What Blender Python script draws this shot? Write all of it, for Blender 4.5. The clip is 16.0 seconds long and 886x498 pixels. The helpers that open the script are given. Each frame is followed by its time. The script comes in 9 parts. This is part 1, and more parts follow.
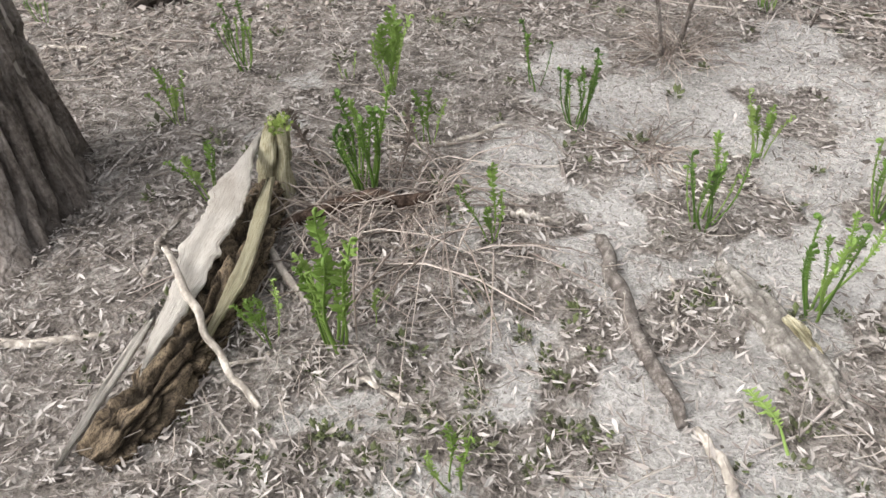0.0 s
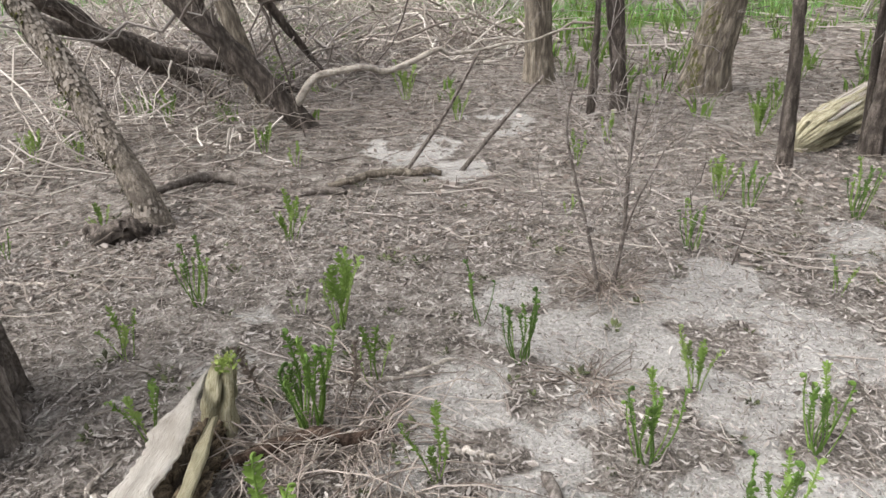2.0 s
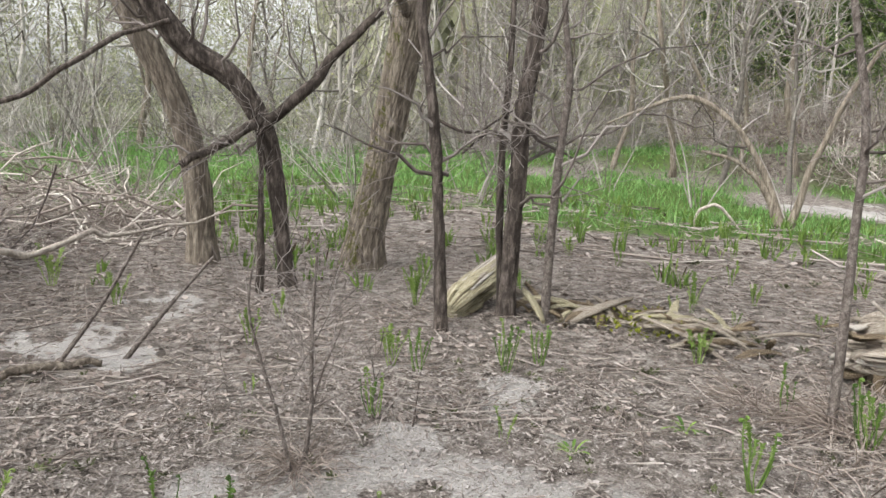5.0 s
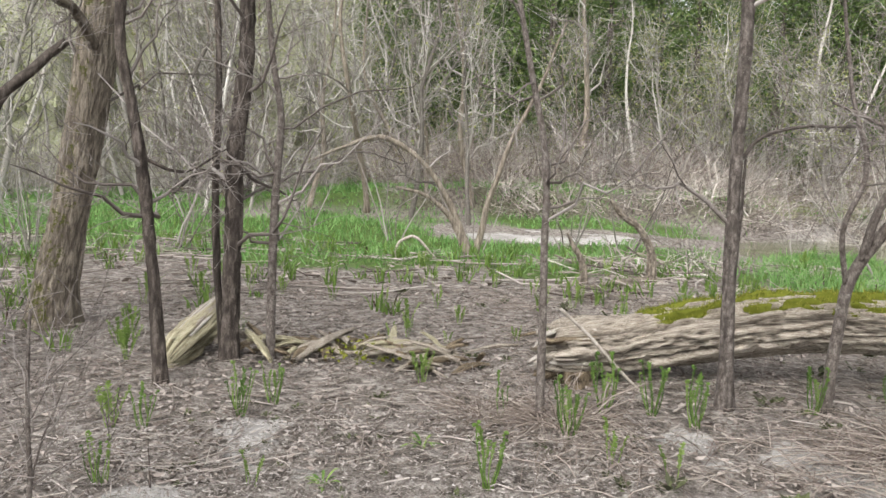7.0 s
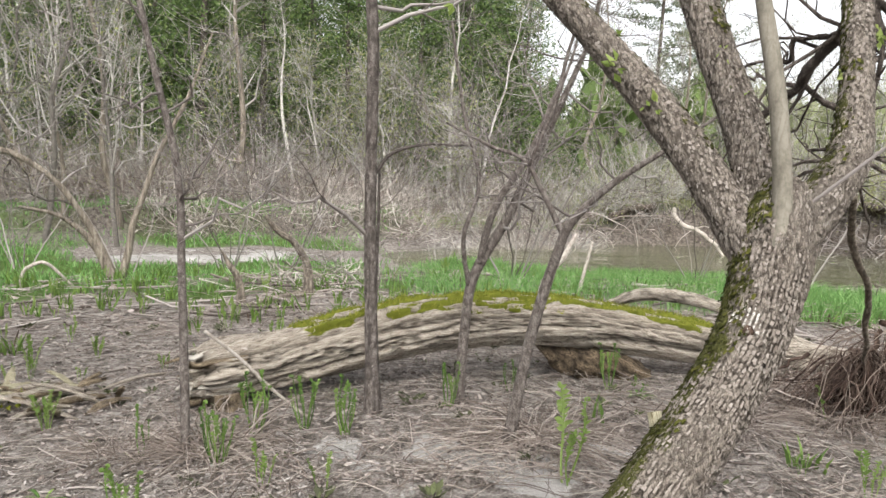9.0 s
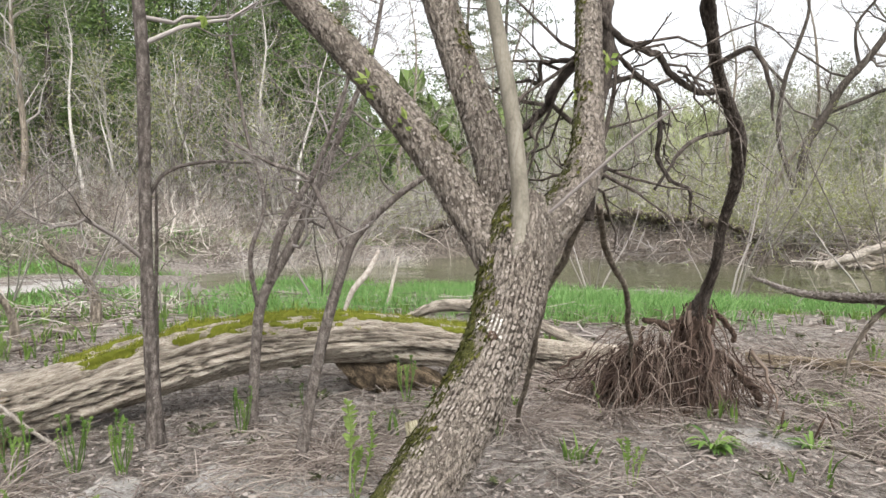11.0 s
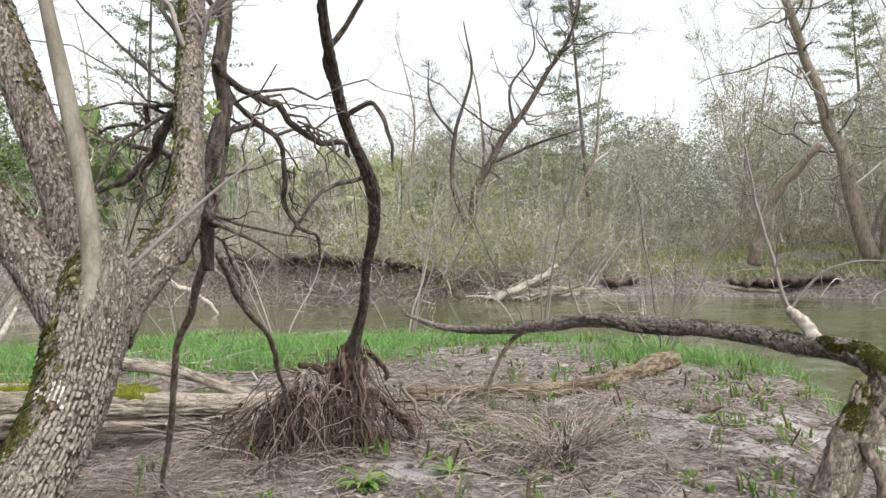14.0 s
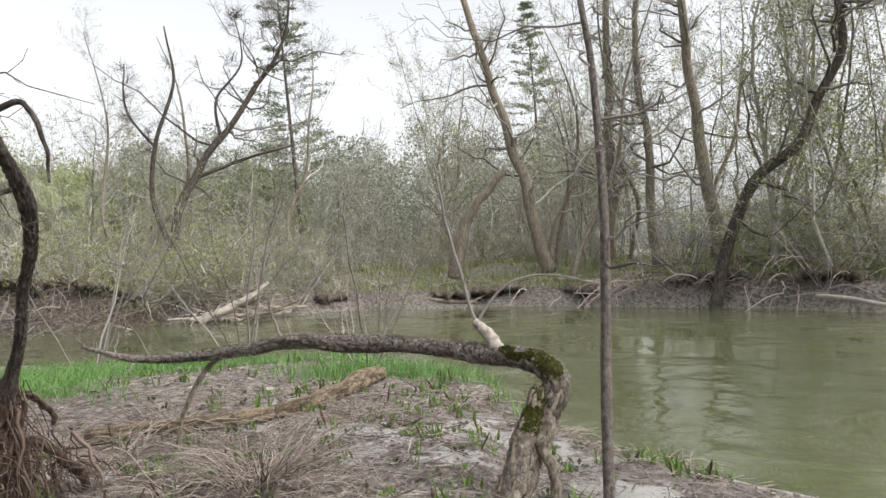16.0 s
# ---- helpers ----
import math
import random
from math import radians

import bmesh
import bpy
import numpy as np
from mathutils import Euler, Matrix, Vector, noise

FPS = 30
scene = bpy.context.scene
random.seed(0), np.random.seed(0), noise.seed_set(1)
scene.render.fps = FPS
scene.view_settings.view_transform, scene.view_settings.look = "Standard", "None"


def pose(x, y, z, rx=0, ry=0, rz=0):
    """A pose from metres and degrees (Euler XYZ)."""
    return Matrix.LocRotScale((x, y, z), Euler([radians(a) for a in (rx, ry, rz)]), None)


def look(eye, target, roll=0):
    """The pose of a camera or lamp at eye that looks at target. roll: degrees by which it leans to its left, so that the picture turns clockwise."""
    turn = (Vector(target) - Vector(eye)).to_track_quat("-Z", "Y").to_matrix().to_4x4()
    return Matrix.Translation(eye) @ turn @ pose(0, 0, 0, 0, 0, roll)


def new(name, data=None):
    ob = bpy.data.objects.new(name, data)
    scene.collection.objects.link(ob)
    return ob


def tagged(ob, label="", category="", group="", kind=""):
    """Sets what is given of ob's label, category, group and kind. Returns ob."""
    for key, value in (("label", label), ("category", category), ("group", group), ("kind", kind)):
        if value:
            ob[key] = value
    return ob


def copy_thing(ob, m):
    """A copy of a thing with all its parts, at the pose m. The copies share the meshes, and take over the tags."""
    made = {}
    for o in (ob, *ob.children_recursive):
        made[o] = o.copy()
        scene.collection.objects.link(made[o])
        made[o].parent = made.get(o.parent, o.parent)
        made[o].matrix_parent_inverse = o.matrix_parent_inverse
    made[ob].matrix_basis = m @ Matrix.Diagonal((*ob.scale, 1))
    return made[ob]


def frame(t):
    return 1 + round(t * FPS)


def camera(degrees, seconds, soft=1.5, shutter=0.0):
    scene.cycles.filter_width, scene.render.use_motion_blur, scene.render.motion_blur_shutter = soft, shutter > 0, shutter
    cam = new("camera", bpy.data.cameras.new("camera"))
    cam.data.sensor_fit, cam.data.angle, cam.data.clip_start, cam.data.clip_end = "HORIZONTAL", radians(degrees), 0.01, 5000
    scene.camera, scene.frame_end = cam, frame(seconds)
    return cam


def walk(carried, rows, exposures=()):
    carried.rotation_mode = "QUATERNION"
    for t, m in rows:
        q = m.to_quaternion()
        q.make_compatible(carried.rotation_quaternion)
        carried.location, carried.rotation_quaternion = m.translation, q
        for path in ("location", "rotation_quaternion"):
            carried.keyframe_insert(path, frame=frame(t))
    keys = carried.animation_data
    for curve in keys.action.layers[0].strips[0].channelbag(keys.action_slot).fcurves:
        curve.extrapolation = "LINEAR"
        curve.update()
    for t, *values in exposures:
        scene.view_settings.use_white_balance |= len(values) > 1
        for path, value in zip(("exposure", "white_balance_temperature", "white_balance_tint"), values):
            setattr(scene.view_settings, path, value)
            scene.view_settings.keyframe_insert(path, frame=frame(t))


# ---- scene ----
cam = camera(62.0, 16.0, 1.5, 0.05)


PATH = [
    (0, (-0.053, 0.259, 1.384), (-0.224, 1.76, 0.073), -3.7),
    (0.5, (-0.031, 0.256, 1.398), (-0.17, 1.845, 0.192), -3.3),
    (1, (-0.033, 0.252, 1.415), (-0.146, 1.93, 0.333), -2.3),
    (1.5, (-0.024, 0.248, 1.438), (-0.119, 2.016, 0.509), -2.0),
    (2, (-0.004, 0.245, 1.452), (-0.065, 2.069, 0.634), -1.7),
    (2.5, (0.03, 0.238, 1.468), (0.052, 2.102, 0.744), -1.5),
    (3, (0.03, 0.239, 1.468), (0.118, 2.135, 0.84), -1.0),
    (3.5, (0.029, 0.233, 1.469), (0.262, 2.148, 0.939), -0.5),
    (4, (0.027, 0.208, 1.47), (0.441, 2.113, 1.023), -0.3),
    (4.2, (0.029, 0.231, 1.469), (0.533, 2.118, 1.041), -0.0),
    (6.3, (-0.341, 0.218, 1.453), (0.911, 1.757, 1.202), 2.1),
    (6.5, (-0.322, 0.234, 1.455), (0.994, 1.719, 1.202), 1.3),
    (7, (-0.275, 0.265, 1.443), (1.208, 1.587, 1.216), 1.7),
    (7.5, (-0.238, 0.252, 1.436), (1.41, 1.364, 1.222), 2.0),
    (8, (-0.214, 0.23, 1.439), (1.558, 1.136, 1.242), 1.7),
    (8.5, (-0.189, 0.204, 1.439), (1.667, 0.929, 1.262), 1.5),
    (9, (-0.166, 0.173, 1.443), (1.749, 0.729, 1.281), 1.3),
    (9.2, (-0.162, 0.16, 1.441), (1.767, 0.66, 1.281), 1.4),
    (11.3, (-0.122, -0.07, 1.444), (1.875, -0.044, 1.339), 0.2),
    (11.5, (-0.12, -0.101, 1.446), (1.877, -0.111, 1.343), 0.4),
    (12, (-0.106, -0.159, 1.449), (1.888, -0.271, 1.341), 0.2),
    (12.5, (-0.105, -0.219, 1.451), (1.88, -0.437, 1.348), -0.0),
    (13, (-0.122, -0.268, 1.449), (1.844, -0.622, 1.361), -0.1),
    (13.5, (-0.138, -0.325, 1.448), (1.785, -0.87, 1.397), -0.8),
    (14, (-0.144, -0.369, 1.458), (1.729, -1.072, 1.457), -1.3),
    (14.5, (-0.157, -0.415, 1.462), (1.651, -1.268, 1.492), -2.5),
    (15, (-0.177, -0.452, 1.468), (1.557, -1.448, 1.508), -1.9),
    (15.5, (-0.139, -0.489, 1.469), (1.501, -1.635, 1.483), -1.7),
    (16, (-0.053, -0.555, 1.471), (1.421, -1.908, 1.492), -2.2),
]
walk(cam, [(t, look(eye, target, roll)) for t, eye, target, roll in PATH],
     [(0, 1.19), (2, 1.07), (4, 0.97), (6.5, 0.92), (9, 0.94), (11.5, 0.95), (13.4, 0.96), (14.5, 0.72), (16, 0.65)])

# ---------------------------------------------------------------- world and light
world = bpy.data.worlds.new("overcast_sky")
scene.world = world
world.use_nodes = True
wn = world.node_tree
for n in list(wn.nodes):
    wn.nodes.remove(n)
w_out = wn.nodes.new("ShaderNodeOutputWorld")
w_bg = wn.nodes.new("ShaderNodeBackground")
w_hue = wn.nodes.new("ShaderNodeHueSaturation")
w_sky = wn.nodes.new("ShaderNodeTexSky")
w_sky.sky_type = "NISHITA"
w_sky.sun_disc = False
w_sky.sun_elevation = radians(52)
w_sky.sun_rotation = radians(254)
w_sky.dust_density = 4.0
w_sky.air_density = 1.0
w_hue.inputs["Saturation"].default_value = 0.15
w_hue.inputs["Value"].default_value = 1.28
w_bg.inputs["Strength"].default_value = 0.15
wn.links.new(w_sky.outputs[0], w_hue.inputs["Color"])
wn.links.new(w_hue.outputs[0], w_bg.inputs["Color"])
wn.links.new(w_bg.outputs[0], w_out.inputs["Surface"])
sun = new("sun", bpy.data.lights.new("sun", "SUN"))
sun.data.energy = 0.95
sun.data.angle = radians(55)
sun.data.color = (1.0, 0.96, 0.9)
sun.matrix_world = look((0, 0, 20), (-15.6 * math.sin(radians(254)), -15.6 * math.cos(radians(254)), 0))


# ---------------------------------------------------------------- materials
class Nodes:
    """A short way to write a node material."""

    def __init__(self, name):
        self.mat = bpy.data.materials.new(name)
        self.mat.use_nodes = True
        self.nt = self.mat.node_tree
        self.bsdf = self.nt.nodes["Principled BSDF"]

    def node(self, kind, ins=None, **props):
        n = self.nt.nodes.new(kind)
        for k, v in props.items():
            if k == "operation":
                n.operation = v
            elif k == "data_type":
                n.data_type = v
            elif k == "blend_type":
                n.blend_type = v
            elif k == "attribute_name":
                n.attribute_name = v
            elif k == "feature":
                n.feature = v
        for k, v in (ins or {}).items():
            self.put(n.inputs[k], v)
        return n

    def put(self, socket, v):
        if isinstance(v, bpy.types.NodeSocket):
            self.nt.links.new(v, socket)
        else:
            socket.default_value = v

    def coord(self, scale=(1, 1, 1), which="Object"):
        tc = self.node("ShaderNodeTexCoord")
        return self.node("ShaderNodeMapping", {0: tc.outputs[which], 3: scale}).outputs[0]

    def noise(self, vec, scale, detail=4.0, rough=0.55):
        return self.node("ShaderNodeTexNoise", {"Vector": vec, "Scale": scale, "Detail": detail, "Roughness": rough}).outputs[0]

    def ramp(self, fac, stops):
        r = self.nt.nodes.new("ShaderNodeValToRGB")
        while len(r.color_ramp.elements) < len(stops):
            r.color_ramp.elements.new(0.5)
        for e, (p, c) in zip(r.color_ramp.elements, stops):
            e.position, e.color = p, (*c, 1) if len(c) == 3 else c
        self.put(r.inputs[0], fac)
        return r.outputs[0]

    def mix(self, fac, a, b, blend="MIX"):
        m = self.node("ShaderNodeMix", None, data_type="RGBA", blend_type=blend)
        self.put(m.inputs[0], fac)
        self.put(m.inputs[6], (*a, 1) if isinstance(a, tuple) else a)
        self.put(m.inputs[7], (*b, 1) if isinstance(b, tuple) else b)
        return m.outputs[2]

    def math(self, op, a, b=0.0):
        return self.node("ShaderNodeMath", {0: a, 1: b}, operation=op).outputs[0]

    def attr(self, name):
        return self.node("ShaderNodeAttribute", None, attribute_name=name).outputs["Fac"]

    def island(self):
        return self.node("ShaderNodeNewGeometry").outputs["Random Per Island"]

    def obrand(self):
        return self.node("ShaderNodeObjectInfo").outputs["Random"]

    def bump(self, h, strength, dist, under=None):
        b = self.node("ShaderNodeBump", {"Height": h, "Strength": strength, "Distance": dist})
        if under is not None:
            self.put(b.inputs["Normal"], under)
        return b.outputs[0]

    def done(self, color, rough=0.8, normal=None, spec=0.3, trans=None):
        self.put(self.bsdf.inputs["Base Color"], (*color, 1) if isinstance(color, tuple) else color)
        self.put(self.bsdf.inputs["Roughness"], rough)
        self.put(self.bsdf.inputs["Specular IOR Level"], spec)
        if normal is not None:
            self.put(self.bsdf.inputs["Normal"], normal)
        if trans is not None:
            t = self.node("ShaderNodeBsdfTranslucent")
            self.put(t.inputs[0], (*color, 1) if isinstance(color, tuple) else color)
            ms = self.node("ShaderNodeMixShader", {0: trans})
            out = self.nt.nodes["Material Output"]
            self.nt.links.new(self.bsdf.outputs[0], ms.inputs[1])
            self.nt.links.new(t.outputs[0], ms.inputs[2])
            self.nt.links.new(ms.outputs[0], out.inputs[0])
        return self.mat


def ground_material():
    k = Nodes("forest_floor")
    p = k.coord()
    big, mid, fine = k.noise(p, 1.3, 5), k.noise(p, 9, 6, 0.65), k.noise(p, 70, 5, 0.7)
    clod = k.noise(p, 26, 4, 0.6)
    silt = k.ramp(k.math("ADD", k.attr("silt"), k.math("MULTIPLY", k.math("SUBTRACT", mid, 0.5), 1.1)), [(0.38, (0, 0, 0)), (0.56, (1, 1, 1))])
    dirt = k.ramp(k.math("ADD", k.math("MULTIPLY", mid, 0.6), k.math("MULTIPLY", fine, 0.4)),
                  [(0.38, (0.05, 0.041, 0.035)), (0.5, (0.215, 0.189, 0.168)), (0.62, (0.43, 0.398, 0.366))])
    sand = k.ramp(k.math("ADD", k.math("MULTIPLY", big, 0.5), k.math("MULTIPLY", fine, 0.5)),
                  [(0.36, (0.22, 0.206, 0.192)), (0.47, (0.40, 0.38, 0.359)), (0.62, (0.55, 0.528, 0.504))])
    sand = k.mix(k.ramp(k.noise(p, 150, 3, 0.6), [(0.6, (0, 0, 0)), (0.68, (0.6, 0.6, 0.6))]), sand, (0.14, 0.124, 0.11))
    c = k.mix(silt, dirt, sand)
    grass = k.ramp(mid, [(0.3, (0.045, 0.075, 0.02)), (0.7, (0.12, 0.19, 0.05))])
    g = k.ramp(k.math("ADD", k.attr("green"), k.math("MULTIPLY", k.math("SUBTRACT", mid, 0.5), 0.9)), [(0.4, (0, 0, 0)), (0.75, (1, 1, 1))])
    c = k.mix(g, c, grass)
    mud = k.ramp(mid, [(0.36, (0.05, 0.04, 0.033)), (0.5, (0.115, 0.096, 0.08)), (0.66, (0.22, 0.19, 0.162))])
    c = k.mix(k.attr("mud"), c, mud)
    n = k.bump(mid, 0.7, 0.06)
    n = k.bump(clod, 0.85, 0.045, n)
    n = k.bump(fine, 0.9, 0.022, n)
    return k.done(c, 0.93, n, 0.15)


def water_material():
    k = Nodes("river_water")
    p = k.coord((1, 1, 1))
    patch = k.ramp(k.noise(p, 0.33, 3, 0.55), [(0.42, (0.12, 0.12, 0.12)), (0.60, (1, 1, 1))])
    n = k.bump(k.math("MULTIPLY", k.noise(p, 1.5, 3, 0.5), patch), 0.52, 0.12)
    n = k.bump(k.math("MULTIPLY", k.noise(k.coord((3.0, 7.0, 1)), 1.1, 4, 0.6), patch), 0.35, 0.022, n)
    c = k.ramp(k.noise(p, 0.15, 3), [(0.35, (0.076, 0.085, 0.039)), (0.65, (0.105, 0.115, 0.057))])
    return k.done(c, 0.04, n, 0.5)


def bark_material(name, dark, mid, pale, scale=20.0, stretch=0.22, moss=0.0, lichen=0.0, depth=0.02, strength=0.9, plates=0.3):
    k = Nodes(name)
    p = k.coord((1, 1, stretch))
    a, b = k.noise(p, scale, 6, 0.65), k.noise(k.coord(), scale * 4, 4, 0.7)
    h = k.math("ADD", k.math("MULTIPLY", a, 0.7), k.math("MULTIPLY", b, 0.3))
    c = k.ramp(h, [(0.39, dark), (0.5, mid), (0.61, pale)])
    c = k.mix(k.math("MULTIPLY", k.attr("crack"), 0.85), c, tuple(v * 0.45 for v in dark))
    vor = k.node("ShaderNodeTexVoronoi", {"Vector": p, "Scale": scale * 1.6, "Randomness": 1.0}, feature="DISTANCE_TO_EDGE").outputs["Distance"]
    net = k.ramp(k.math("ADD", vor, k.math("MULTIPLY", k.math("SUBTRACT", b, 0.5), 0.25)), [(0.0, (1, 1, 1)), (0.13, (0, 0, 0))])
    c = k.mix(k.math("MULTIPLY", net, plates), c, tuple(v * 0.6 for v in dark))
    h = k.math("SUBTRACT", h, k.math("MULTIPLY", net, plates * 0.6))
    big = k.noise(k.coord(), 3.0, 4)
    c = k.mix(k.ramp(big, [(0.4, (0, 0, 0)), (0.7, (0.45, 0.45, 0.45))]), c, tuple(v * 0.6 for v in mid))
    if lichen:
        l = k.ramp(k.noise(k.coord(), 24, 6, 0.75), [(0.62, (0, 0, 0)), (0.66, (0.35 + 0.4 * lichen,) * 3)])
        c = k.mix(l, c, (0.46, 0.44, 0.385))
    if moss:
        m = k.ramp(k.math("ADD", k.math("MULTIPLY", k.attr("moss"), 0.42), k.math("MULTIPLY", k.noise(k.coord(), 11, 7, 0.72), 0.9)),
                   [(0.745, (0, 0, 0)), (0.80, (0.95, 0.95, 0.95))])
        c = k.mix(m, c, k.ramp(b, [(0.35, (0.028, 0.034, 0.009)), (0.7, (0.125, 0.125, 0.03))]))
    return k.done(c, 0.9, k.bump(h, strength, depth), 0.15)


def wood_material(name, dark, mid, pale, axis, cracks=14.0):
    """Bare weathered wood with its grain along one axis (x of the local coordinates stored as 'along')."""
    k = Nodes(name)
    along, round_ = k.attr("along"), k.attr("round")
    vec = k.node("ShaderNodeCombineXYZ", {0: k.math("MULTIPLY", along, axis), 1: round_, 2: 0.0}).outputs[0]
    a, b = k.noise(vec, cracks, 6, 0.7), k.noise(vec, cracks * 4, 4, 0.7)
    h = k.math("ADD", k.math("MULTIPLY", a, 0.65), k.math("MULTIPLY", b, 0.35))
    c = k.ramp(h, [(0.37, dark), (0.46, mid), (0.58, pale)])
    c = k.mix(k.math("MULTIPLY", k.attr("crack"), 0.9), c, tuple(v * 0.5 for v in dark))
    c = k.mix(k.ramp(k.noise(k.coord(), 5, 4), [(0.52, (0, 0, 0)), (0.7, (0.4, 0.4, 0.4))]), c, dark)
    return k.done(c, 0.85, k.bump(h, 0.9, 0.02), 0.2)


def twig_material(name, stops, rough=0.9):
    """Bare twigs that differ in tone from one to the next."""
    k = Nodes(name)
    f = k.math("ADD", k.math("MULTIPLY", k.island(), 0.72), k.math("MULTIPLY", k.noise(k.coord(), 9, 3), 0.28))
    n = len(stops)
    return k.done(k.ramp(f, [(0.1 + 0.76 * i / (n - 1), s) for i, s in enumerate(stops)]), rough, None, 0.15)


def leaf_material(name, stops, trans=0.3, rough=0.6, spec=0.3, by_object=False):
    k = Nodes(name)
    r = k.obrand() if by_object else k.island()
    f = k.math("ADD", k.math("MULTIPLY", r, 0.7), k.math("MULTIPLY", k.noise(k.coord(), 25, 3), 0.3))
    n = len(stops)
    c = k.ramp(f, [(0.12 + 0.72 * i / (n - 1), s) for i, s in enumerate(stops)])
    return k.done(c, rough, k.bump(k.noise(k.coord(), 60, 3), 0.3, 0.004), spec, trans)


M_GROUND = ground_material()
M_WATER = water_material()
M_BARK_OLD = bark_material("furrowed_bark", (0.055, 0.045, 0.039), (0.185, 0.158, 0.14), (0.34, 0.302, 0.275), 16, 0.16, depth=0.03)
M_BARK_SHAG = leaf_material("shaggy_bark", [(0.09, 0.075, 0.065), (0.175, 0.15, 0.134), (0.25, 0.22, 0.2), (0.33, 0.297, 0.272)], 0.0, 0.9, 0.1)
M_BARK_ELM = bark_material("elm_bark", (0.11, 0.09, 0.074), (0.245, 0.21, 0.176), (0.36, 0.318, 0.275), 60, 0.3, moss=1, lichen=0.1, depth=0.014, plates=0.55)
M_BARK_GREY = bark_material("grey_bark", (0.10, 0.082, 0.066), (0.235, 0.20, 0.16), (0.365, 0.32, 0.262), 26, 0.12, moss=1, depth=0.015)
M_BARK_DARK = bark_material("dark_bark", (0.036, 0.029, 0.025), (0.105, 0.087, 0.075), (0.22, 0.187, 0.165), 34, 0.25, depth=0.01)
M_BARK_SAPLING = bark_material("sapling_bark", (0.06, 0.049, 0.043), (0.15, 0.128, 0.114), (0.26, 0.23, 0.21), 40, 0.6, lichen=0.25, depth=0.006, plates=0.4)
M_BARK_SMOOTH = bark_material("smooth_bark", (0.14, 0.125, 0.098), (0.205, 0.186, 0.15), (0.265, 0.243, 0.2), 25, 0.3, depth=0.003, strength=0.4)
M_TWIG = twig_material("grey_twig", [(0.08, 0.067, 0.06), (0.165, 0.143, 0.131), (0.25, 0.224, 0.208), (0.32, 0.294, 0.277)])
# twigs at a distance: paler than grey_twig, the haze put into their colour
M_TWIG_FAR = twig_material("far_hazed_twig", [(0.09, 0.079, 0.069), (0.22, 0.202, 0.18), (0.37, 0.347, 0.317), (0.56, 0.535, 0.50)])
M_TWIG_DARK = twig_material("dark_twig", [(0.05, 0.042, 0.036), (0.11, 0.096, 0.083), (0.18, 0.163, 0.145), (0.28, 0.26, 0.235)])
M_GROUND_TWIG = twig_material("fallen_twig", [(0.075, 0.06, 0.052), (0.16, 0.135, 0.12), (0.27, 0.235, 0.212), (0.43, 0.39, 0.36)])
M_STICK = bark_material("bleached_stick", (0.28, 0.24, 0.205), (0.43, 0.385, 0.335), (0.56, 0.515, 0.46), 30, 0.6, depth=0.003)
M_ROOT_RED = twig_material("hanging_root", [(0.025, 0.016, 0.013), (0.058, 0.038, 0.03), (0.1, 0.069, 0.055), (0.2, 0.153, 0.126)])
M_ROOT = bark_material("root_wood", (0.03, 0.019, 0.014), (0.085, 0.057, 0.043), (0.18, 0.13, 0.102), 35, 0.3, depth=0.006)
M_WOOD_PALE = wood_material("pale_split_wood", (0.25, 0.2, 0.15), (0.60, 0.55, 0.485), (0.79, 0.755, 0.70), 0.06, 26)
M_WOOD_LOG = wood_material("weathered_log_wood", (0.10, 0.078, 0.06), (0.34, 0.29, 0.235), (0.56, 0.505, 0.43), 0.05, 22)
M_WOOD_ROT = wood_material("rotten_wood", (0.05, 0.037, 0.027), (0.17, 0.128, 0.085), (0.36, 0.29, 0.20), 0.15, 18)
M_WOOD_YELLOW = wood_material("yellowed_wood", (0.14, 0.115, 0.06), (0.40, 0.36, 0.235), (0.57, 0.53, 0.39), 0.10, 16)
M_WOOD_CORE = wood_material("rotten_core", (0.028, 0.021, 0.015), (0.105, 0.078, 0.053), (0.27, 0.205, 0.135), 0.5, 12)
M_BARK_SILT = bark_material("silted_bark", (0.11, 0.096, 0.082), (0.24, 0.219, 0.196), (0.36, 0.338, 0.312), 40, 0.3, lichen=0.1, depth=0.008)
M_BARK_PEEL = bark_material("peeling_bark", (0.07, 0.058, 0.05), (0.16, 0.138, 0.123), (0.27, 0.243, 0.222), 40, 0.4, lichen=0.9, depth=0.006)
M_MOSS = leaf_material("moss", [(0.085, 0.105, 0.015), (0.19, 0.205, 0.03), (0.33, 0.335, 0.07)], 0.15, 0.9, 0.1)
M_FERN = leaf_material("fern_green", [(0.10, 0.17, 0.03), (0.165, 0.255, 0.055), (0.25, 0.345, 0.1)], 0.3, 0.5, 0.35, True)
M_FERN_STUFF = leaf_material("fern_sprout_green", [(0.065, 0.115, 0.024), (0.115, 0.19, 0.038), (0.18, 0.275, 0.066)], 0.3, 0.5, 0.3)
M_FERN_DARK = leaf_material("fiddlehead_green", [(0.05, 0.1, 0.018), (0.11, 0.195, 0.036), (0.19, 0.285, 0.066)], 0.2, 0.5, 0.35, True)
M_LITTER = leaf_material("dry_leaf", [(0.075, 0.058, 0.049), (0.19, 0.157, 0.137), (0.29, 0.25, 0.223), (0.40, 0.358, 0.325)], 0.12, 0.85, 0.15)
M_LITTER_GREY = leaf_material("silted_leaf", [(0.08, 0.068, 0.06), (0.205, 0.18, 0.163), (0.31, 0.28, 0.258), (0.45, 0.418, 0.392)], 0.1, 0.9, 0.1)
M_STRAW = leaf_material("dry_straw", [(0.15, 0.122, 0.105), (0.29, 0.25, 0.218), (0.46, 0.415, 0.37)], 0.1, 0.8, 0.2)
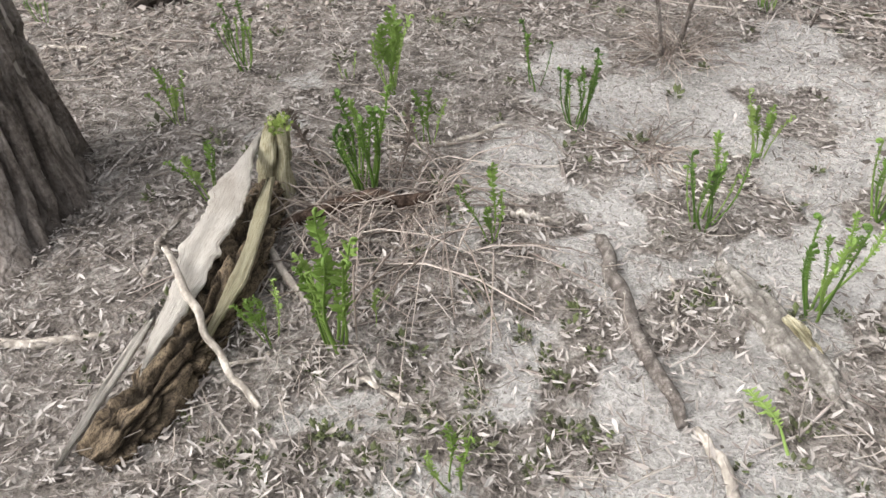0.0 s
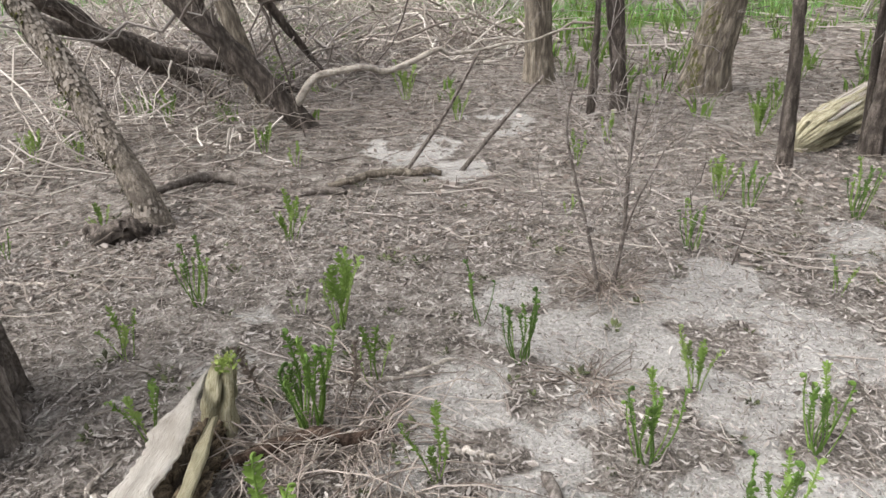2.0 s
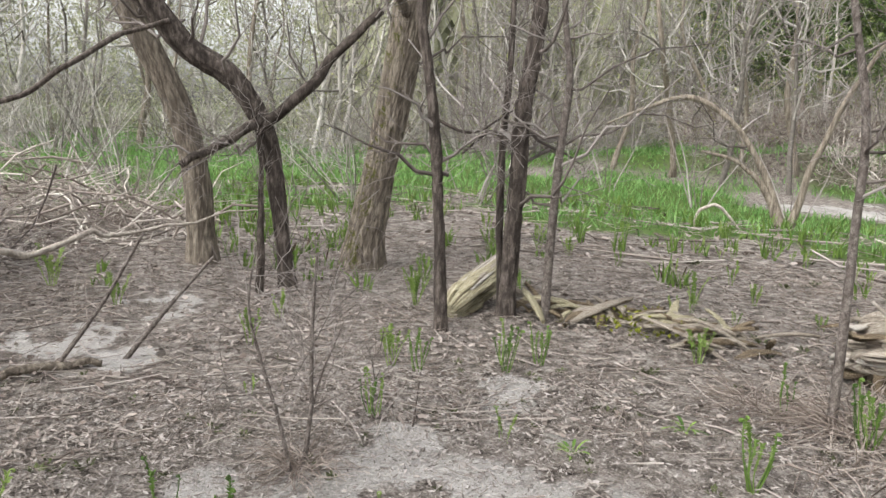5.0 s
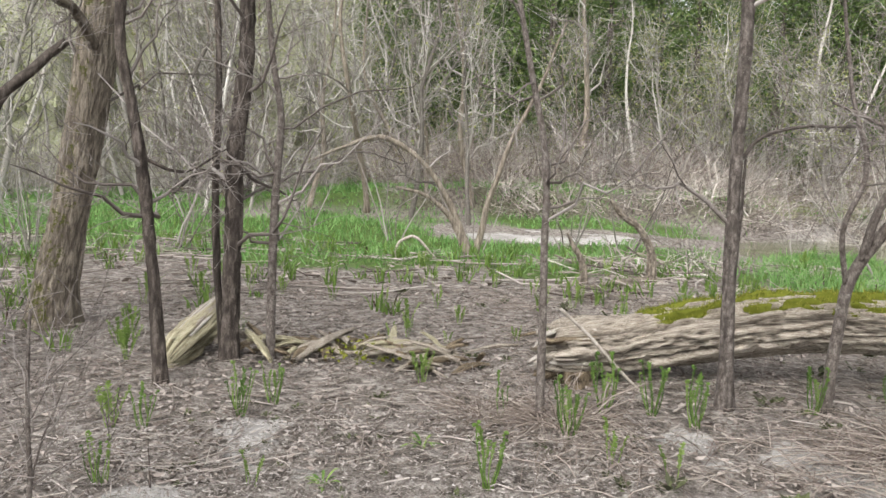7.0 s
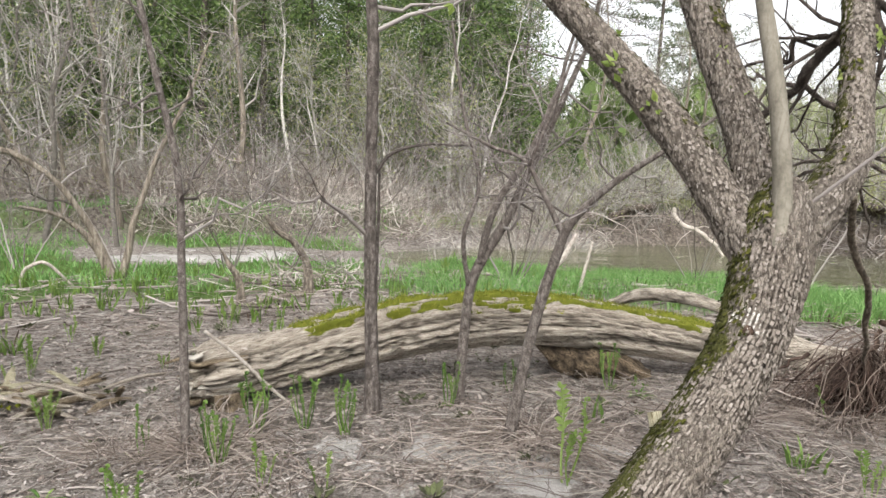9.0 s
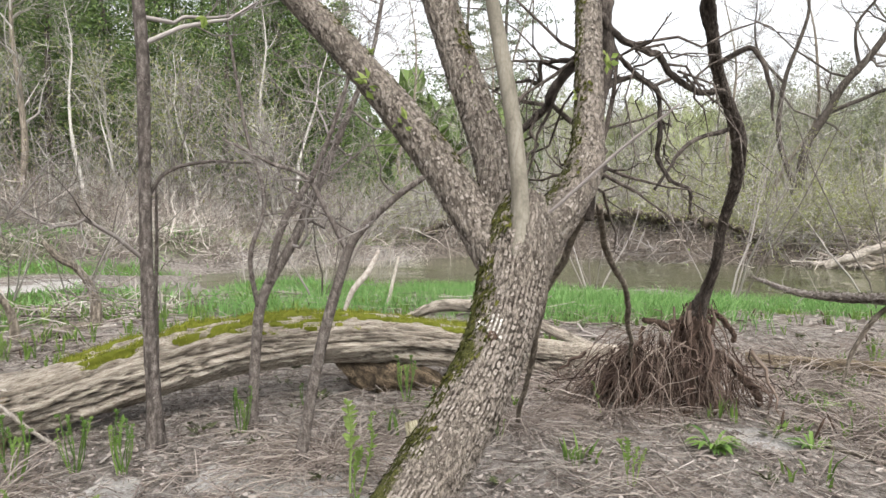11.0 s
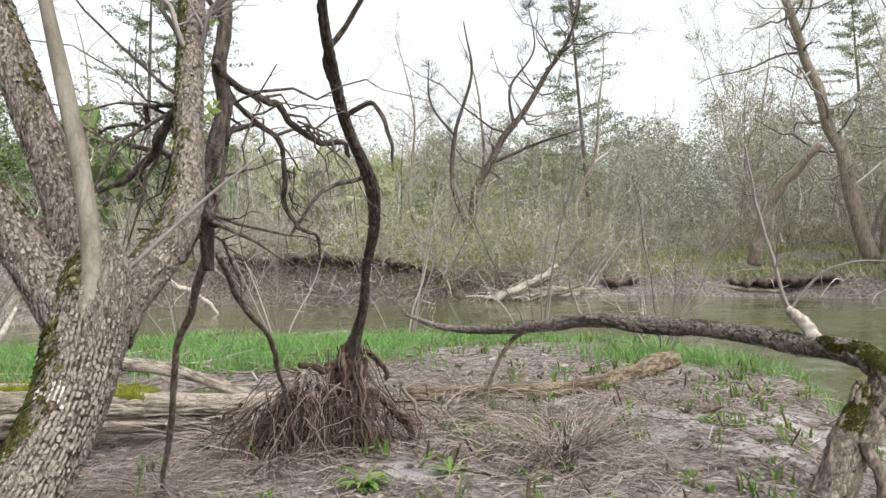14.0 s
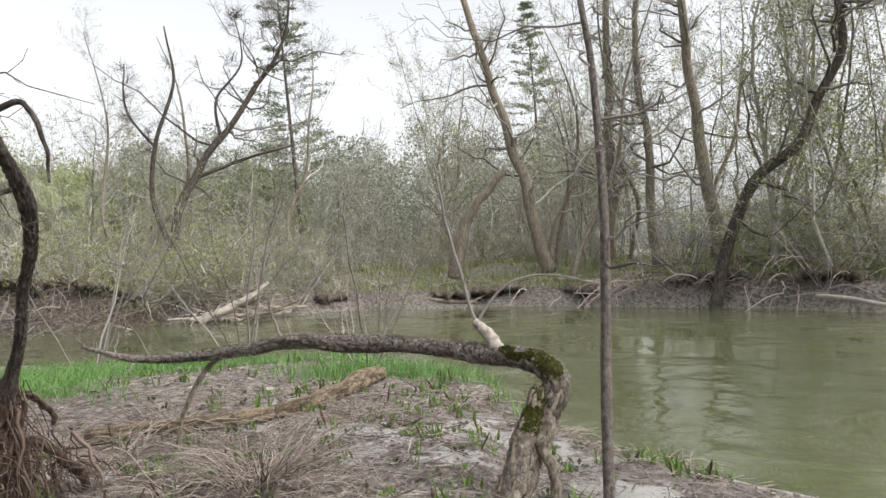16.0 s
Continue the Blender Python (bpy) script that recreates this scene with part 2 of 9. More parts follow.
M_STALK = leaf_material("dead_stalk", [(0.12, 0.095, 0.08), (0.27, 0.225, 0.195), (0.47, 0.41, 0.365)], 0.1, 0.85, 0.15)
M_GRASS = leaf_material("spring_grass", [(0.085, 0.185, 0.045), (0.145, 0.285, 0.08), (0.24, 0.39, 0.14)], 0.35, 0.55, 0.3)
M_WEED = leaf_material("weed_leaf", [(0.038, 0.038, 0.024), (0.07, 0.076, 0.038), (0.115, 0.135, 0.058)], 0.2, 0.7, 0.2)
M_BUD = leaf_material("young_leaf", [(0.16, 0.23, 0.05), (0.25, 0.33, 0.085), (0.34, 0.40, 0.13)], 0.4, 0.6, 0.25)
M_BUD_PALE = leaf_material("opening_bud", [(0.21, 0.22, 0.085), (0.29, 0.31, 0.125), (0.38, 0.405, 0.175)], 0.35, 0.7, 0.2)
M_CEDAR = leaf_material("cedar_foliage", [(0.04, 0.07, 0.024), (0.09, 0.14, 0.045), (0.18, 0.245, 0.08)], 0.15, 0.7, 0.2)
# needles of the far pines, greyed and lightened to paint in haze
M_PINE = leaf_material("hazed_pine_needles", [(0.10, 0.125, 0.08), (0.16, 0.19, 0.12), (0.23, 0.26, 0.17)], 0.15, 0.7, 0.2)
# far treeline greens: aerial haze is mixed into these paler, greyer leaf colours
M_FAR = leaf_material("far_hazed_foliage", [(0.24, 0.252, 0.188), (0.285, 0.3, 0.228), (0.335, 0.35, 0.272)], 0.25, 0.8, 0.1)
M_FAR_NORTH = leaf_material("far_hazed_budding_foliage", [(0.27, 0.275, 0.18), (0.34, 0.35, 0.23), (0.42, 0.435, 0.29)], 0.3, 0.8, 0.1)
M_FAR_PALE = leaf_material("far_hazed_spring_foliage", [(0.25, 0.275, 0.14), (0.30, 0.33, 0.175), (0.36, 0.39, 0.22)], 0.3, 0.8, 0.1)
M_BANK_GRASS = leaf_material("bank_growth", [(0.15, 0.172, 0.075), (0.25, 0.267, 0.13), (0.37, 0.365, 0.215)], 0.3, 0.7, 0.2)
M_BARK_FLAKE = leaf_material("bark_flake", [(0.14, 0.117, 0.098), (0.19, 0.163, 0.14), (0.235, 0.205, 0.178), (0.30, 0.268, 0.236)], 0.02, 0.9, 0.1)
M_BARK_MOSS = leaf_material("bark_moss", [(0.02, 0.022, 0.007), (0.045, 0.047, 0.013), (0.095, 0.093, 0.024)], 0.05, 0.95, 0.05)
M_LICHEN = leaf_material("lichen", [(0.33, 0.31, 0.27), (0.46, 0.44, 0.40), (0.58, 0.56, 0.52)], 0.02, 0.95, 0.05)
M_BANK_SOIL = bark_material("bank_soil", (0.045, 0.036, 0.029), (0.125, 0.102, 0.082), (0.23, 0.195, 0.16), 6, 1.0, depth=0.05)
M_BRUSH = twig_material("brown_brush", [(0.08, 0.063, 0.053), (0.20, 0.163, 0.143), (0.34, 0.29, 0.258), (0.53, 0.477, 0.435)])
M_DEADWOOD = twig_material("bleached_brush", [(0.12, 0.098, 0.084), (0.27, 0.232, 0.204), (0.43, 0.385, 0.345), (0.62, 0.575, 0.525)])
M_ROOT_STRAW = twig_material("root_straw", [(0.045, 0.031, 0.024), (0.1, 0.072, 0.058), (0.18, 0.139, 0.115), (0.3, 0.25, 0.213)])
M_BARK_BLACK = bark_material("blackish_bark", (0.03, 0.025, 0.021), (0.08, 0.068, 0.058), (0.15, 0.13, 0.113), 18, 0.3, depth=0.01)
M_BARK_ARCH = bark_material("scaly_pale_bark", (0.2, 0.16, 0.125), (0.39, 0.335, 0.27), (0.55, 0.49, 0.41), 30, 0.4, moss=1, lichen=0.3, depth=0.016, plates=0.55)
M_BARK_ARM = bark_material("scaly_dark_bark", (0.075, 0.063, 0.052), (0.215, 0.185, 0.155), (0.36, 0.32, 0.276), 40, 0.5, moss=1, lichen=0.45, depth=0.014, plates=0.6)
M_BIRCH = bark_material("pale_birch_bark", (0.30, 0.28, 0.25), (0.52, 0.49, 0.45), (0.66, 0.63, 0.59), 10, 2.0, depth=0.002)


# ---------------------------------------------------------------- geometry helpers
rng = np.random.default_rng(11)


def lattice(i):
    i = i.astype(np.int64)
    h = (i[..., 0] * 374761393 + i[..., 1] * 668265263 + i[..., 2] * 2147483647) & 0x7FFFFFFF
    h = ((h ^ (h >> 13)) * 1274126177) & 0x7FFFFFFF
    return ((h ^ (h >> 16)) & 0xFFFF) / 65535.0


def vnoise(p):
    """Smooth value noise, 0 to 1, at points (..., 3)."""
    p = np.asarray(p, float)
    i = np.floor(p)
    f = p - i
    f = f * f * (3 - 2 * f)
    out = 0
    for dx in (0, 1):
        for dy in (0, 1):
            for dz in (0, 1):
                w = (f[..., 0] if dx else 1 - f[..., 0]) * (f[..., 1] if dy else 1 - f[..., 1]) * (f[..., 2] if dz else 1 - f[..., 2])
                out = out + w * lattice(i + (dx, dy, dz))
    return out


def fbm(p, octaves=4):
    p, a, total, out = np.asarray(p, float), 1.0, 0.0, 0
    for n in range(octaves):
        out = out + a * vnoise(p * 2**n + 17.3 * n)
        total += a
        a *= 0.5
    return out / total


def ease(a, b, x):
    s = np.clip((np.asarray(x, float) - a) / (b - a), 0, 1)
    return s * s * (3 - 2 * s)


class Geo:
    """Collects vertices and faces for one mesh."""

    def __init__(self):
        self.v, self.f, self.n, self.a = [], [], 0, {}

    def add(self, v, faces, **attrs):
        v = np.asarray(v, float).reshape(-1, 3)
        self.v.append(v)
        for f in faces:
            if len(f):
                self.f += (np.asarray(f) + self.n).tolist()
        for k, x in attrs.items():
            self.a.setdefault(k, []).append((self.n, np.asarray(x, float).ravel()))
        self.n += len(v)
        return self

    def mesh(self, name, material, smooth=True, origin=(0, 0, 0)):
        m = bpy.data.meshes.new(name)
        v = np.concatenate(self.v) - np.asarray(origin, float)
        m.from_pydata(v.tolist(), [], self.f)
        for k, bits in self.a.items():
            full = np.zeros(self.n)
            for start, x in bits:
                full[start : start + len(x)] = x
            m.attributes.new(k, "FLOAT", "POINT").data.foreach_set("value", full.astype(np.float32))
        m.materials.append(material)
        if smooth:
            m.shade_smooth()
        return m


def thing(name, at, label, category, group="", kind=""):
    ob = new(name)
    ob.empty_display_size = 0.1
    ob.location = at
    return tagged(ob, label, category, group, kind)


def part(name, mesh, parent, label=""):
    ob = new(name, mesh)
    ob.parent = parent
    if label:
        ob["label"] = label
    return ob


def solid(name, mesh, at, label, category, group="", kind=""):
    ob = new(name, mesh)
    ob.location = at
    return tagged(ob, label, category, group, kind)


def smooth_path(rows, n):
    """n places and radii on a smooth line through rows of x, y, z, radius."""
    q = np.asarray(rows, float)
    s = np.r_[0, np.cumsum(np.linalg.norm(np.diff(q[:, :3], axis=0), axis=1))]
    t = np.linspace(0, s[-1], n)
    slope = np.gradient(q, s, axis=0) if len(q) > 2 else np.repeat((q[1:] - q[:-1]) / s[-1], 2, 0)
    i = np.clip(np.searchsorted(s, t, side="right") - 1, 0, len(s) - 2)
    h = (s[i + 1] - s[i])[:, None]
    u = ((t - s[i]) / (s[i + 1] - s[i]))[:, None]
    out = (2 * u**3 - 3 * u**2 + 1) * q[i] + (u**3 - 2 * u**2 + u) * h * slope[i] + (3 * u**2 - 2 * u**3) * q[i + 1] + (u**3 - u**2) * h * slope[i + 1]
    return out[:, :3], np.maximum(out[:, 3], 0.0012)


def rings(P, sides):
    """Directions of the ring points for lines P (N, k, 3)."""
    T = np.gradient(P, axis=1)
    T /= np.linalg.norm(T, axis=-1, keepdims=True) + 1e-9
    d = P[:, -1] - P[:, 0]
    d /= np.linalg.norm(d, axis=-1, keepdims=True) + 1e-9
    ref = np.cross(d, (0.13, 0.21, 1.0))
    flat = np.linalg.norm(ref, axis=-1) < 0.25
    ref[flat] = np.cross(d[flat], (1.0, 0.1, 0.2))
    ref = ref[:, None] - (ref[:, None] * T).sum(-1, keepdims=True) * T
    ref /= np.linalg.norm(ref, axis=-1, keepdims=True) + 1e-9
    B = np.cross(T, ref)
    a = np.linspace(0, 2 * np.pi, sides, endpoint=False)
    return np.cos(a)[:, None] * ref[:, :, None] + np.sin(a)[:, None] * B[:, :, None], a


def grid_faces(N, k, sides):
    n, j, s = np.meshgrid(np.arange(N), np.arange(k - 1), np.arange(sides), indexing="ij")
    base, nxt = n * k * sides + j * sides, (s + 1) % sides
    return np.stack([base + s, base + nxt, base + sides + nxt, base + sides + s], -1).reshape(-1, 4)


def tubes(geo, P, R, sides=3):
    """Many thin tubes: P (N, k, 3), R (N, k)."""
    P, R = np.asarray(P, float), np.asarray(R, float)
    D, _ = rings(P, sides)
    geo.add(P[:, :, None] + D * R[:, :, None, None], [grid_faces(P.shape[0], P.shape[1], sides)])
    return geo


def bole(geo, rows, n=60, sides=32, furrow=0.0, freq=22.0, stretch=0.18, lump=0.08, wobble=0.0, caps=True, moss_to=None, seed=0.0, flare=0.0):
    """One trunk, log or stick with uneven girth, furrows along its length and closed ends."""
    P, R = smooth_path(rows, n)
    if wobble:
        P = P + (np.stack([vnoise(np.stack([np.linspace(0, 9, n) + 31 * i + seed, 0 * R, 0 * R + seed], -1)) for i in range(3)], -1) - 0.5) * wobble
    D, a = rings(P[None], sides)
    D = D[0]
    s = np.r_[0, np.cumsum(np.linalg.norm(np.diff(P, axis=0), axis=1))]
    girth = R[:, None] * (1 + 2 * lump * (fbm(np.stack([np.cos(a) * 1.2 + 0 * s[:, None], np.sin(a) * 1.2 + 0 * s[:, None], s[:, None] * 3 + 0 * a + seed], -1), 3) - 0.5))
    if flare:
        girth = girth * (1 + flare * np.exp(-s[:, None] / (2.2 * R[0])) * (0.55 + 0.9 * vnoise(np.stack([np.cos(a) * 1.6 + 0 * s[:, None], np.sin(a) * 1.6 + 0 * s[:, None], seed + 0 * s[:, None] + 0 * a], -1))))
    crack = np.zeros((n, sides))
    if furrow:
        q = np.stack([np.cos(a) * R.mean() + 0 * s[:, None], np.sin(a) * R.mean() + 0 * s[:, None], s[:, None] * stretch + 0 * a + seed], -1) * freq
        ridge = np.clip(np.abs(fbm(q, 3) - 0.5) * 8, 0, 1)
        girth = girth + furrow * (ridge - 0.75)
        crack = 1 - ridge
    V = P[:, None] + D * girth[:, :, None]
    moss = np.zeros((n, sides)) if moss_to is None else np.clip((D * np.asarray(moss_to, float)).sum(-1), 0, 1)
    attrs = dict(along=(s[:, None] * 8 + 0 * a), round=(0 * s[:, None] + a * R.mean() * 8), moss=moss, crack=crack)
    start = geo.n
    geo.add(V, [grid_faces(1, n, sides)], **attrs)
    if caps:
        for end, inward in ((0, 1), (n - 1, -1)):
            tang = (P[1] - P[0]) if end == 0 else (P[-2] - P[-1])
            c = P[end] + tang / (np.linalg.norm(tang) + 1e-9) * R[end] * 0.15
            ring = np.arange(sides) + end * sides
            centre = geo.n
            geo.add([c], [], along=[s[end] * 8], round=[0.0], moss=[0.0])
            tri = np.stack([start + ring, start + np.roll(ring, -1), np.full(sides, centre)], -1)
            geo.f += (tri if end else tri[:, ::-1]).tolist()
    return geo


def children(P, R, per, span, length, spread, up, k, ratio, rand, wiggle=0.12, out=None):
    """Side branches of the lines P (N, k, 3): places along them, leaning off by spread degrees and bending up."""
    N = P.shape[0] * per
    src = np.repeat(np.arange(P.shape[0]), per)
    t = rand.uniform(*span, N) * (P.shape[1] - 1)
    i = np.minimum(t.astype(int), P.shape[1] - 2)
    u = (t - i)[:, None]
    base = P[src, i] * (1 - u) + P[src, i + 1] * u
    r0 = (R[src, i] * (1 - u[:, 0]) + R[src, i + 1] * u[:, 0]) * ratio
    T = P[src, i + 1] - P[src, i]
    T /= np.linalg.norm(T, axis=-1, keepdims=True) + 1e-9
    perp = np.cross(T, rand.normal(size=(N, 3)))
    perp /= np.linalg.norm(perp, axis=-1, keepdims=True) + 1e-9
    ang = np.radians(rand.uniform(*spread, N))[:, None]
    d = T * np.cos(ang) + perp * np.sin(ang)
    L = rand.uniform(*length, N) * (1 - 0.55 * t / (P.shape[1] - 1))
    s = np.linspace(0, 1, k)[None, :, None]
    bend = rand.normal(size=(N, 3)) * 0.22 + np.array([0, 0, up])
    walkk = np.cumsum(rand.normal(size=(N, k, 3)) * wiggle / k**0.5, axis=1)
    walkk -= walkk[:, :1]
    Q = base[:, None] + L[:, None, None] * (s * d[:, None] + s * s * bend[:, None] + walkk * 0.6)
    Rr = np.maximum(r0[:, None] * (1 - 0.82 * s[:, :, 0]), 0.0016)
    return Q, Rr


def leaf_cards(geo, C, size, rand, droop=0.0):
    """Small folded leaves (four triangles each) at places C (N, 3)."""
    N = len(C)
    d = rand.normal(size=(N, 3))
    d[:, 2] -= droop
    d /= np.linalg.norm(d, axis=-1, keepdims=True)
    w = np.cross(d, rand.normal(size=(N, 3)))
    w /= np.linalg.norm(w, axis=-1, keepdims=True) + 1e-9
    n = np.cross(d, w)
    L = rand.uniform(*size, N)[:, None]
    W = L * rand.uniform(0.22, 0.36, N)[:, None]
    lift = L * rand.uniform(0.05, 0.25, N)[:, None]
    V = np.stack([C, C + 0.4 * L * d + W * w + lift * n, C + 0.45 * L * d, C + 0.4 * L * d - W * w + lift * n, C + L * d + lift * 0.3 * n], 1)
    i = np.arange(N)[:, None] * 5
    geo.add(V, [np.concatenate([i + (0, 2, 1), i + (1, 2, 4), i + (0, 3, 2), i + (3, 4, 2)])])
    return geo


def flakes(geo, C, size, rand):
    """Plain small leaf blades (two triangles each) at places C, for far foliage."""
    N = len(C)
    a = rand.normal(size=(N, 3))
    a /= np.linalg.norm(a, axis=1, keepdims=True)
    b = np.cross(a, rand.normal(size=(N, 3)))
    b /= np.linalg.norm(b, axis=1, keepdims=True) + 1e-9
    L = rand.uniform(*size, N)[:, None]
    V = np.stack([C, C + 0.5 * L * a + 0.28 * L * b, C + L * a, C + 0.45 * L * a - 0.28 * L * b], 1)
    geo.add(V, [np.arange(N)[:, None] * 4 + (0, 1, 2, 3)])
    return geo


def slivers(geo, P, W, rand):
    """Many fine twigs far off, each a narrow tapering strip: P (N, k, 3), W (N,)."""
    N, k = P.shape[:2]
    T = P[:, -1] - P[:, 0]
    side = np.cross(T, rand.normal(size=(N, 3)))
    side /= np.linalg.norm(side, axis=1, keepdims=True) + 1e-9
    w = W[:, None, None] * np.linspace(1, 0.35, k)[None, :, None] * 0.5 * side[:, None]
    V = np.stack([P - w, P + w], 2).reshape(N, 2 * k, 3)
    i = np.arange(N)[:, None] * 2 * k
    geo.add(V, [np.concatenate([i + (2 * j, 2 * j + 1, 2 * j + 3, 2 * j + 2) for j in range(k - 1)])])
    return geo


def bark_plates(rows, count, size, rand, toward=None, tilt=0.3, patch=0.0, seed=0.0, proud=1.0, span=(0.02, 0.98)):
    """Small scales of bark, moss or lichen lifting off a trunk, in patches and on one side when asked."""
    P, R = smooth_path(rows, 240)
    D, a = rings(P[None], 48)
    D = D[0]
    i = (rand.uniform(*span, count) * 239).astype(int)
    j = rand.integers(0, 48, count)
    N, T = D[i, j], np.gradient(P, axis=0)[i]
    T /= np.linalg.norm(T, axis=1, keepdims=True)
    C = P[i] + N * R[i][:, None] * proud + T * rand.normal(0, 0.01, (count, 1))
    keep = np.ones(count, bool)
    if patch:
        keep &= fbm(C * 9 + seed, 3) > patch - (0.6 * (N @ np.asarray(toward, float)) if toward is not None else 0)
    if toward is not None:
        keep &= (N @ np.asarray(toward, float)) > -0.1
    C, N, T = C[keep], N[keep], T[keep]
    n = len(C)
    S = np.cross(N, T)
    L = rand.uniform(*size, (n, 1))
    W = L * rand.uniform(0.22, 0.5, (n, 1))
    lift = L * np.abs(rand.normal(0, tilt, (n, 1))) + 0.001
    V = np.stack([C - T * L * 0.5 - S * W * 0.7 + N * lift, C - T * L * 0.45 + S * W + N * lift * 0.8, C + T * L * 0.5 + S * W * 0.6, C + T * L * 0.55 - S * W * 0.9], 1) + rand.normal(0, 0.0012, (n, 4, 3))
    return Geo().add(V, [np.arange(n)[:, None] * 4 + (0, 1, 2, 3)])


# ---------------------------------------------------------------- ground and river
WATER_Z = -0.55
NEAR_AZ = [60, 70, 78, 82.4, 87, 94.7, 106.5, 118, 129.4, 138.3, 141, 146, 154, 162.5, 180, 230, 300]
NEAR_R = [18, 17.4, 17.2, 17.2, 17.1, 16.9, 16.3, 15.2, 13.6, 11.2, 9.2, 8.3, 7.5, 7.1, 6.8, 7.5, 9]
FAR_AZ = [60, 70, 78, 83, 88.6, 96.5, 104.5, 116, 125.3, 138.3, 152.7, 163.5, 180, 230, 300]
FAR_R = [23.5, 24.2, 25.6, 27.0, 29.8, 30.2, 28.6, 28.3, 30, 29, 26.3, 24.6, 24, 26, 30]


def polar(x, y):
    return np.degrees(np.arctan2(x, y)) % 360, np.hypot(x, y)


def shores(az):
    a = np.where(az > 300, az - 360, az)
    return np.interp(a, NEAR_AZ, NEAR_R), np.interp(a, FAR_AZ, FAR_R), ease(67, 74, a) * (1 - ease(235, 280, a))


def height(x, y):
    """The lie of the land: a flat flood plain, the river in its bed, a low cut bank beyond."""
    x, y = np.asarray(x, float), np.asarray(y, float)
    az, r = polar(x, y)
    p = np.stack([x, y, 0 * x], -1)
    z = (fbm(p * 5.5, 3) - 0.5) * 0.035 + (fbm(p * 0.8, 2) - 0.5) * (0.04 + 0.22 * ease(7, 16, r))
    near, far, wet = shores(az)
    bed = -0.16 * ease(-6.5, -2.0, r - near) - 0.48 * ease(-1.8, 0.5, r - near) - 0.5 * ease(0.3, 2.5, r - near)
    lip = fbm(np.stack([az * 0.35, 0 * az, 0 * az + 4], -1), 3)
    rise = np.interp(az, [70, 84, 89, 93, 106, 112, 118, 126, 144, 152, 170], [0.8, 0.85, 1.55, 1.85, 1.85, 1.1, 0.8, 0.75, 0.8, 1.2, 1.3])
    bank = 0.47 * ease(-2.5, -0.4, r - far) + (rise + 0.5 * (lip - 0.5)) * ease(-0.3, 0.3 + 1.7 * lip, r - far) + 0.5 * ease(2, 14, r - far) + np.clip(1.3 - rise, 0, 1) * ease(1.5, 6, r - far) + 0.5 * (fbm(p * 0.9, 3) - 0.5) * ease(-0.5, 0.5, r - far)
    z = z + wet * (bed + bank)
    dry = (1 - wet) * ease(25, 50, az) * (az < 200)
    z = z + dry * (-0.42 * ease(11, 15, r) * (1 - ease(22, 26, r)) + 0.72 * ease(24.6, 25.5, r + 1.6 * (lip - 0.5)) + 0.3 * ease(25.5, 34, r))
    return z


SILT = [(0.35, 1.9, 0.75), (0.75, 2.45, 0.6), (0.2, 1.25, 0.6), (0.95, 1.75, 0.5), (-0.15, 1.75, 0.35), (0.35, 2.75, 0.35), (-0.4, 1.25, 0.35), (1.15, 3.2, 0.3),
        (1.1, 2.6, 0.4), (-0.35, 5.2, 0.45), (0.1, 5.9, 0.5), (0.0, 4.7, 0.3), (1.9, 3.1, 0.3), (3.3, 0.5, 0.5), (3.0, 0.9, 0.35), (2.5, 1.5, 0.3), (4.6, -2.9, 0.4),
        (5.9, -3.6, 0.5), (5.2, -4.3, 0.5), (4.1, -4.4, 0.45), (4.6, -5.2, 0.55), (3.6, -5.3, 0.55), (6.8, -4.6, 0.5), (6.0, -2.0, 0.3), (5.6, -2.4, 0.35), (4.5, -1.9, 0.3), (1.5, 2.3, 0.35), (-0.9, 2.6, 0.3), (1.26, 3.43, 0.25), (2.11, 3.46, 0.2), (1.88, 3.41, 0.35), (3.47, 1.67, 0.3),
        (3.59, 1.32, 0.3), (4.14, 0.43, 0.35), (6.74, -3.41, 0.4), (4.71, -3.8, 0.4), (2.76, -4.68, 0.5), (0.29, 2.85, 0.3), (0.93, 2.8, 0.25)]

WEEDS = [(0.09, 1.35), (-0.07, 1.18), (0.03, 1.14), (-0.3, 1.24), (-0.47, 1.19), (-0.14, 1.41), (0.17, 1.19), (-0.46, 1.37), (-0.28, 1.34), (-0.7, 1.08), (0.61, 1.25), (0.44, 1.59), (0.52, 1.64), (0.12, 1.49), (-0.52, 1.09), (-0.63, 1.17), (-0.36, 1.15), (-0.18, 1.23), (0.08, 1.21)]


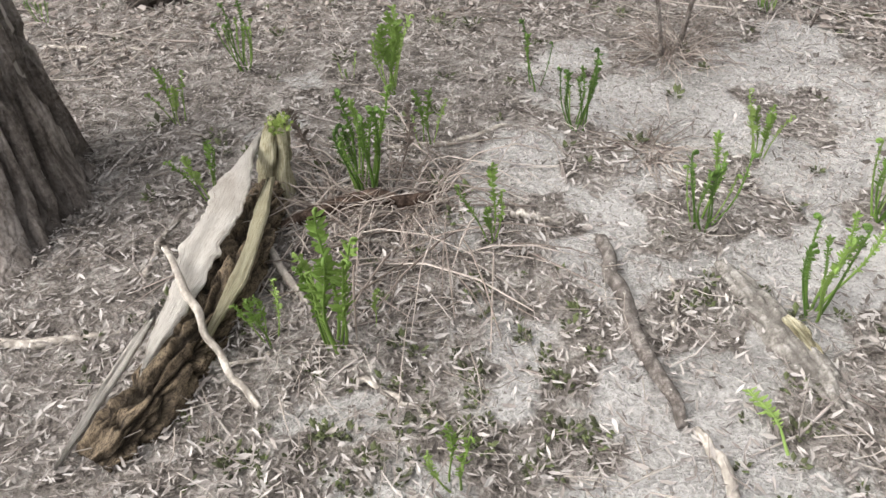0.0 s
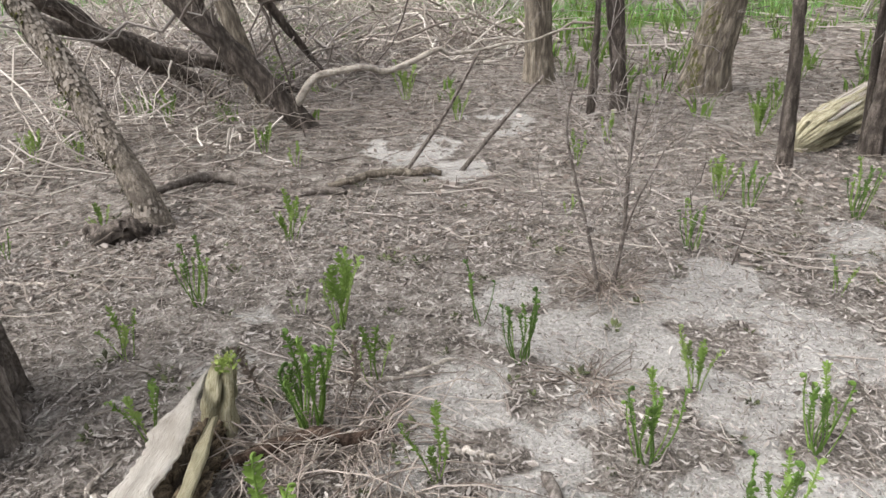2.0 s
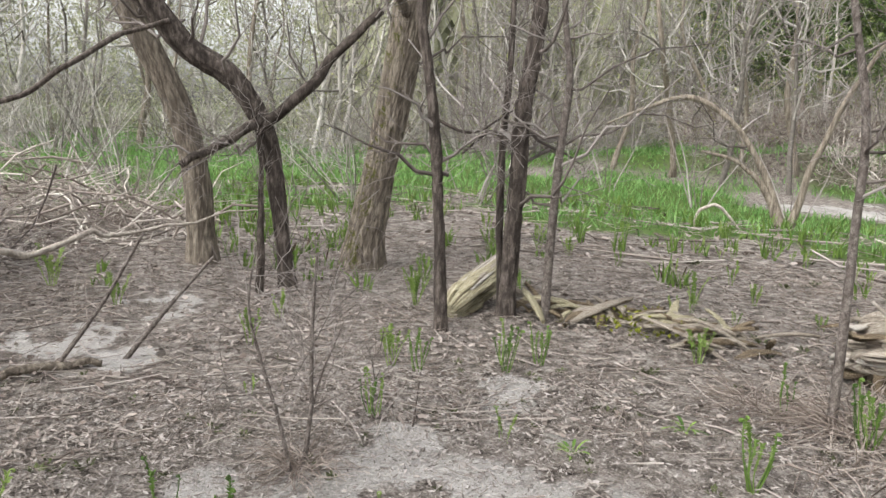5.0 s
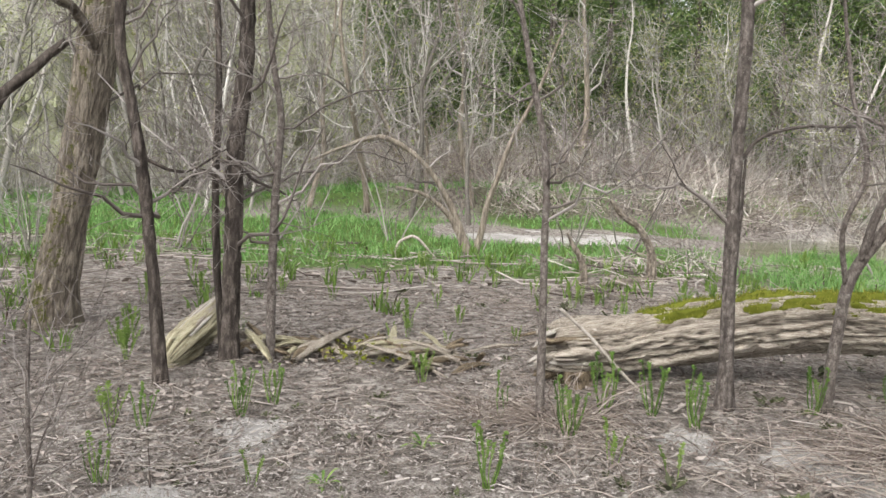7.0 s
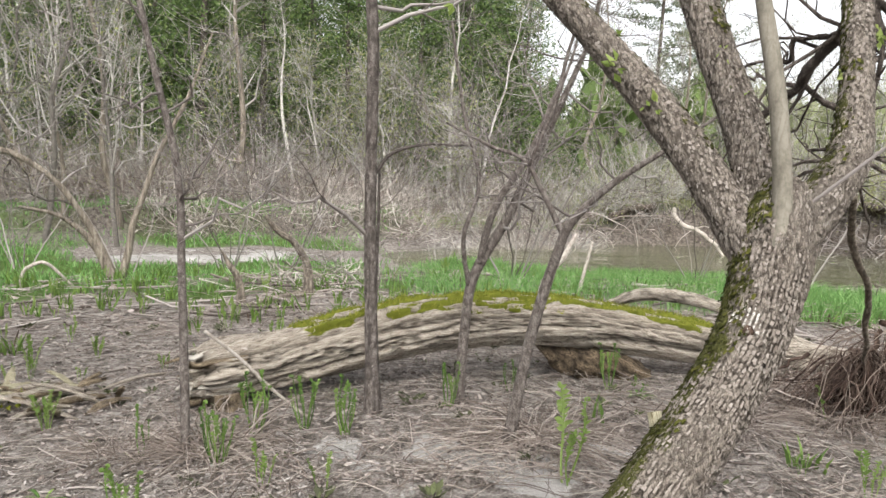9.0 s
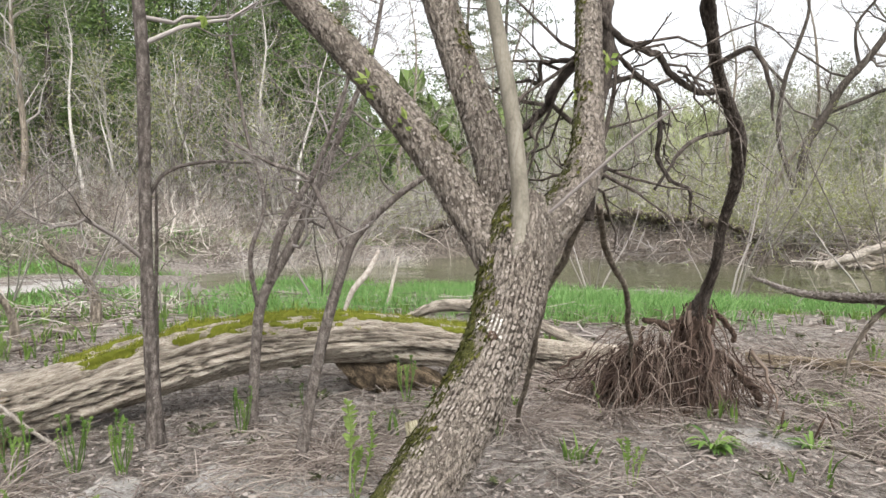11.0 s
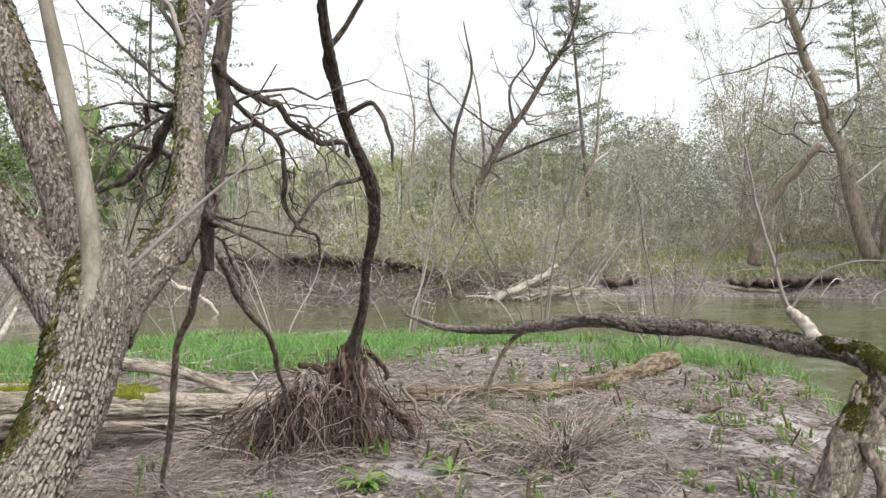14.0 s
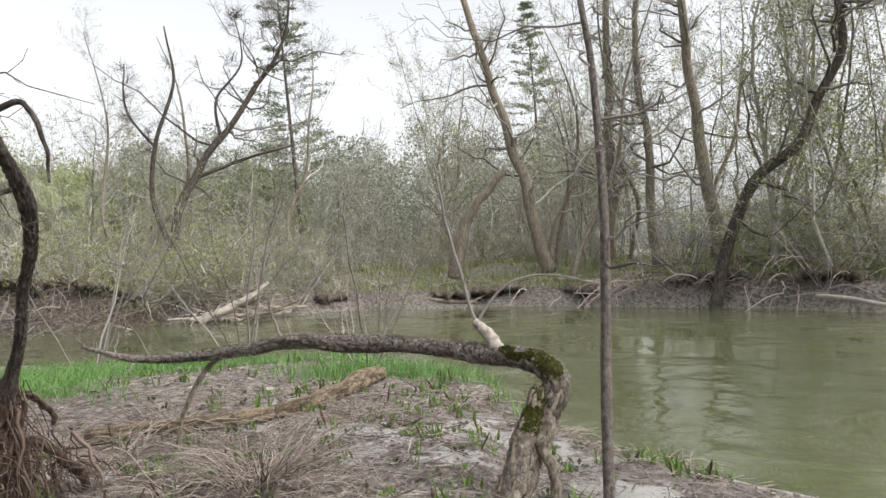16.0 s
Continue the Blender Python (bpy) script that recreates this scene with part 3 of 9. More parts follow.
def silt_at(x, y):
    s = 0 * x
    warp = fbm(np.stack([x * 2.3, y * 2.3, 0 * x + 1], -1), 3)
    for cx, cy, cr in SILT:
        s = np.maximum(s, 0.92 - 0.55 * (np.hypot(x - cx, y - cy) / cr * (0.55 + 0.9 * warp)) ** 2)
    s = s - 0.7 * ease(0.47, 0.6, fbm(np.stack([x * 4.5, y * 4.5, 0 * x + 5], -1), 3))
    for cx, cy in WEEDS:
        s = s - 0.5 * (1 - ease(0.03, 0.13, np.hypot(x - cx, y - cy) * (0.5 + warp)))
    az, r = polar(x, y)
    near, far, wet = shores(az)
    wave = fbm(np.stack([x * 0.35, y * 0.35, 0 * x + 3], -1), 2) * 3
    strip = (1 - wet) * ease(42, 50, az) * (az < 120) * ease(17.0, 18.0, r - wave + 1.5) * (1 - ease(20.5, 22, r - wave + 1.5))
    strip = strip * ease(0.42, 0.58, fbm(np.stack([x * 0.8, y * 0.8, 0 * x + 21], -1), 3))
    beach = wet * ease(-1.6, -0.8, r - near) * (1 - ease(0, 0.5, r - near))
    ledge = wet * ease(-2.2, -0.8, r - far) * (1 - ease(0.6, 1.4, r - far)) * np.maximum(ease(114, 122, az), 1.1 * (1 - ease(84, 90, az))) * (az < 200)
    return np.clip(np.maximum(np.maximum(s, strip * 0.66), np.maximum(beach * 0.6, ledge * 0.5)), 0, 1)


def green_at(x, y):
    az, r = polar(x, y)
    a = np.where(az > 300, az - 360, az)
    near, far, wet = shores(az)
    n = fbm(np.stack([x * 0.5, y * 0.5, 0 * x + 9], -1), 3)
    meadow = (1 - wet) * ease(9.0, 13, r + (n - 0.5) * 9) * ease(-60, 2, a) * (1 - ease(18.2, 18.8, r) * (1 - ease(21.5, 22.5, r)) * ease(42, 50, a))
    edge = np.interp(a, [80, 105, 125, 138, 150], [8.5, 8.0, 6.0, 3.2, 1.5])
    shore = wet * ease(-1.5, 3.2, r - near + edge + (n - 0.5) * 5) * (1 - ease(-1.0, 0.2, r - near + (n - 0.5))) * (1 - ease(140, 148, a))
    top = wet * ease(0.4, 1.5, r - far) * np.interp(az, [80, 116, 122, 148, 156], [0.85, 0.85, 0.5, 0.5, 0.7])
    return np.clip(np.maximum(np.maximum(meadow * 0.85, shore) * (2.2 * n - 0.22), top * (0.4 + n)), 0, 1)


def build_ground():
    rr = np.r_[np.arange(0.06, 6.5, 0.065), 6.5 * 1.024 ** np.arange(1, 84), np.geomspace(50, 1500, 18)]
    aa = np.radians(np.linspace(0, 360, 460, endpoint=False))
    r, a = np.meshgrid(rr, aa, indexing="ij")
    x, y = r * np.sin(a), r * np.cos(a)
    z = height(x, y)
    az, _ = polar(x, y)
    near, far, wet = shores(az)
    mud = wet * np.maximum(ease(-0.5, 0.2, r - near), 0) * (1 - ease(0.9, 1.6, r - far))
    mud = mud * np.interp(az, [84, 90, 113, 122], [0.5, 1.0, 1.0, 0.65])
    mud = np.maximum(mud, (1 - wet) * ease(40, 46, az) * (az < 120) * ease(24.0, 24.6, r) * (1 - ease(25.3, 25.9, r)) * 0.8)
    g = Geo()
    g.add(np.stack([x, y, z], -1), [grid_faces(1, len(rr), len(aa))[:, ::-1]], silt=silt_at(x, y), green=green_at(x, y), mud=mud)
    g.add([(0, 0, float(height(0.0, 0.01)))], [])
    g.f += [[g.n - 1, (i + 1) % len(aa), i] for i in range(len(aa))]
    solid("ground", g.mesh("ground", M_GROUND), (0, 0, 0), "flood plain of grey silt, dirt and dead leaves", "ground", kind="structure")


def build_water():
    rr = np.linspace(5.5, 36, 30)
    aa = np.radians(np.linspace(67, 285, 124))
    r, a = np.meshgrid(rr, aa, indexing="ij")
    v = np.stack([r * np.sin(a), r * np.cos(a), 0 * r + WATER_Z], -1)
    n, m = r.shape
    i, j = np.meshgrid(np.arange(n - 1), np.arange(m - 1), indexing="ij")
    q = np.stack([i * m + j, (i + 1) * m + j, (i + 1) * m + j + 1, i * m + j + 1], -1).reshape(-1, 4)
    g = Geo().add(v, [q[:, ::-1]])
    solid("water", g.mesh("water", M_WATER), (0, 0, 0), "murky olive river water with small ripples", "river", kind="structure")


build_ground()
build_water()


def drop(x, y, sink=0.0):
    return np.stack([x, y, height(x, y) - sink], -1)


def sector(n, az, r, rand, power=1.0):
    """n places in a sector of the plan, denser towards its inner edge as power grows."""
    a = np.radians(rand.uniform(*az, n))
    u = rand.uniform(0, 1, n) ** power
    d = np.sqrt(r[0] ** 2 + (r[1] ** 2 - r[0] ** 2) * u)
    return d * np.sin(a), d * np.cos(a)


# ---------------------------------------------------------------- litter, straw, twigs, grass
def build_litter():
    rand = np.random.default_rng(3)
    near_g, g = Geo(), Geo()
    for count, az, r, size in ((84000, (-55, 60), (0.7, 4.2), (0.009, 0.042)), (95000, (-45, 164), (3.4, 8.5), (0.014, 0.058)), (15000, (-40, 150), (8.0, 15.0), (0.06, 0.14))):
        x, y = sector(count, az, r, rand, 1.1)
        az_, r_ = polar(x, y)
        near, far, wet = shores(az_)
        n = fbm(np.stack([x * 1.7, y * 1.7, 0 * x], -1), 3)
        keep = (rand.uniform(0, 1, count) > 0.76 * silt_at(x, y)) & (rand.uniform(0.1, 1.0, count) < n * 1.9) & (r_ < near - 1.2) & (rand.uniform(0, 1, count) > green_at(x, y) * 0.8)
        x, y = x[keep], y[keep]
        N = len(x)
        t = rand.uniform(0, 2 * np.pi, N)
        d = np.stack([np.cos(t), np.sin(t), rand.normal(0, 0.22, N)], -1)
        w = np.stack([-np.sin(t), np.cos(t), rand.normal(0, 0.45, N)], -1)
        L = rand.uniform(*size, N)[:, None]
        W = L * rand.uniform(0.04, 0.15 if r[0] < 1 else 0.24, N)[:, None]
        C = drop(x, y) + (0, 0, 0.006) + np.stack([0 * x, 0 * x, rand.uniform(0, 0.018, N)], -1)
        up = np.array([0, 0, 1.0])
        curl = L * rand.uniform(0.02, 0.3, N)[:, None]
        j1, j2 = rand.uniform(-0.3, 0.1, (N, 1)), rand.uniform(-0.1, 0.3, (N, 1))
        V = np.stack([C - 0.5 * L * d + curl * 0.6 * up, C + j1 * L * d + W * w + 0.4 * curl * up, C, C + j2 * L * d - W * w + 0.3 * curl * up, C + 0.32 * L * d + 0.75 * W * w, C + 0.5 * L * d + curl * 0.5 * up], 1)
        i = np.arange(N)[:, None] * 6
        (near_g if r[0] < 1 else g).add(V, [np.concatenate([i + (0, 2, 1), i + (1, 2, 4), i + (2, 5, 4), i + (0, 3, 2), i + (3, 5, 2)])])
    solid("leaf_litter", near_g.mesh("leaf_litter", M_LITTER_GREY, False), (0, 0, 0), "shredded silt-coated dead leaves", "leaf litter", kind="stuff")
    solid("leaf_litter", g.mesh("leaf_litter", M_LITTER, False), (0, 0, 0), "curled grey-brown dead leaves lying on silt", "leaf litter", kind="stuff")


def lying(count, az, r, length, radius, rand, bow=0.12, lift=0.01, tilt=0.05):
    x, y = sector(count, az, r, rand, 1.15)
    az_, r_ = polar(x, y)
    near = shores(az_)[0]
    keep = (rand.uniform(0, 1, count) > 0.55 * silt_at(x, y)) & (r_ < near - 1.0)
    x, y = x[keep], y[keep]
    N = len(x)
    t = rand.uniform(0, 2 * np.pi, N)
    d = np.stack([np.cos(t), np.sin(t), 0 * t], -1)
    w = np.stack([-np.sin(t), np.cos(t), 0 * t], -1)
    L = rand.uniform(*length, N)[:, None, None]
    s = np.linspace(-0.5, 0.5, 3)[None, :, None]
    P = np.stack([x, y, 0 * x], -1)[:, None] + L * s * d[:, None] + L * (s * s) * rand.normal(0, bow * 2, (N, 1, 1)) * w[:, None]
    P[..., 2] = height(P[..., 0], P[..., 1]) + rand.uniform(0.3, 1, (N, 1)) * lift + np.abs(s[..., 0]) * L[..., 0] * np.abs(rand.normal(0, tilt, (N, 1)))
    R = rand.uniform(*radius, (N, 1)) * np.array([[1, 0.85, 0.45]])
    return P, R


def build_straw():
    rand = np.random.default_rng(5)
    g = Geo()
    for count, az, r, length, radius in ((2000, (-50, 60), (0.8, 4.5), (0.02, 0.17), (0.0009, 0.0022)), (1500, (-40, 70), (3.3, 8.5), (0.08, 0.45), (0.0014, 0.0034)), (3200, (70, 160), (3.3, 8.5), (0.08, 0.45), (0.0014, 0.0036)), (1600, (-35, 140), (8, 15), (0.2, 0.8), (0.0025, 0.006))):
        tubes(g, *lying(count, az, r, length, radius, rand, 0.15, 0.05, 0.16), 3)
    # flattened dead stalks in heaps
    heap = Geo()
    hx, hy = sector(95, (50, 152), (3.4, 9.5), rand)
    hn = fbm(np.stack([hx * 0.9, hy * 0.9, 0 * hx + 3], -1), 2)
    small = [(x, y, rand.uniform(0.15, 0.45), int(rand.integers(20, 70)), 0.3) for x, y, n in zip(hx, hy, hn) if n > 0.44]
    for cx, cy, rad, count, lean in (*small, (4.0, 0.75, 0.55, 260, 0.25), (4.4, -2.95, 0.75, 420, 0.3), (5.4, -1.0, 0.5, 200, 0.25), (6.0, -2.4, 0.7, 260, 0.25), (-0.4, 1.98, 0.35, 170, 0.2),
                                    (2.9, 2.0, 0.4, 120, 0.3), (5.6, -2.9, 0.6, 200, 0.25), (3.3, 2.45, 0.3, 120, 0.4), (5.6, -3.6, 0.7, 180, 0.2), (-0.6, 6.0, 0.7, 120, 0.2), (3.6, 1.2, 0.5, 140, 0.2)):
        a, d = rand.uniform(0, 2 * np.pi, count), rad * np.sqrt(rand.uniform(0, 1, count))
        b = np.stack([cx + d * np.cos(a), cy + d * np.sin(a)], -1)
        b = drop(b[:, 0], b[:, 1], 0.01)
        t = rand.uniform(0, 2 * np.pi, count)
        L = rand.uniform(0.15, 0.5, count)[:, None, None]
        rise = np.abs(rand.normal(0, lean, count)) * 2.2
        v = np.stack([np.cos(t), np.sin(t), rise], -1)
        s = np.linspace(0, 1, 4)[None, :, None]
        P = b[:, None] + L * s * v[:, None]
        P[..., 2] -= (L * s * s)[..., 0] * rise[:, None] * 0.9
        tubes(heap, P, rand.uniform(0.0016, 0.0044, (count, 1)) * np.array([[1, 0.9, 0.8, 0.5]]), 3)
    solid("stalk_heaps", heap.mesh("stalk_heaps", M_STALK), (0, 0, 0), "heaps of brown flattened dead fern stalks", "dead stalks", kind="stuff")
    solid("dead_stalks", g.mesh("dead_stalks", M_STRAW), (0, 0, 0), "dry straw-coloured dead stalks strewn on the ground", "dead stalks", kind="stuff")
    g = Geo()
    tubes(g, *lying(300, (-50, 60), (1.0, 4.5), (0.06, 0.28), (0.0016, 0.005), rand, 0.14, 0.012, 0.05), 5)
    tubes(g, *lying(1300, (-40, 155), (3.5, 9), (0.12, 0.6), (0.002, 0.007), rand, 0.12, 0.02, 0.06), 5)
    tubes(g, *lying(700, (85, 155), (3.5, 10), (0.08, 0.35), (0.002, 0.006), rand, 0.12, 0.05, 0.35), 4)
    tubes(g, *lying(420, (-35, 100), (8, 15), (0.4, 1.6), (0.006, 0.016), rand, 0.12, 0.05, 0.08), 4)
    solid("fallen_twigs", g.mesh("fallen_twigs", M_GROUND_TWIG), (0, 0, 0), "grey fallen twigs scattered over the forest floor", "twigs", kind="stuff")


def blades(g, x, y, h, w, rand, lean=0.35):
    N = len(x)
    b = drop(x, y, 0.01)
    t = rand.uniform(0, 2 * np.pi, N)
    side = np.stack([np.cos(t), np.sin(t), 0 * t], -1) * w[:, None]
    v = np.stack([rand.normal(0, lean, N), rand.normal(0, lean, N), np.ones(N)], -1) * h[:, None]
    out = v * (1.0, 1.0, -0.12)
    mid = b + 0.55 * v
    tip = b + v + out * 0.5
    V = np.stack([b - side, b + side, mid + side * 0.8, mid - side * 0.8, tip], 1)
    i = np.arange(N)[:, None] * 5
    g.add(V, [i + (0, 1, 2, 3), i + (3, 2, 4)])


def build_grass():
    rand = np.random.default_rng(8)
    g = Geo()
    x, y = sector(98000, (69, 150), (5.5, 21), rand)
    az, r = polar(x, y)
    near, far, wet = shores(az)
    n = fbm(np.stack([x * 0.9, y * 0.9, 0 * x + 2], -1), 3)
    k = (wet > 0.3) & (green_at(x, y) > rand.uniform(0.28, 0.8, len(x))) & (r < near - 0.2)
    x, y = x[k], y[k]
    blades(g, x, y, rand.uniform(0.14, 0.36, len(x)) * np.interp(np.hypot(x, y), [9, 15], [1.0, 0.6]), rand.uniform(0.003, 0.007, len(x)), rand)
    solid("riverside_grass", g.mesh("riverside_grass", M_GRASS, False), (0, 0, 0), "fresh green grass growing along the river", "grass", kind="stuff")
    g = Geo()
    x, y = sector(70000, (-45, 84), (7, 36), rand, 0.9)
    k = green_at(x, y) > rand.uniform(0.2, 0.95, len(x))
    x, y = x[k], y[k]
    r = np.hypot(x, y)
    blades(g, x, y, rand.uniform(0.08, 0.26, len(x)), (0.004 + 0.0006 * r) * rand.uniform(0.7, 1.3, len(x)), rand)
    solid("meadow_grass", g.mesh("meadow_grass", M_GRASS, False), (0, 0, 0), "bright spring grass under the far trees", "grass", kind="stuff")
    g = Geo()
    x, y = sector(64000, (71, 172), (24.5, 40), rand)
    az, r = polar(x, y)
    near, far, wet = shores(az)
    k = (r > far + 0.5) & (green_at(x, y) > rand.uniform(0.1, 0.8, len(x)))
    x, y = x[k], y[k]
    blades(g, x, y, rand.uniform(0.12, 0.42, len(x)), rand.uniform(0.014, 0.03, len(x)), rand)
    solid("far_bank_grass", g.mesh("far_bank_grass", M_BANK_GRASS, False), (0, 0, 0), "dull green growth on the far bank", "grass", kind="stuff")


def build_weeds():
    """Low rosettes of small dark leaves on the silt."""
    rand = np.random.default_rng(21)
    g = Geo()
    for count, az, r, rad in ((230, (-40, 55), (0.75, 1.9), (0.008, 0.022)), (260, (-30, 60), (1.7, 4.5), (0.012, 0.03)), (420, (40, 160), (3.2, 9), (0.02, 0.06))):
        x, y = sector(count, az, r, rand)
        n = fbm(np.stack([x * 3.3, y * 3.3, 0 * x + 8], -1), 3)
        k = rand.uniform(0.3, 0.7, count) < n
        x, y = x[k].tolist(), y[k].tolist()
        if r[0] < 1:
            for cx, cy in WEEDS:
                m = int(rand.integers(3, 7))
                x += (cx + rand.normal(0, 0.042, m)).tolist()
                y += (cy + rand.normal(0, 0.042, m)).tolist()
        for cx, cy in zip(x, y):
            m = int(rand.integers(7, 18))
            R = rand.uniform(*rad)
            a = rand.uniform(0, 2 * np.pi, m)
            base = np.array([cx, cy, float(height(np.array(cx), np.array(cy)))])
            d = np.stack([np.cos(a), np.sin(a), rand.uniform(0.2, 1.3, m)], -1)
            s = np.stack([-np.sin(a), np.cos(a), 0 * a], -1)
            L = (R * rand.uniform(0.6, 1.3, m))[:, None]
            off = d * (1, 1, 0.6) * L * 0.5
            V = np.stack([base + off, base + off + d * L * 0.5 + s * L * 0.32, base + off + d * L * 0.55 + (0, 0, 0.004), base + off + d * L * 0.5 - s * L * 0.32, base + off + d * L * (1, 1, 0.8)], 1)
            i = np.arange(m)[:, None] * 5
            g.add(V, [np.concatenate([i + (0, 2, 1), i + (1, 2, 4), i + (0, 3, 2), i + (3, 4, 2)])])
    solid("low_weeds", g.mesh("low_weeds", M_WEED, False), (0, 0, 0), "small dull green seedlings on damp silt", "weeds", kind="stuff")


def build_crumbs():
    """Small clods and bits of bark on the silt."""
    rand = np.random.default_rng(33)
    x, y = sector(34000, (-50, 60), (0.7, 3.6), rand, 1.2)
    n = fbm(np.stack([x * 3.1, y * 3.1, 0 * x + 6], -1), 3)
    k = rand.uniform(0.2, 0.9, len(x)) < n
    x, y = x[k], y[k]
    N = len(x)
    C = drop(x, y)
    s = rand.uniform(0.0015, 0.008, (N, 1)) * (1 + (rand.uniform(0, 1, (N, 1)) < 0.06) * 1.5)
    V = np.stack([C + s * (rand.normal(0, 0.35, (N, 3)) + o) * (1, 1, 0.7) for o in ((1, 0, -0.3), (-0.5, 0.9, -0.3), (-0.5, -0.9, -0.3), (0, 0, 0.9))], 1)
    i = np.arange(N)[:, None] * 4
    g = Geo().add(V, [np.concatenate([i + (0, 1, 3), i + (1, 2, 3), i + (2, 0, 3)])])
    solid("soil_crumbs", g.mesh("soil_crumbs", M_LITTER_GREY), (0, 0, 0), "small grey clods and bark bits on silt", "soil crumbs", kind="stuff")


build_crumbs()
build_litter()
build_straw()
build_grass()
build_weeds()


def build_sprouts():
    """Small fern sprouts and dark fertile stalks scattered too thickly to count."""
    rand = np.random.default_rng(77)
    g, d = Geo(), Geo()
    for count, az, r, tall in ((420, (2, 84), (7.0, 16), (0.14, 0.36)), (200, (-30, 30), (6, 14), (0.12, 0.3)), (300, (84, 156), (3.8, 13), (0.08, 0.22)), (120, (112, 156), (3.8, 8), (0.06, 0.15))):
        x, y = sector(count, az, r, rand)
        az_, r_ = polar(x, y)
        n = fbm(np.stack([x * 0.7, y * 0.7, 0 * x + 12], -1), 3)
        k = (n > rand.uniform(0.3, 0.65, count)) & (r_ < shores(az_)[0] - 1.0)
        x, y = x[k], y[k]
        m = rand.integers(4, 9, len(x))
        bx, by = np.repeat(x, m) + rand.normal(0, 0.05, m.sum()), np.repeat(y, m) + rand.normal(0, 0.05, m.sum())
        h = np.repeat(rand.uniform(*tall, len(x)), m) * rand.uniform(0.5, 1.1, m.sum())
        for _ in range(2):
            blades(g, bx, by, h, rand.uniform(0.007, 0.014, len(bx)), rand, 0.22)
        q = rand.uniform(0, 1, len(x)) < 0.4
        b = drop(x[q] + 0.06, y[q] + 0.05, 0.02)
        v = np.stack([rand.normal(0, 0.05, len(b)), rand.normal(0, 0.05, len(b)), rand.uniform(0.08, 0.2, len(b))], -1)
        s = np.linspace(0, 1, 5)[None, :, None]
        tubes(d, b[:, None] + s * v[:, None], np.array([[0.005, 0.006, 0.009, 0.011, 0.004]]) * rand.uniform(0.7, 1.2, (len(b), 1)), 5)
    solid("young_ferns", g.mesh("young_ferns", M_FERN_STUFF, False), (0, 0, 0), "small fresh green fern sprouts across the clearing", "ferns", kind="stuff")
    solid("fern_stalks", d.mesh("fern_stalks", M_ROOT), (0, 0, 0), "short dark brown dead fern stalks standing upright", "dead stalks", kind="stuff")


build_sprouts()


# ---------------------------------------------------------------- trees close by
def extend(rows, top, lean=0.5):
    """Carries a trunk on upwards, thinning, to the given height."""
    q = [tuple(r) for r in rows]
    a, b = np.array(q[-2]), np.array(q[-1])
    d = (b - a)[:3] / (np.linalg.norm((b - a)[:3]) + 1e-9)
    d = d * lean + np.array([0, 0, 1 - lean])
    d /= np.linalg.norm(d)
    far = (top - b[2]) / max(d[2], 0.2)
    for f, r in ((0.35, 0.8), (0.7, 0.5), (1.0, 0.12)):
        q.append((*(b[:3] + d * far * f), b[3] * r))
    return q


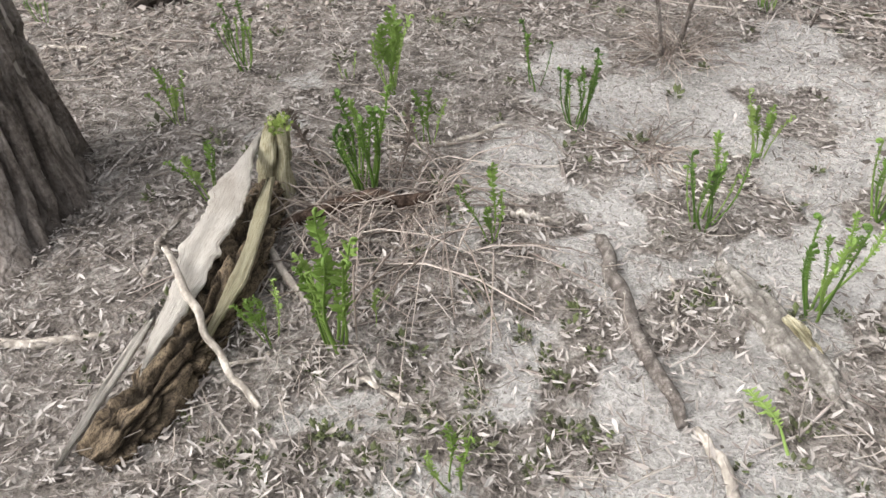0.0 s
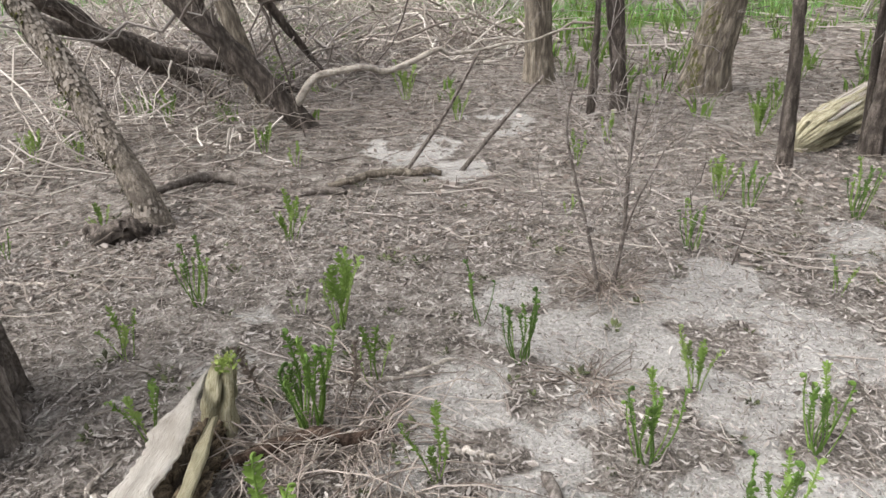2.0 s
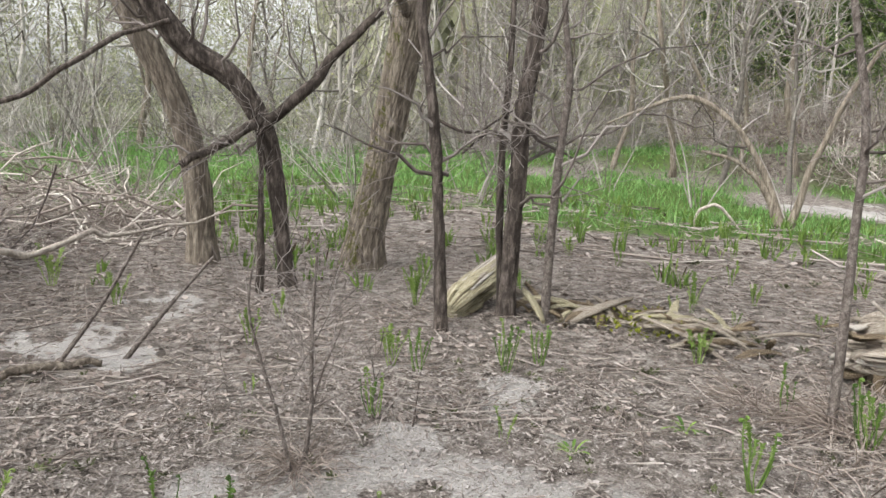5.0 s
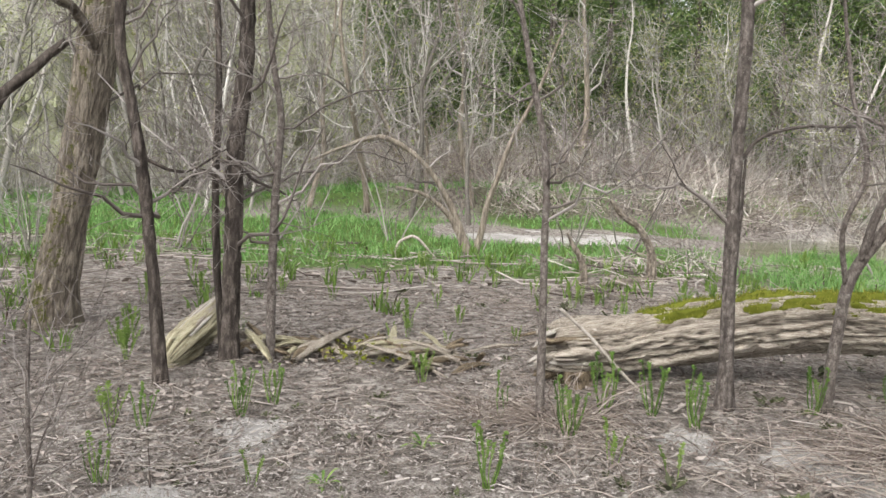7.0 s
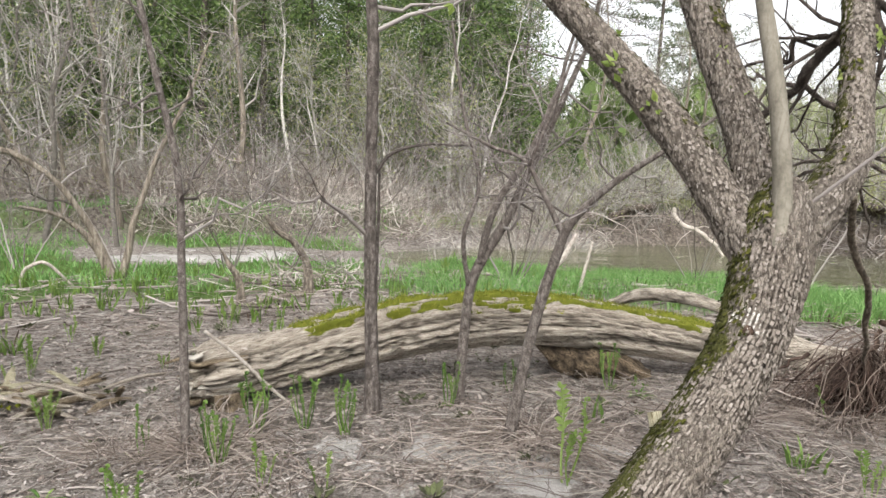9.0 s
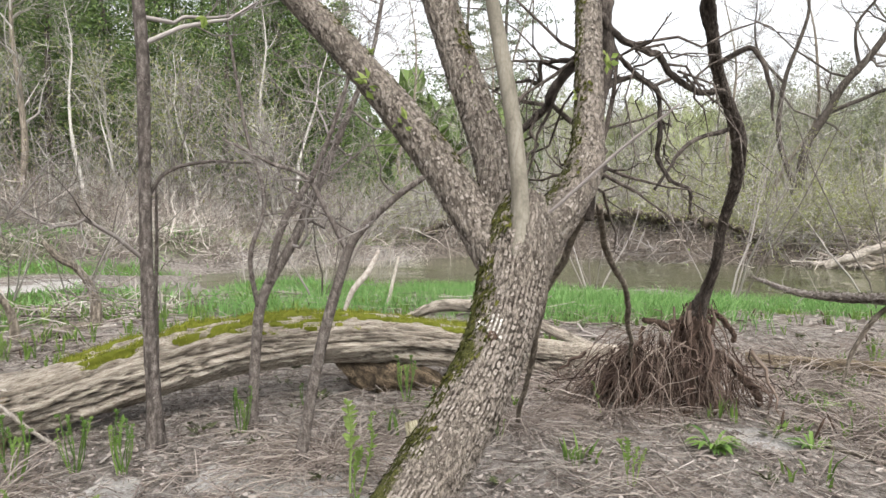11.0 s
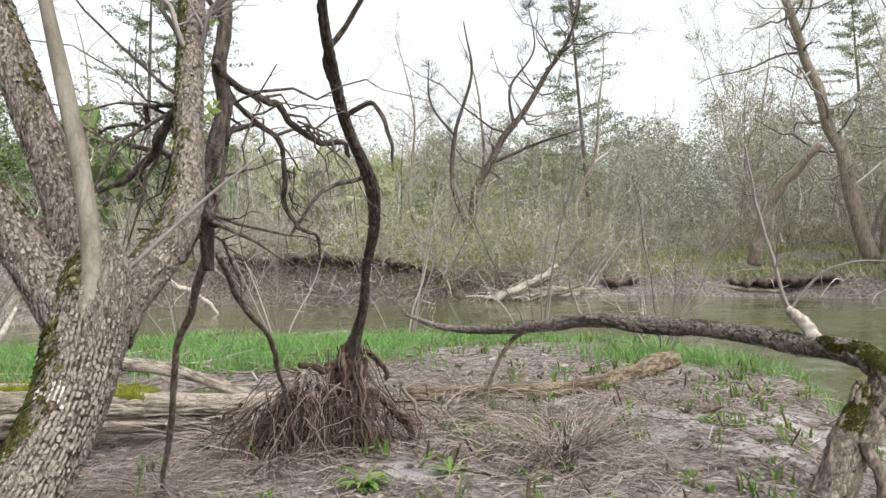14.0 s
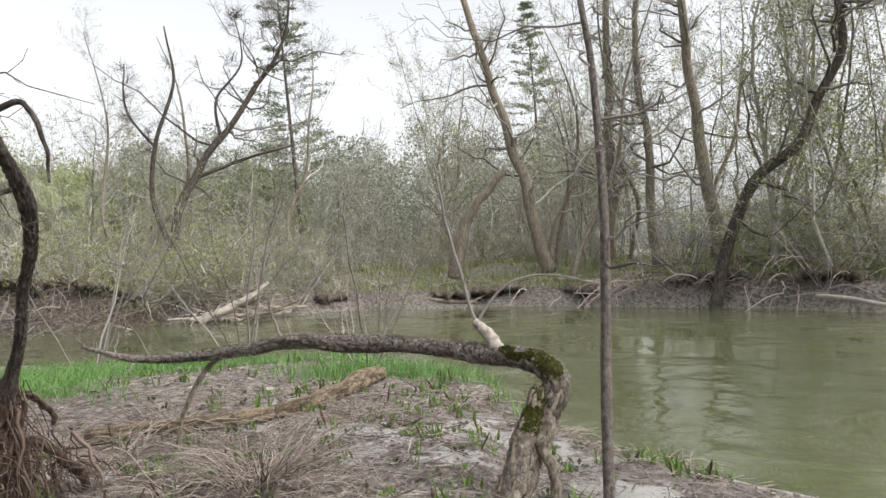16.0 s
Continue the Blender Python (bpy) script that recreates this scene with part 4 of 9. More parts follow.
def standing(name, label, rows, material, top=6.5, limbs=(), n=70, sides=20, furrow=0.0, freq=22.0, stretch=0.18, flare=0.0, moss_to=None, twigs=(9, 5, 4), reach=(0.7, 1.5),
             span=(0.3, 0.95), buds=0, seed=1, lean=0.5, group="", twig_material=None, wobble=0.0, limb_material=None, lump=0.08, fine=0.0016):
    """A rooted tree: trunk, limbs, bare twigs and a few opening leaves."""
    rand = np.random.default_rng(seed)
    base = np.array(rows[0][:3], float)
    base[2] = float(height(np.array(base[0]), np.array(base[1])))
    rows = [(rows[0][0], rows[0][1], base[2] - 0.06, rows[0][3])] + list(rows[1:])
    full = extend(rows, top, lean) if top else rows
    ob = thing(name, base, label, "tree", group)
    part("trunk", bole(Geo(), full, n, sides, furrow, freq, stretch, lump=lump, flare=flare, moss_to=moss_to, seed=seed, wobble=wobble).mesh("trunk", material, origin=base), ob)
    for i, rows_l in enumerate(limbs):
        part("limb", bole(Geo(), rows_l, 26, 12, furrow * 0.5, freq, stretch, seed=seed + i, moss_to=moss_to, wobble=0.5 * rows_l[0][3]).mesh("limb", limb_material or material, origin=base), ob)
    if twigs:
        g = Geo()
        P, R = smooth_path(full, 30)
        Q1, R1 = children(P[None], R[None], twigs[0], span, (reach[0], reach[1] * 1.25), (50, 92), 0.12, 7, 0.42, rand, 0.28)
        R1 = np.minimum(R1, (0.014 if fine < 0.003 else 0.06) * (1 - 0.8 * np.linspace(0, 1, 7)) + 0.002)
        tubes(g, Q1, np.maximum(R1, fine), 5)
        for rows_l in limbs:
            Pl, Rl = smooth_path(rows_l, 12)
            Ql, Rl2 = children(Pl[None], Rl[None], 5, (0.3, 1.0), (0.25, 0.7), (25, 70), 0.1, 7, 0.4, rand, 0.2)
            Rl2 = np.minimum(Rl2, 0.008)
            tubes(g, Ql, np.maximum(Rl2, fine), 4)
            Q1, R1 = np.concatenate([Q1, Ql]), np.concatenate([R1, Rl2])
        Q2, R2 = children(Q1, R1, twigs[1], (0.2, 1.0), (0.25, 0.65), (25, 65), 0.12, 5, 0.5, rand, 0.2)
        tubes(g, Q2, np.maximum(R2, fine * 0.8), 4)
        Q3, R3 = children(Q2, R2, twigs[2], (0.2, 1.0), (0.1, 0.3) if fine < 0.003 else (0.3, 0.8), (25, 60), 0.05, 4, 0.6, rand, 0.15)
        tubes(g, Q3, np.maximum(R3, fine * 0.7), 3)
        part("crown", g.mesh("crown", twig_material or M_TWIG, origin=base), ob, "bare thin grey twigs")["kind"] = "stuff"
        if buds:
            ends = np.concatenate([Q3[:, -1], Q3[:, 2], Q2[:, -1]])
            ends = ends[rand.permutation(len(ends))[:buds]]
            part("foliage", leaf_cards(Geo(), np.repeat(ends, 3, 0), (0.02, 0.045), rand).mesh("foliage", M_BUD, False, origin=base), ob, "opening yellow-green leaves")
    return ob


# the old furrowed trunk beside the split log
def old_trunk():
    low = [(-1.80, 2.03, -0.06, 0.34), (-1.77, 2.06, 0.14, 0.28), (-1.75, 2.09, 0.4, 0.25), (-1.74, 2.12, 0.8, 0.23), (-1.72, 2.2, 1.5, 0.2)]
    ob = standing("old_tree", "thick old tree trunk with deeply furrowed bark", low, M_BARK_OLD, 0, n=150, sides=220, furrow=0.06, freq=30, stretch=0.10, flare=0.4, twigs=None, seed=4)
    part("bark_plating", bark_plates([(x, y, z, r * 1.04) for x, y, z, r in low], 2600, (0.03, 0.12), np.random.default_rng(52), tilt=0.09, proud=1.03).mesh("bark_plating", M_BARK_SHAG, False, origin=tuple(ob.location)), ob, "shaggy strips of loose bark")["kind"] = "stuff"
    rows = [(-1.725, 2.18, 1.35, 0.2), (-1.72, 2.2, 1.6, 0.19), (-1.72, 2.3, 3.2, 0.16), (-1.7, 2.4, 5.5, 0.1), (-1.6, 2.4, 8.0, 0.02)]
    part("upper_trunk", bole(Geo(), rows, 60, 40, 0.03, 30, 0.1).mesh("upper_trunk", M_BARK_OLD, origin=tuple(ob.location)), ob)
    P, R = smooth_path(rows, 24)
    rand = np.random.default_rng(4)
    Q, Rq = children(P[None], R[None], 9, (0.4, 0.95), (1, 2.2), (40, 75), 0.2, 7, 0.3, rand, 0.2)
    g = tubes(Geo(), Q, Rq, 5)
    tubes(g, *children(Q, Rq, 6, (0.2, 1), (0.3, 0.8), (25, 60), 0.1, 5, 0.5, rand), 3)
    part("crown", g.mesh("crown", M_TWIG, origin=tuple(ob.location)), ob, "bare thin grey twigs")["kind"] = "stuff"
    return ob


old_trunk()
lean_tree = standing("leaning_tree", "thin leaning tree with flaking grey-brown bark", [(-1.64, 3.81, 0, 0.095), (-1.68, 3.85, 0.12, 0.075), (-1.91, 4.0, 0.49, 0.070), (-2.1, 4.12, 0.79, 0.070), (-2.35, 4.25, 1.15, 0.062), (-2.75, 4.4, 1.9, 0.055)],
         M_BARK_ELM, 4.5, n=110, sides=28, furrow=0.01, freq=40, stretch=0.3, flare=0.3, twigs=(10, 6, 4), seed=5, lean=0.8, span=(0.3, 0.9), moss_to=(-0.7, 0.3, 0.6))
lean_rows = [(-1.64, 3.81, 0, 0.095), (-1.68, 3.85, 0.12, 0.075), (-1.91, 4.0, 0.49, 0.070), (-2.1, 4.12, 0.79, 0.070), (-2.35, 4.25, 1.15, 0.062), (-2.75, 4.4, 1.9, 0.055)]
part("bark_flaking", bark_plates(lean_rows, 3600, (0.01, 0.03), np.random.default_rng(49), tilt=0.2, proud=1.01).mesh("bark_flaking", M_BARK_FLAKE, False, origin=tuple(lean_tree.location)), lean_tree, "loose flaking bark scales")["kind"] = "stuff"
part("bark_moss", bark_plates(lean_rows, 2600, (0.008, 0.02), np.random.default_rng(50), (-0.6, -0.2, 0.7), 0.7, 0.8, 5.0, 1.05).mesh("bark_moss", M_BARK_MOSS, False, origin=tuple(lean_tree.location)), lean_tree, "dull green moss patches")["kind"] = "stuff"
standing("dark_leaning_tree", "dark leaning tree rooted among brush", [(-1.14, 5.77, 0, 0.085), (-1.61, 5.76, 0.49, 0.092), (-2.05, 5.73, 1.01, 0.093), (-2.48, 5.69, 1.59, 0.089), (-3.0, 5.6, 2.4, 0.08)], M_BARK_DARK, 5.0,
         limbs=[[(-1.9, 5.74, 0.85, 0.03), (-1.75, 5.62, 1.3, 0.045), (-1.73, 5.45, 1.9, 0.05), (-1.9, 5.3, 2.6, 0.04)], [(-1.78, 5.58, 1.47, 0.04), (-1.52, 5.95, 1.01, 0.038), (-1.36, 6.13, 0.72, 0.034), (-1.19, 6.3, 0.42, 0.02), (-1.1, 6.35, 0.3, 0.01)],
                [(-2.0, 5.72, 1.05, 0.02), (-1.75, 5.75, 0.75, 0.018), (-1.55, 5.8, 0.2, 0.012)]],
         n=110, sides=28, furrow=0.014, freq=32, stretch=0.2, twigs=(24, 6, 4), seed=6, lean=0.9, span=(0.12, 0.9), reach=(0.6, 1.7), moss_to=(0.2, -0.5, 0.7))
standing("slender_tree", "slender curved tree with a mossy foot", [(1.26, 6.18, 0, 0.075), (1.24, 6.18, 0.2, 0.062), (1.19, 6.19, 0.67, 0.066), (1.07, 6.22, 1.32, 0.078), (0.83, 6.25, 1.69, 0.088), (0.53, 6.29, 1.88, 0.09), (0.25, 6.3, 2.21, 0.088), (-0.1, 6.3, 2.7, 0.08)], M_BARK_DARK, 5.5,
         limbs=[[(1.05, 6.14, 1.32, 0.045), (1.39, 6.08, 1.62, 0.045), (1.65, 6.01, 1.95, 0.036), (1.95, 5.93, 2.25, 0.03)], [(1.06, 6.16, 1.38, 0.045), (0.74, 5.99, 1.19, 0.036), (0.42, 5.82, 1.05, 0.028)],
                [(1.0, 6.09, -0.05, 0.037), (1.02, 6.08, 0.37, 0.032), (1.03, 6.09, 0.83, 0.022), (0.99, 6.09, 1.5, 0.014)]],
         n=120, sides=30, furrow=0.012, freq=32, stretch=0.2, twigs=(22, 6, 4), flare=0.3, seed=7, lean=0.7, span=(0.18, 0.9), reach=(0.6, 1.6), moss_to=(-0.2, -0.6, 0.6))
standing("grey_tree", "grey straight tree with rough bark", [(0.74, 7.4, 0, 0.14), (0.72, 7.4, 0.25, 0.12), (0.70, 7.4, 0.71, 0.12), (0.54, 7.42, 1.45, 0.118), (0.25, 7.45, 2.06, 0.115), (-0.1, 7.5, 3.0, 0.11)], M_BARK_GREY, 9, n=200, sides=70, furrow=0.012, freq=55, stretch=0.14, flare=0.3, twigs=(18, 6, 4), seed=8, reach=(0.8, 2), span=(0.16, 0.95))
standing("grey_leaning_tree", "grey rough tree leaning behind fallen branches", [(-1.72, 6.56, 0, 0.09), (-1.95, 6.68, 0.7, 0.075), (-2.15, 6.78, 1.3, 0.085), (-2.32, 6.87, 1.83, 0.095), (-2.6, 7.0, 2.8, 0.09)], M_BARK_GREY, 8, n=160, sides=56, furrow=0.012, freq=50, stretch=0.14, flare=0.3, twigs=(20, 6, 4), seed=88, reach=(0.8, 2), span=(0.12, 0.95))
standing("straight_tree", "straight tree with grey-brown ridged bark", [(2.1, 6.76, 0, 0.19), (2.12, 6.75, 0.25, 0.165), (2.2, 6.72, 0.73, 0.150), (2.35, 6.66, 1.6, 0.155), (2.47, 6.6, 2.4, 0.165), (2.55, 6.55, 3.4, 0.15)], M_BARK_GREY, 10,
         limbs=[[(2.45, 6.6, 2.2, 0.05), (2.2, 6.3, 2.5, 0.04), (1.8, 6.0, 2.6, 0.03)]],
         n=260, sides=110, furrow=0.013, freq=55, stretch=0.14, flare=0.3, twigs=(16, 6, 4), seed=9, reach=(0.8, 2), span=(0.2, 0.95), moss_to=(-0.5, -0.4, 0.4))
standing("dark_sapling", "dark thin sapling beside the pale log", [(1.97, 4.65, 0, 0.05), (1.93, 4.67, 0.76, 0.038), (1.89, 4.69, 1.32, 0.039), (1.84, 4.72, 1.76, 0.033), (1.79, 4.74, 2.08, 0.032), (1.8, 4.73, 2.5, 0.03)], M_BARK_DARK, 5.5, n=120, sides=18, furrow=0.008, freq=45, twigs=(19, 6, 4), seed=10, span=(0.1, 0.85), reach=(0.5, 1.1), flare=0.2,
         limbs=[[(1.86, 4.7, 1.45, 0.012), (2.1, 4.6, 1.35, 0.01), (2.35, 4.5, 1.5, 0.006)]])
standing("double_sapling", "dark rough-barked sapling with a twin stem", [(2.56, 4.81, 0, 0.07), (2.57, 4.8, 0.4, 0.06), (2.59, 4.8, 0.92, 0.062), (2.61, 4.79, 1.54, 0.06), (2.66, 4.75, 2.06, 0.055), (2.68, 4.74, 2.6, 0.05)], M_BARK_DARK, 6, n=130, sides=24, furrow=0.016, freq=36, twigs=(19, 6, 4), seed=11, span=(0.12, 0.85), reach=(0.5, 1.2), flare=0.2,
         limbs=[[(2.57, 4.9, -0.05, 0.03), (2.53, 4.91, 0.7, 0.029), (2.54, 4.93, 1.33, 0.028), (2.55, 4.91, 1.94, 0.024), (2.52, 4.93, 3.4, 0.012)], [(2.6, 4.79, 1.2, 0.02), (2.4, 4.85, 1.35, 0.016), (2.2, 4.9, 1.2, 0.01)]])
standing("thin_sapling", "thin grey-brown sapling among ferns", [(2.79, 4.64, 0, 0.036), (2.8, 4.63, 0.72, 0.031), (2.83, 4.61, 1.42, 0.028), (2.85, 4.6, 1.69, 0.025), (2.8, 4.63, 2.15, 0.02), (2.77, 4.65, 2.57, 0.018)], M_BARK_SAPLING, 4.5, n=90, sides=14, twigs=(19, 6, 4), seed=12, span=(0.12, 0.85), reach=(0.4, 1.0), flare=0.2)
standing("slim_sapling", "slim pale sapling by the log's broken end", [(3.13, 2.53, 0, 0.026), (3.12, 2.54, 0.93, 0.021), (3.11, 2.56, 1.54, 0.019), (3.06, 2.63, 1.94, 0.017), (3.0, 2.7, 2.37, 0.014), (2.95, 2.8, 2.9, 0.011)], M_BARK_SAPLING, 4.2, n=90, sides=12, twigs=(28, 5, 4), seed=13, span=(0.28, 0.9), reach=(0.4, 1.1), flare=0.2)
standing("sapling", "straight grey sapling in front of the mossy log", [(4.15, 1.87, 0, 0.056), (4.145, 1.88, 0.4, 0.044), (4.14, 1.9, 1.02, 0.038), (4.14, 1.9, 1.9, 0.037), (4.14, 1.9, 2.38, 0.038), (4.13, 1.92, 2.7, 0.034)], M_BARK_SAPLING, 6, n=120, sides=18, furrow=0.003, freq=50, twigs=(15, 5, 4), seed=14, span=(0.15, 0.85), reach=(0.5, 1.2), flare=0.25,
         limbs=[[(4.15, 1.9, 1.5, 0.013), (4.2, 1.8, 1.65, 0.012), (4.3, 1.6, 1.72, 0.01), (4.4, 1.35, 1.72, 0.007)], [(4.3, 1.93, 0.0, 0.016), (4.33, 1.93, 0.87, 0.014), (4.34, 1.92, 1.57, 0.008)]])
standing("forked_sapling", "crooked forked sapling in front of the log", [(4.54, 1.41, 0, 0.036), (4.55, 1.38, 0.5, 0.034), (4.55, 1.34, 0.83, 0.034), (4.61, 1.13, 1.25, 0.031), (4.64, 0.97, 1.62, 0.027), (4.66, 0.8, 2.02, 0.021), (4.68, 0.63, 2.45, 0.015)], M_BARK_SAPLING, 3.4, n=100, sides=14, twigs=(20, 5, 4), seed=15, span=(0.35, 0.95), reach=(0.4, 1.0), flare=0.2,
         limbs=[[(4.55, 1.35, 0.78, 0.018), (4.43, 1.37, 1.14, 0.015), (4.45, 1.28, 1.47, 0.014), (4.43, 1.39, 1.93, 0.012), (4.4, 1.47, 2.5, 0.009)], [(4.56, 1.3, 0.93, 0.026), (4.52, 1.2, 1.32, 0.023), (4.52, 1.01, 1.6, 0.02), (4.54, 0.84, 2.01, 0.014), (4.56, 0.7, 2.5, 0.009)]])
standing("bent_sapling", "bent sapling leaning over pale silt", [(3.88, 0.95, 0, 0.037), (3.89, 0.89, 0.3, 0.032), (3.9, 0.83, 0.62, 0.031), (3.92, 0.7, 1.1, 0.028), (3.92, 0.66, 1.22, 0.025), (3.94, 0.43, 1.48, 0.019), (3.95, 0.16, 1.67, 0.014), (3.97, -0.1, 1.85, 0.008)], M_BARK_SAPLING, 0, n=90, sides=14, twigs=(6, 4, 3), seed=16, span=(0.6, 1.0), reach=(0.3, 0.6), flare=0.25,
         limbs=[[(3.93, 0.67, 1.19, 0.018), (3.97, 0.8, 1.44, 0.016), (3.96, 0.9, 1.61, 0.013), (3.93, 1.12, 1.7, 0.01), (3.87, 1.34, 1.82, 0.007)], [(3.96, 0.88, 1.58, 0.012), (3.95, 0.75, 1.9, 0.01), (3.98, 0.6, 2.4, 0.006)]])
standing("thin_bush", "thin bare bush with dead grass at its foot", [(0.56, 2.99, 0, 0.009), (0.51, 2.99, 0.2, 0.0075), (0.43, 3.0, 0.51, 0.006), (0.39, 3.01, 0.7, 0.005), (0.42, 3.0, 0.95, 0.003)], M_BARK_SAPLING, 0, n=40, sides=8, twigs=(5, 3, 3), seed=17, span=(0.25, 1.0), reach=(0.25, 0.5),
         limbs=[[(0.61, 3.03, -0.03, 0.010), (0.64, 3.03, 0.26, 0.009), (0.645, 3.04, 0.6, 0.0075), (0.66, 3.03, 0.9, 0.005)], [(0.6, 3.05, -0.03, 0.005), (0.69, 3.08, 0.35, 0.004), (0.8, 3.1, 0.6, 0.003)]])
standing("river_sapling", "straight thin sapling on the river bank", [(2.54, -4.19, -0.15, 0.037), (2.53, -4.19, 0.62, 0.033), (2.52, -4.2, 1.08, 0.031), (2.51, -4.21, 1.68, 0.027), (2.52, -4.2, 2.12, 0.024), (2.54, -4.18, 2.63, 0.021), (2.58, -4.15, 3.0, 0.019)], M_BARK_SAPLING, 5, n=100, sides=14, twigs=(14, 5, 4), seed=18, span=(0.25, 0.95), reach=(0.4, 1.0), flare=0.2)


# ---------------------------------------------------------------- the many-stemmed elm, and what hangs in it
def build_elm():
    base = np.array([1.62, 0.47, 0.0])
    ob = thing("elm_tree", base, "leaning elm with flaking bark, moss and four stems", "tree")
    trunk = [(1.62, 0.47, -0.08, 0.155), (1.68, 0.40, 0.14, 0.125), (1.79, 0.28, 0.38, 0.112), (1.91, 0.15, 0.6, 0.105), (2.035, -0.005, 0.84, 0.10), (2.12, -0.11, 1.06, 0.099), (2.2, -0.16, 1.27, 0.108), (2.25, -0.18, 1.40, 0.09), (2.29, -0.2, 1.48, 0.055)]
    carriers = []
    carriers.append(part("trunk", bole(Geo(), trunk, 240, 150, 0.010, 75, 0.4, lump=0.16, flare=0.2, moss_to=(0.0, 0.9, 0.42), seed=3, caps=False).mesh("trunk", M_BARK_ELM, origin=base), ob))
    stems = [[(2.18, -0.13, 1.24, 0.075), (2.26, -0.05, 1.37, 0.071), (2.33, 0.07, 1.56, 0.066), (2.39, 0.22, 1.76, 0.062), (2.43, 0.41, 1.98, 0.053), (2.46, 0.57, 2.15, 0.047), (2.47, 0.95, 2.55, 0.042), (2.5, 1.5, 3.3, 0.03)],
             [(2.21, -0.15, 1.24, 0.075), (2.28, -0.13, 1.38, 0.066), (2.37, -0.07, 1.67, 0.062), (2.45, 0.01, 1.9, 0.06), (2.52, 0.09, 2.15, 0.058), (2.62, 0.25, 2.6, 0.058), (2.8, 0.4, 3.6, 0.04)],
             [(2.23, -0.2, 1.22, 0.075), (2.35, -0.24, 1.32, 0.074), (2.43, -0.32, 1.42, 0.072), (2.53, -0.415, 1.58, 0.066), (2.6, -0.44, 1.7, 0.058), (2.68, -0.455, 1.93, 0.051), (2.86, -0.475, 2.31, 0.05), (3.0, -0.5, 2.7, 0.046), (3.2, -0.56, 3.5, 0.034)]]
    for i, rows in enumerate(stems):
        carriers.append(part("stem", bole(Geo(), rows, 140, 76, 0.007, 75, 0.38, lump=0.1, moss_to=(0.0, -0.3, 0.6) if i < 2 else (-0.2, 0.9, 0.2), seed=20 + i).mesh("stem", M_BARK_ELM, origin=base), ob))
    rand_b = np.random.default_rng(47)
    for i, rows in enumerate([trunk] + stems):
        side = (0.0, 0.9, 0.42) if i == 0 else (0.0, -0.45, 0.9) if i < 3 else (-0.25, 0.9, 0.3)
        part("bark_flaking", bark_plates(rows, 12000 if i == 0 else 6500, (0.005, 0.014), rand_b, tilt=0.1, proud=1.0).mesh("bark_flaking", M_BARK_FLAKE, False, origin=base), carriers[i], "flaking scales of grey-brown bark")["kind"] = "stuff"
        part("bark_moss", bark_plates(rows, 9000 if i == 0 else 2600, (0.006, 0.018), rand_b, side, 0.3, 0.9 if i == 0 else 1.0 if i < 3 else 0.92, 3.0 * i, 1.03).mesh("bark_moss", M_BARK_MOSS, False, origin=base), carriers[i], "dark green moss patches")["kind"] = "stuff"
    part("lichen", bark_plates(trunk, 3600, (0.004, 0.011), rand_b, (-0.95, 0.2, 0.2), 0.2, 1.08, 9.0, 1.03, (0.74, 0.92)).mesh("lichen", M_LICHEN, False, origin=base), carriers[0], "whitish lichen near the fork")["kind"] = "stuff"
    part("smooth_stem", bole(Geo(), [(2.12, -0.16, 1.25, 0.034), (2.16, -0.17, 1.4, 0.029), (2.18, -0.15, 1.69, 0.026), (2.2, -0.11, 1.93, 0.024), (2.22, -0.06, 2.2, 0.019), (2.3, 0.05, 3.0, 0.012)], 60, 16, seed=9).mesh("smooth_stem", M_BARK_SMOOTH, origin=base), ob, "smooth pale young stem")
    rand_d = np.random.default_rng(45)
    for rows in ([(2.6, -0.47, 1.66, 0.028), (2.85, -0.51, 1.6, 0.025), (3.19, -0.565, 1.66, 0.022)], [(3.15, -0.555, 1.4, 0.022), (3.17, -0.56, 1.55, 0.033), (3.19, -0.565, 1.72, 0.039), (3.22, -0.59, 1.94, 0.036), (3.24, -0.615, 2.25, 0.034), (3.3, -0.64, 3.0, 0.026)], [(2.75, -0.5, 2.05, 0.02), (2.89, -0.44, 2.05, 0.02), (3.06, -0.34, 1.9, 0.018), (3.19, -0.2, 1.77, 0.014), (3.25, -0.1, 1.74, 0.006)],
                 [(3.18, -0.57, 2.26, 0.018), (3.32, -0.85, 2.14, 0.017), (3.42, -1.09, 2.01, 0.015), (3.5, -1.25, 1.94, 0.01)], [(3.24, -0.6, 2.2, 0.014), (3.39, -0.89, 1.95, 0.013), (3.5, -0.95, 1.69, 0.012), (3.59, -1.11, 1.42, 0.007)],
                 [(2.8, -0.5, 2.1, 0.011), (3.1, -0.27, 2.01, 0.01), (3.19, -0.13, 1.96, 0.005)]):
        part("dead_limb", bole(Geo(), rows, 70, 16, 0.006, 50, 0.3, seed=31 + len(rows), wobble=0.06, lump=0.18).mesh("dead_limb", M_BARK_DARK, origin=base), ob, "dark dead limb")
        Pd, Rd = smooth_path(rows, 16)
        Qd, Rd = children(Pd[None], Rd[None], 10, (0.1, 1.0), (0.3, 0.95), (30, 75), -0.1, 7, 0.45, rand_d, 0.3)
        gd = tubes(Geo(), Qd, Rd, 4)
        tubes(gd, *children(Qd, Rd, 4, (0.2, 1.0), (0.08, 0.25), (25, 70), 0, 4, 0.6, rand_d, 0.2), 3)
        part("twig_spray", gd.mesh("twig_spray", M_BARK_DARK, origin=base), ob, "thin dark dead twigs")["kind"] = "stuff"
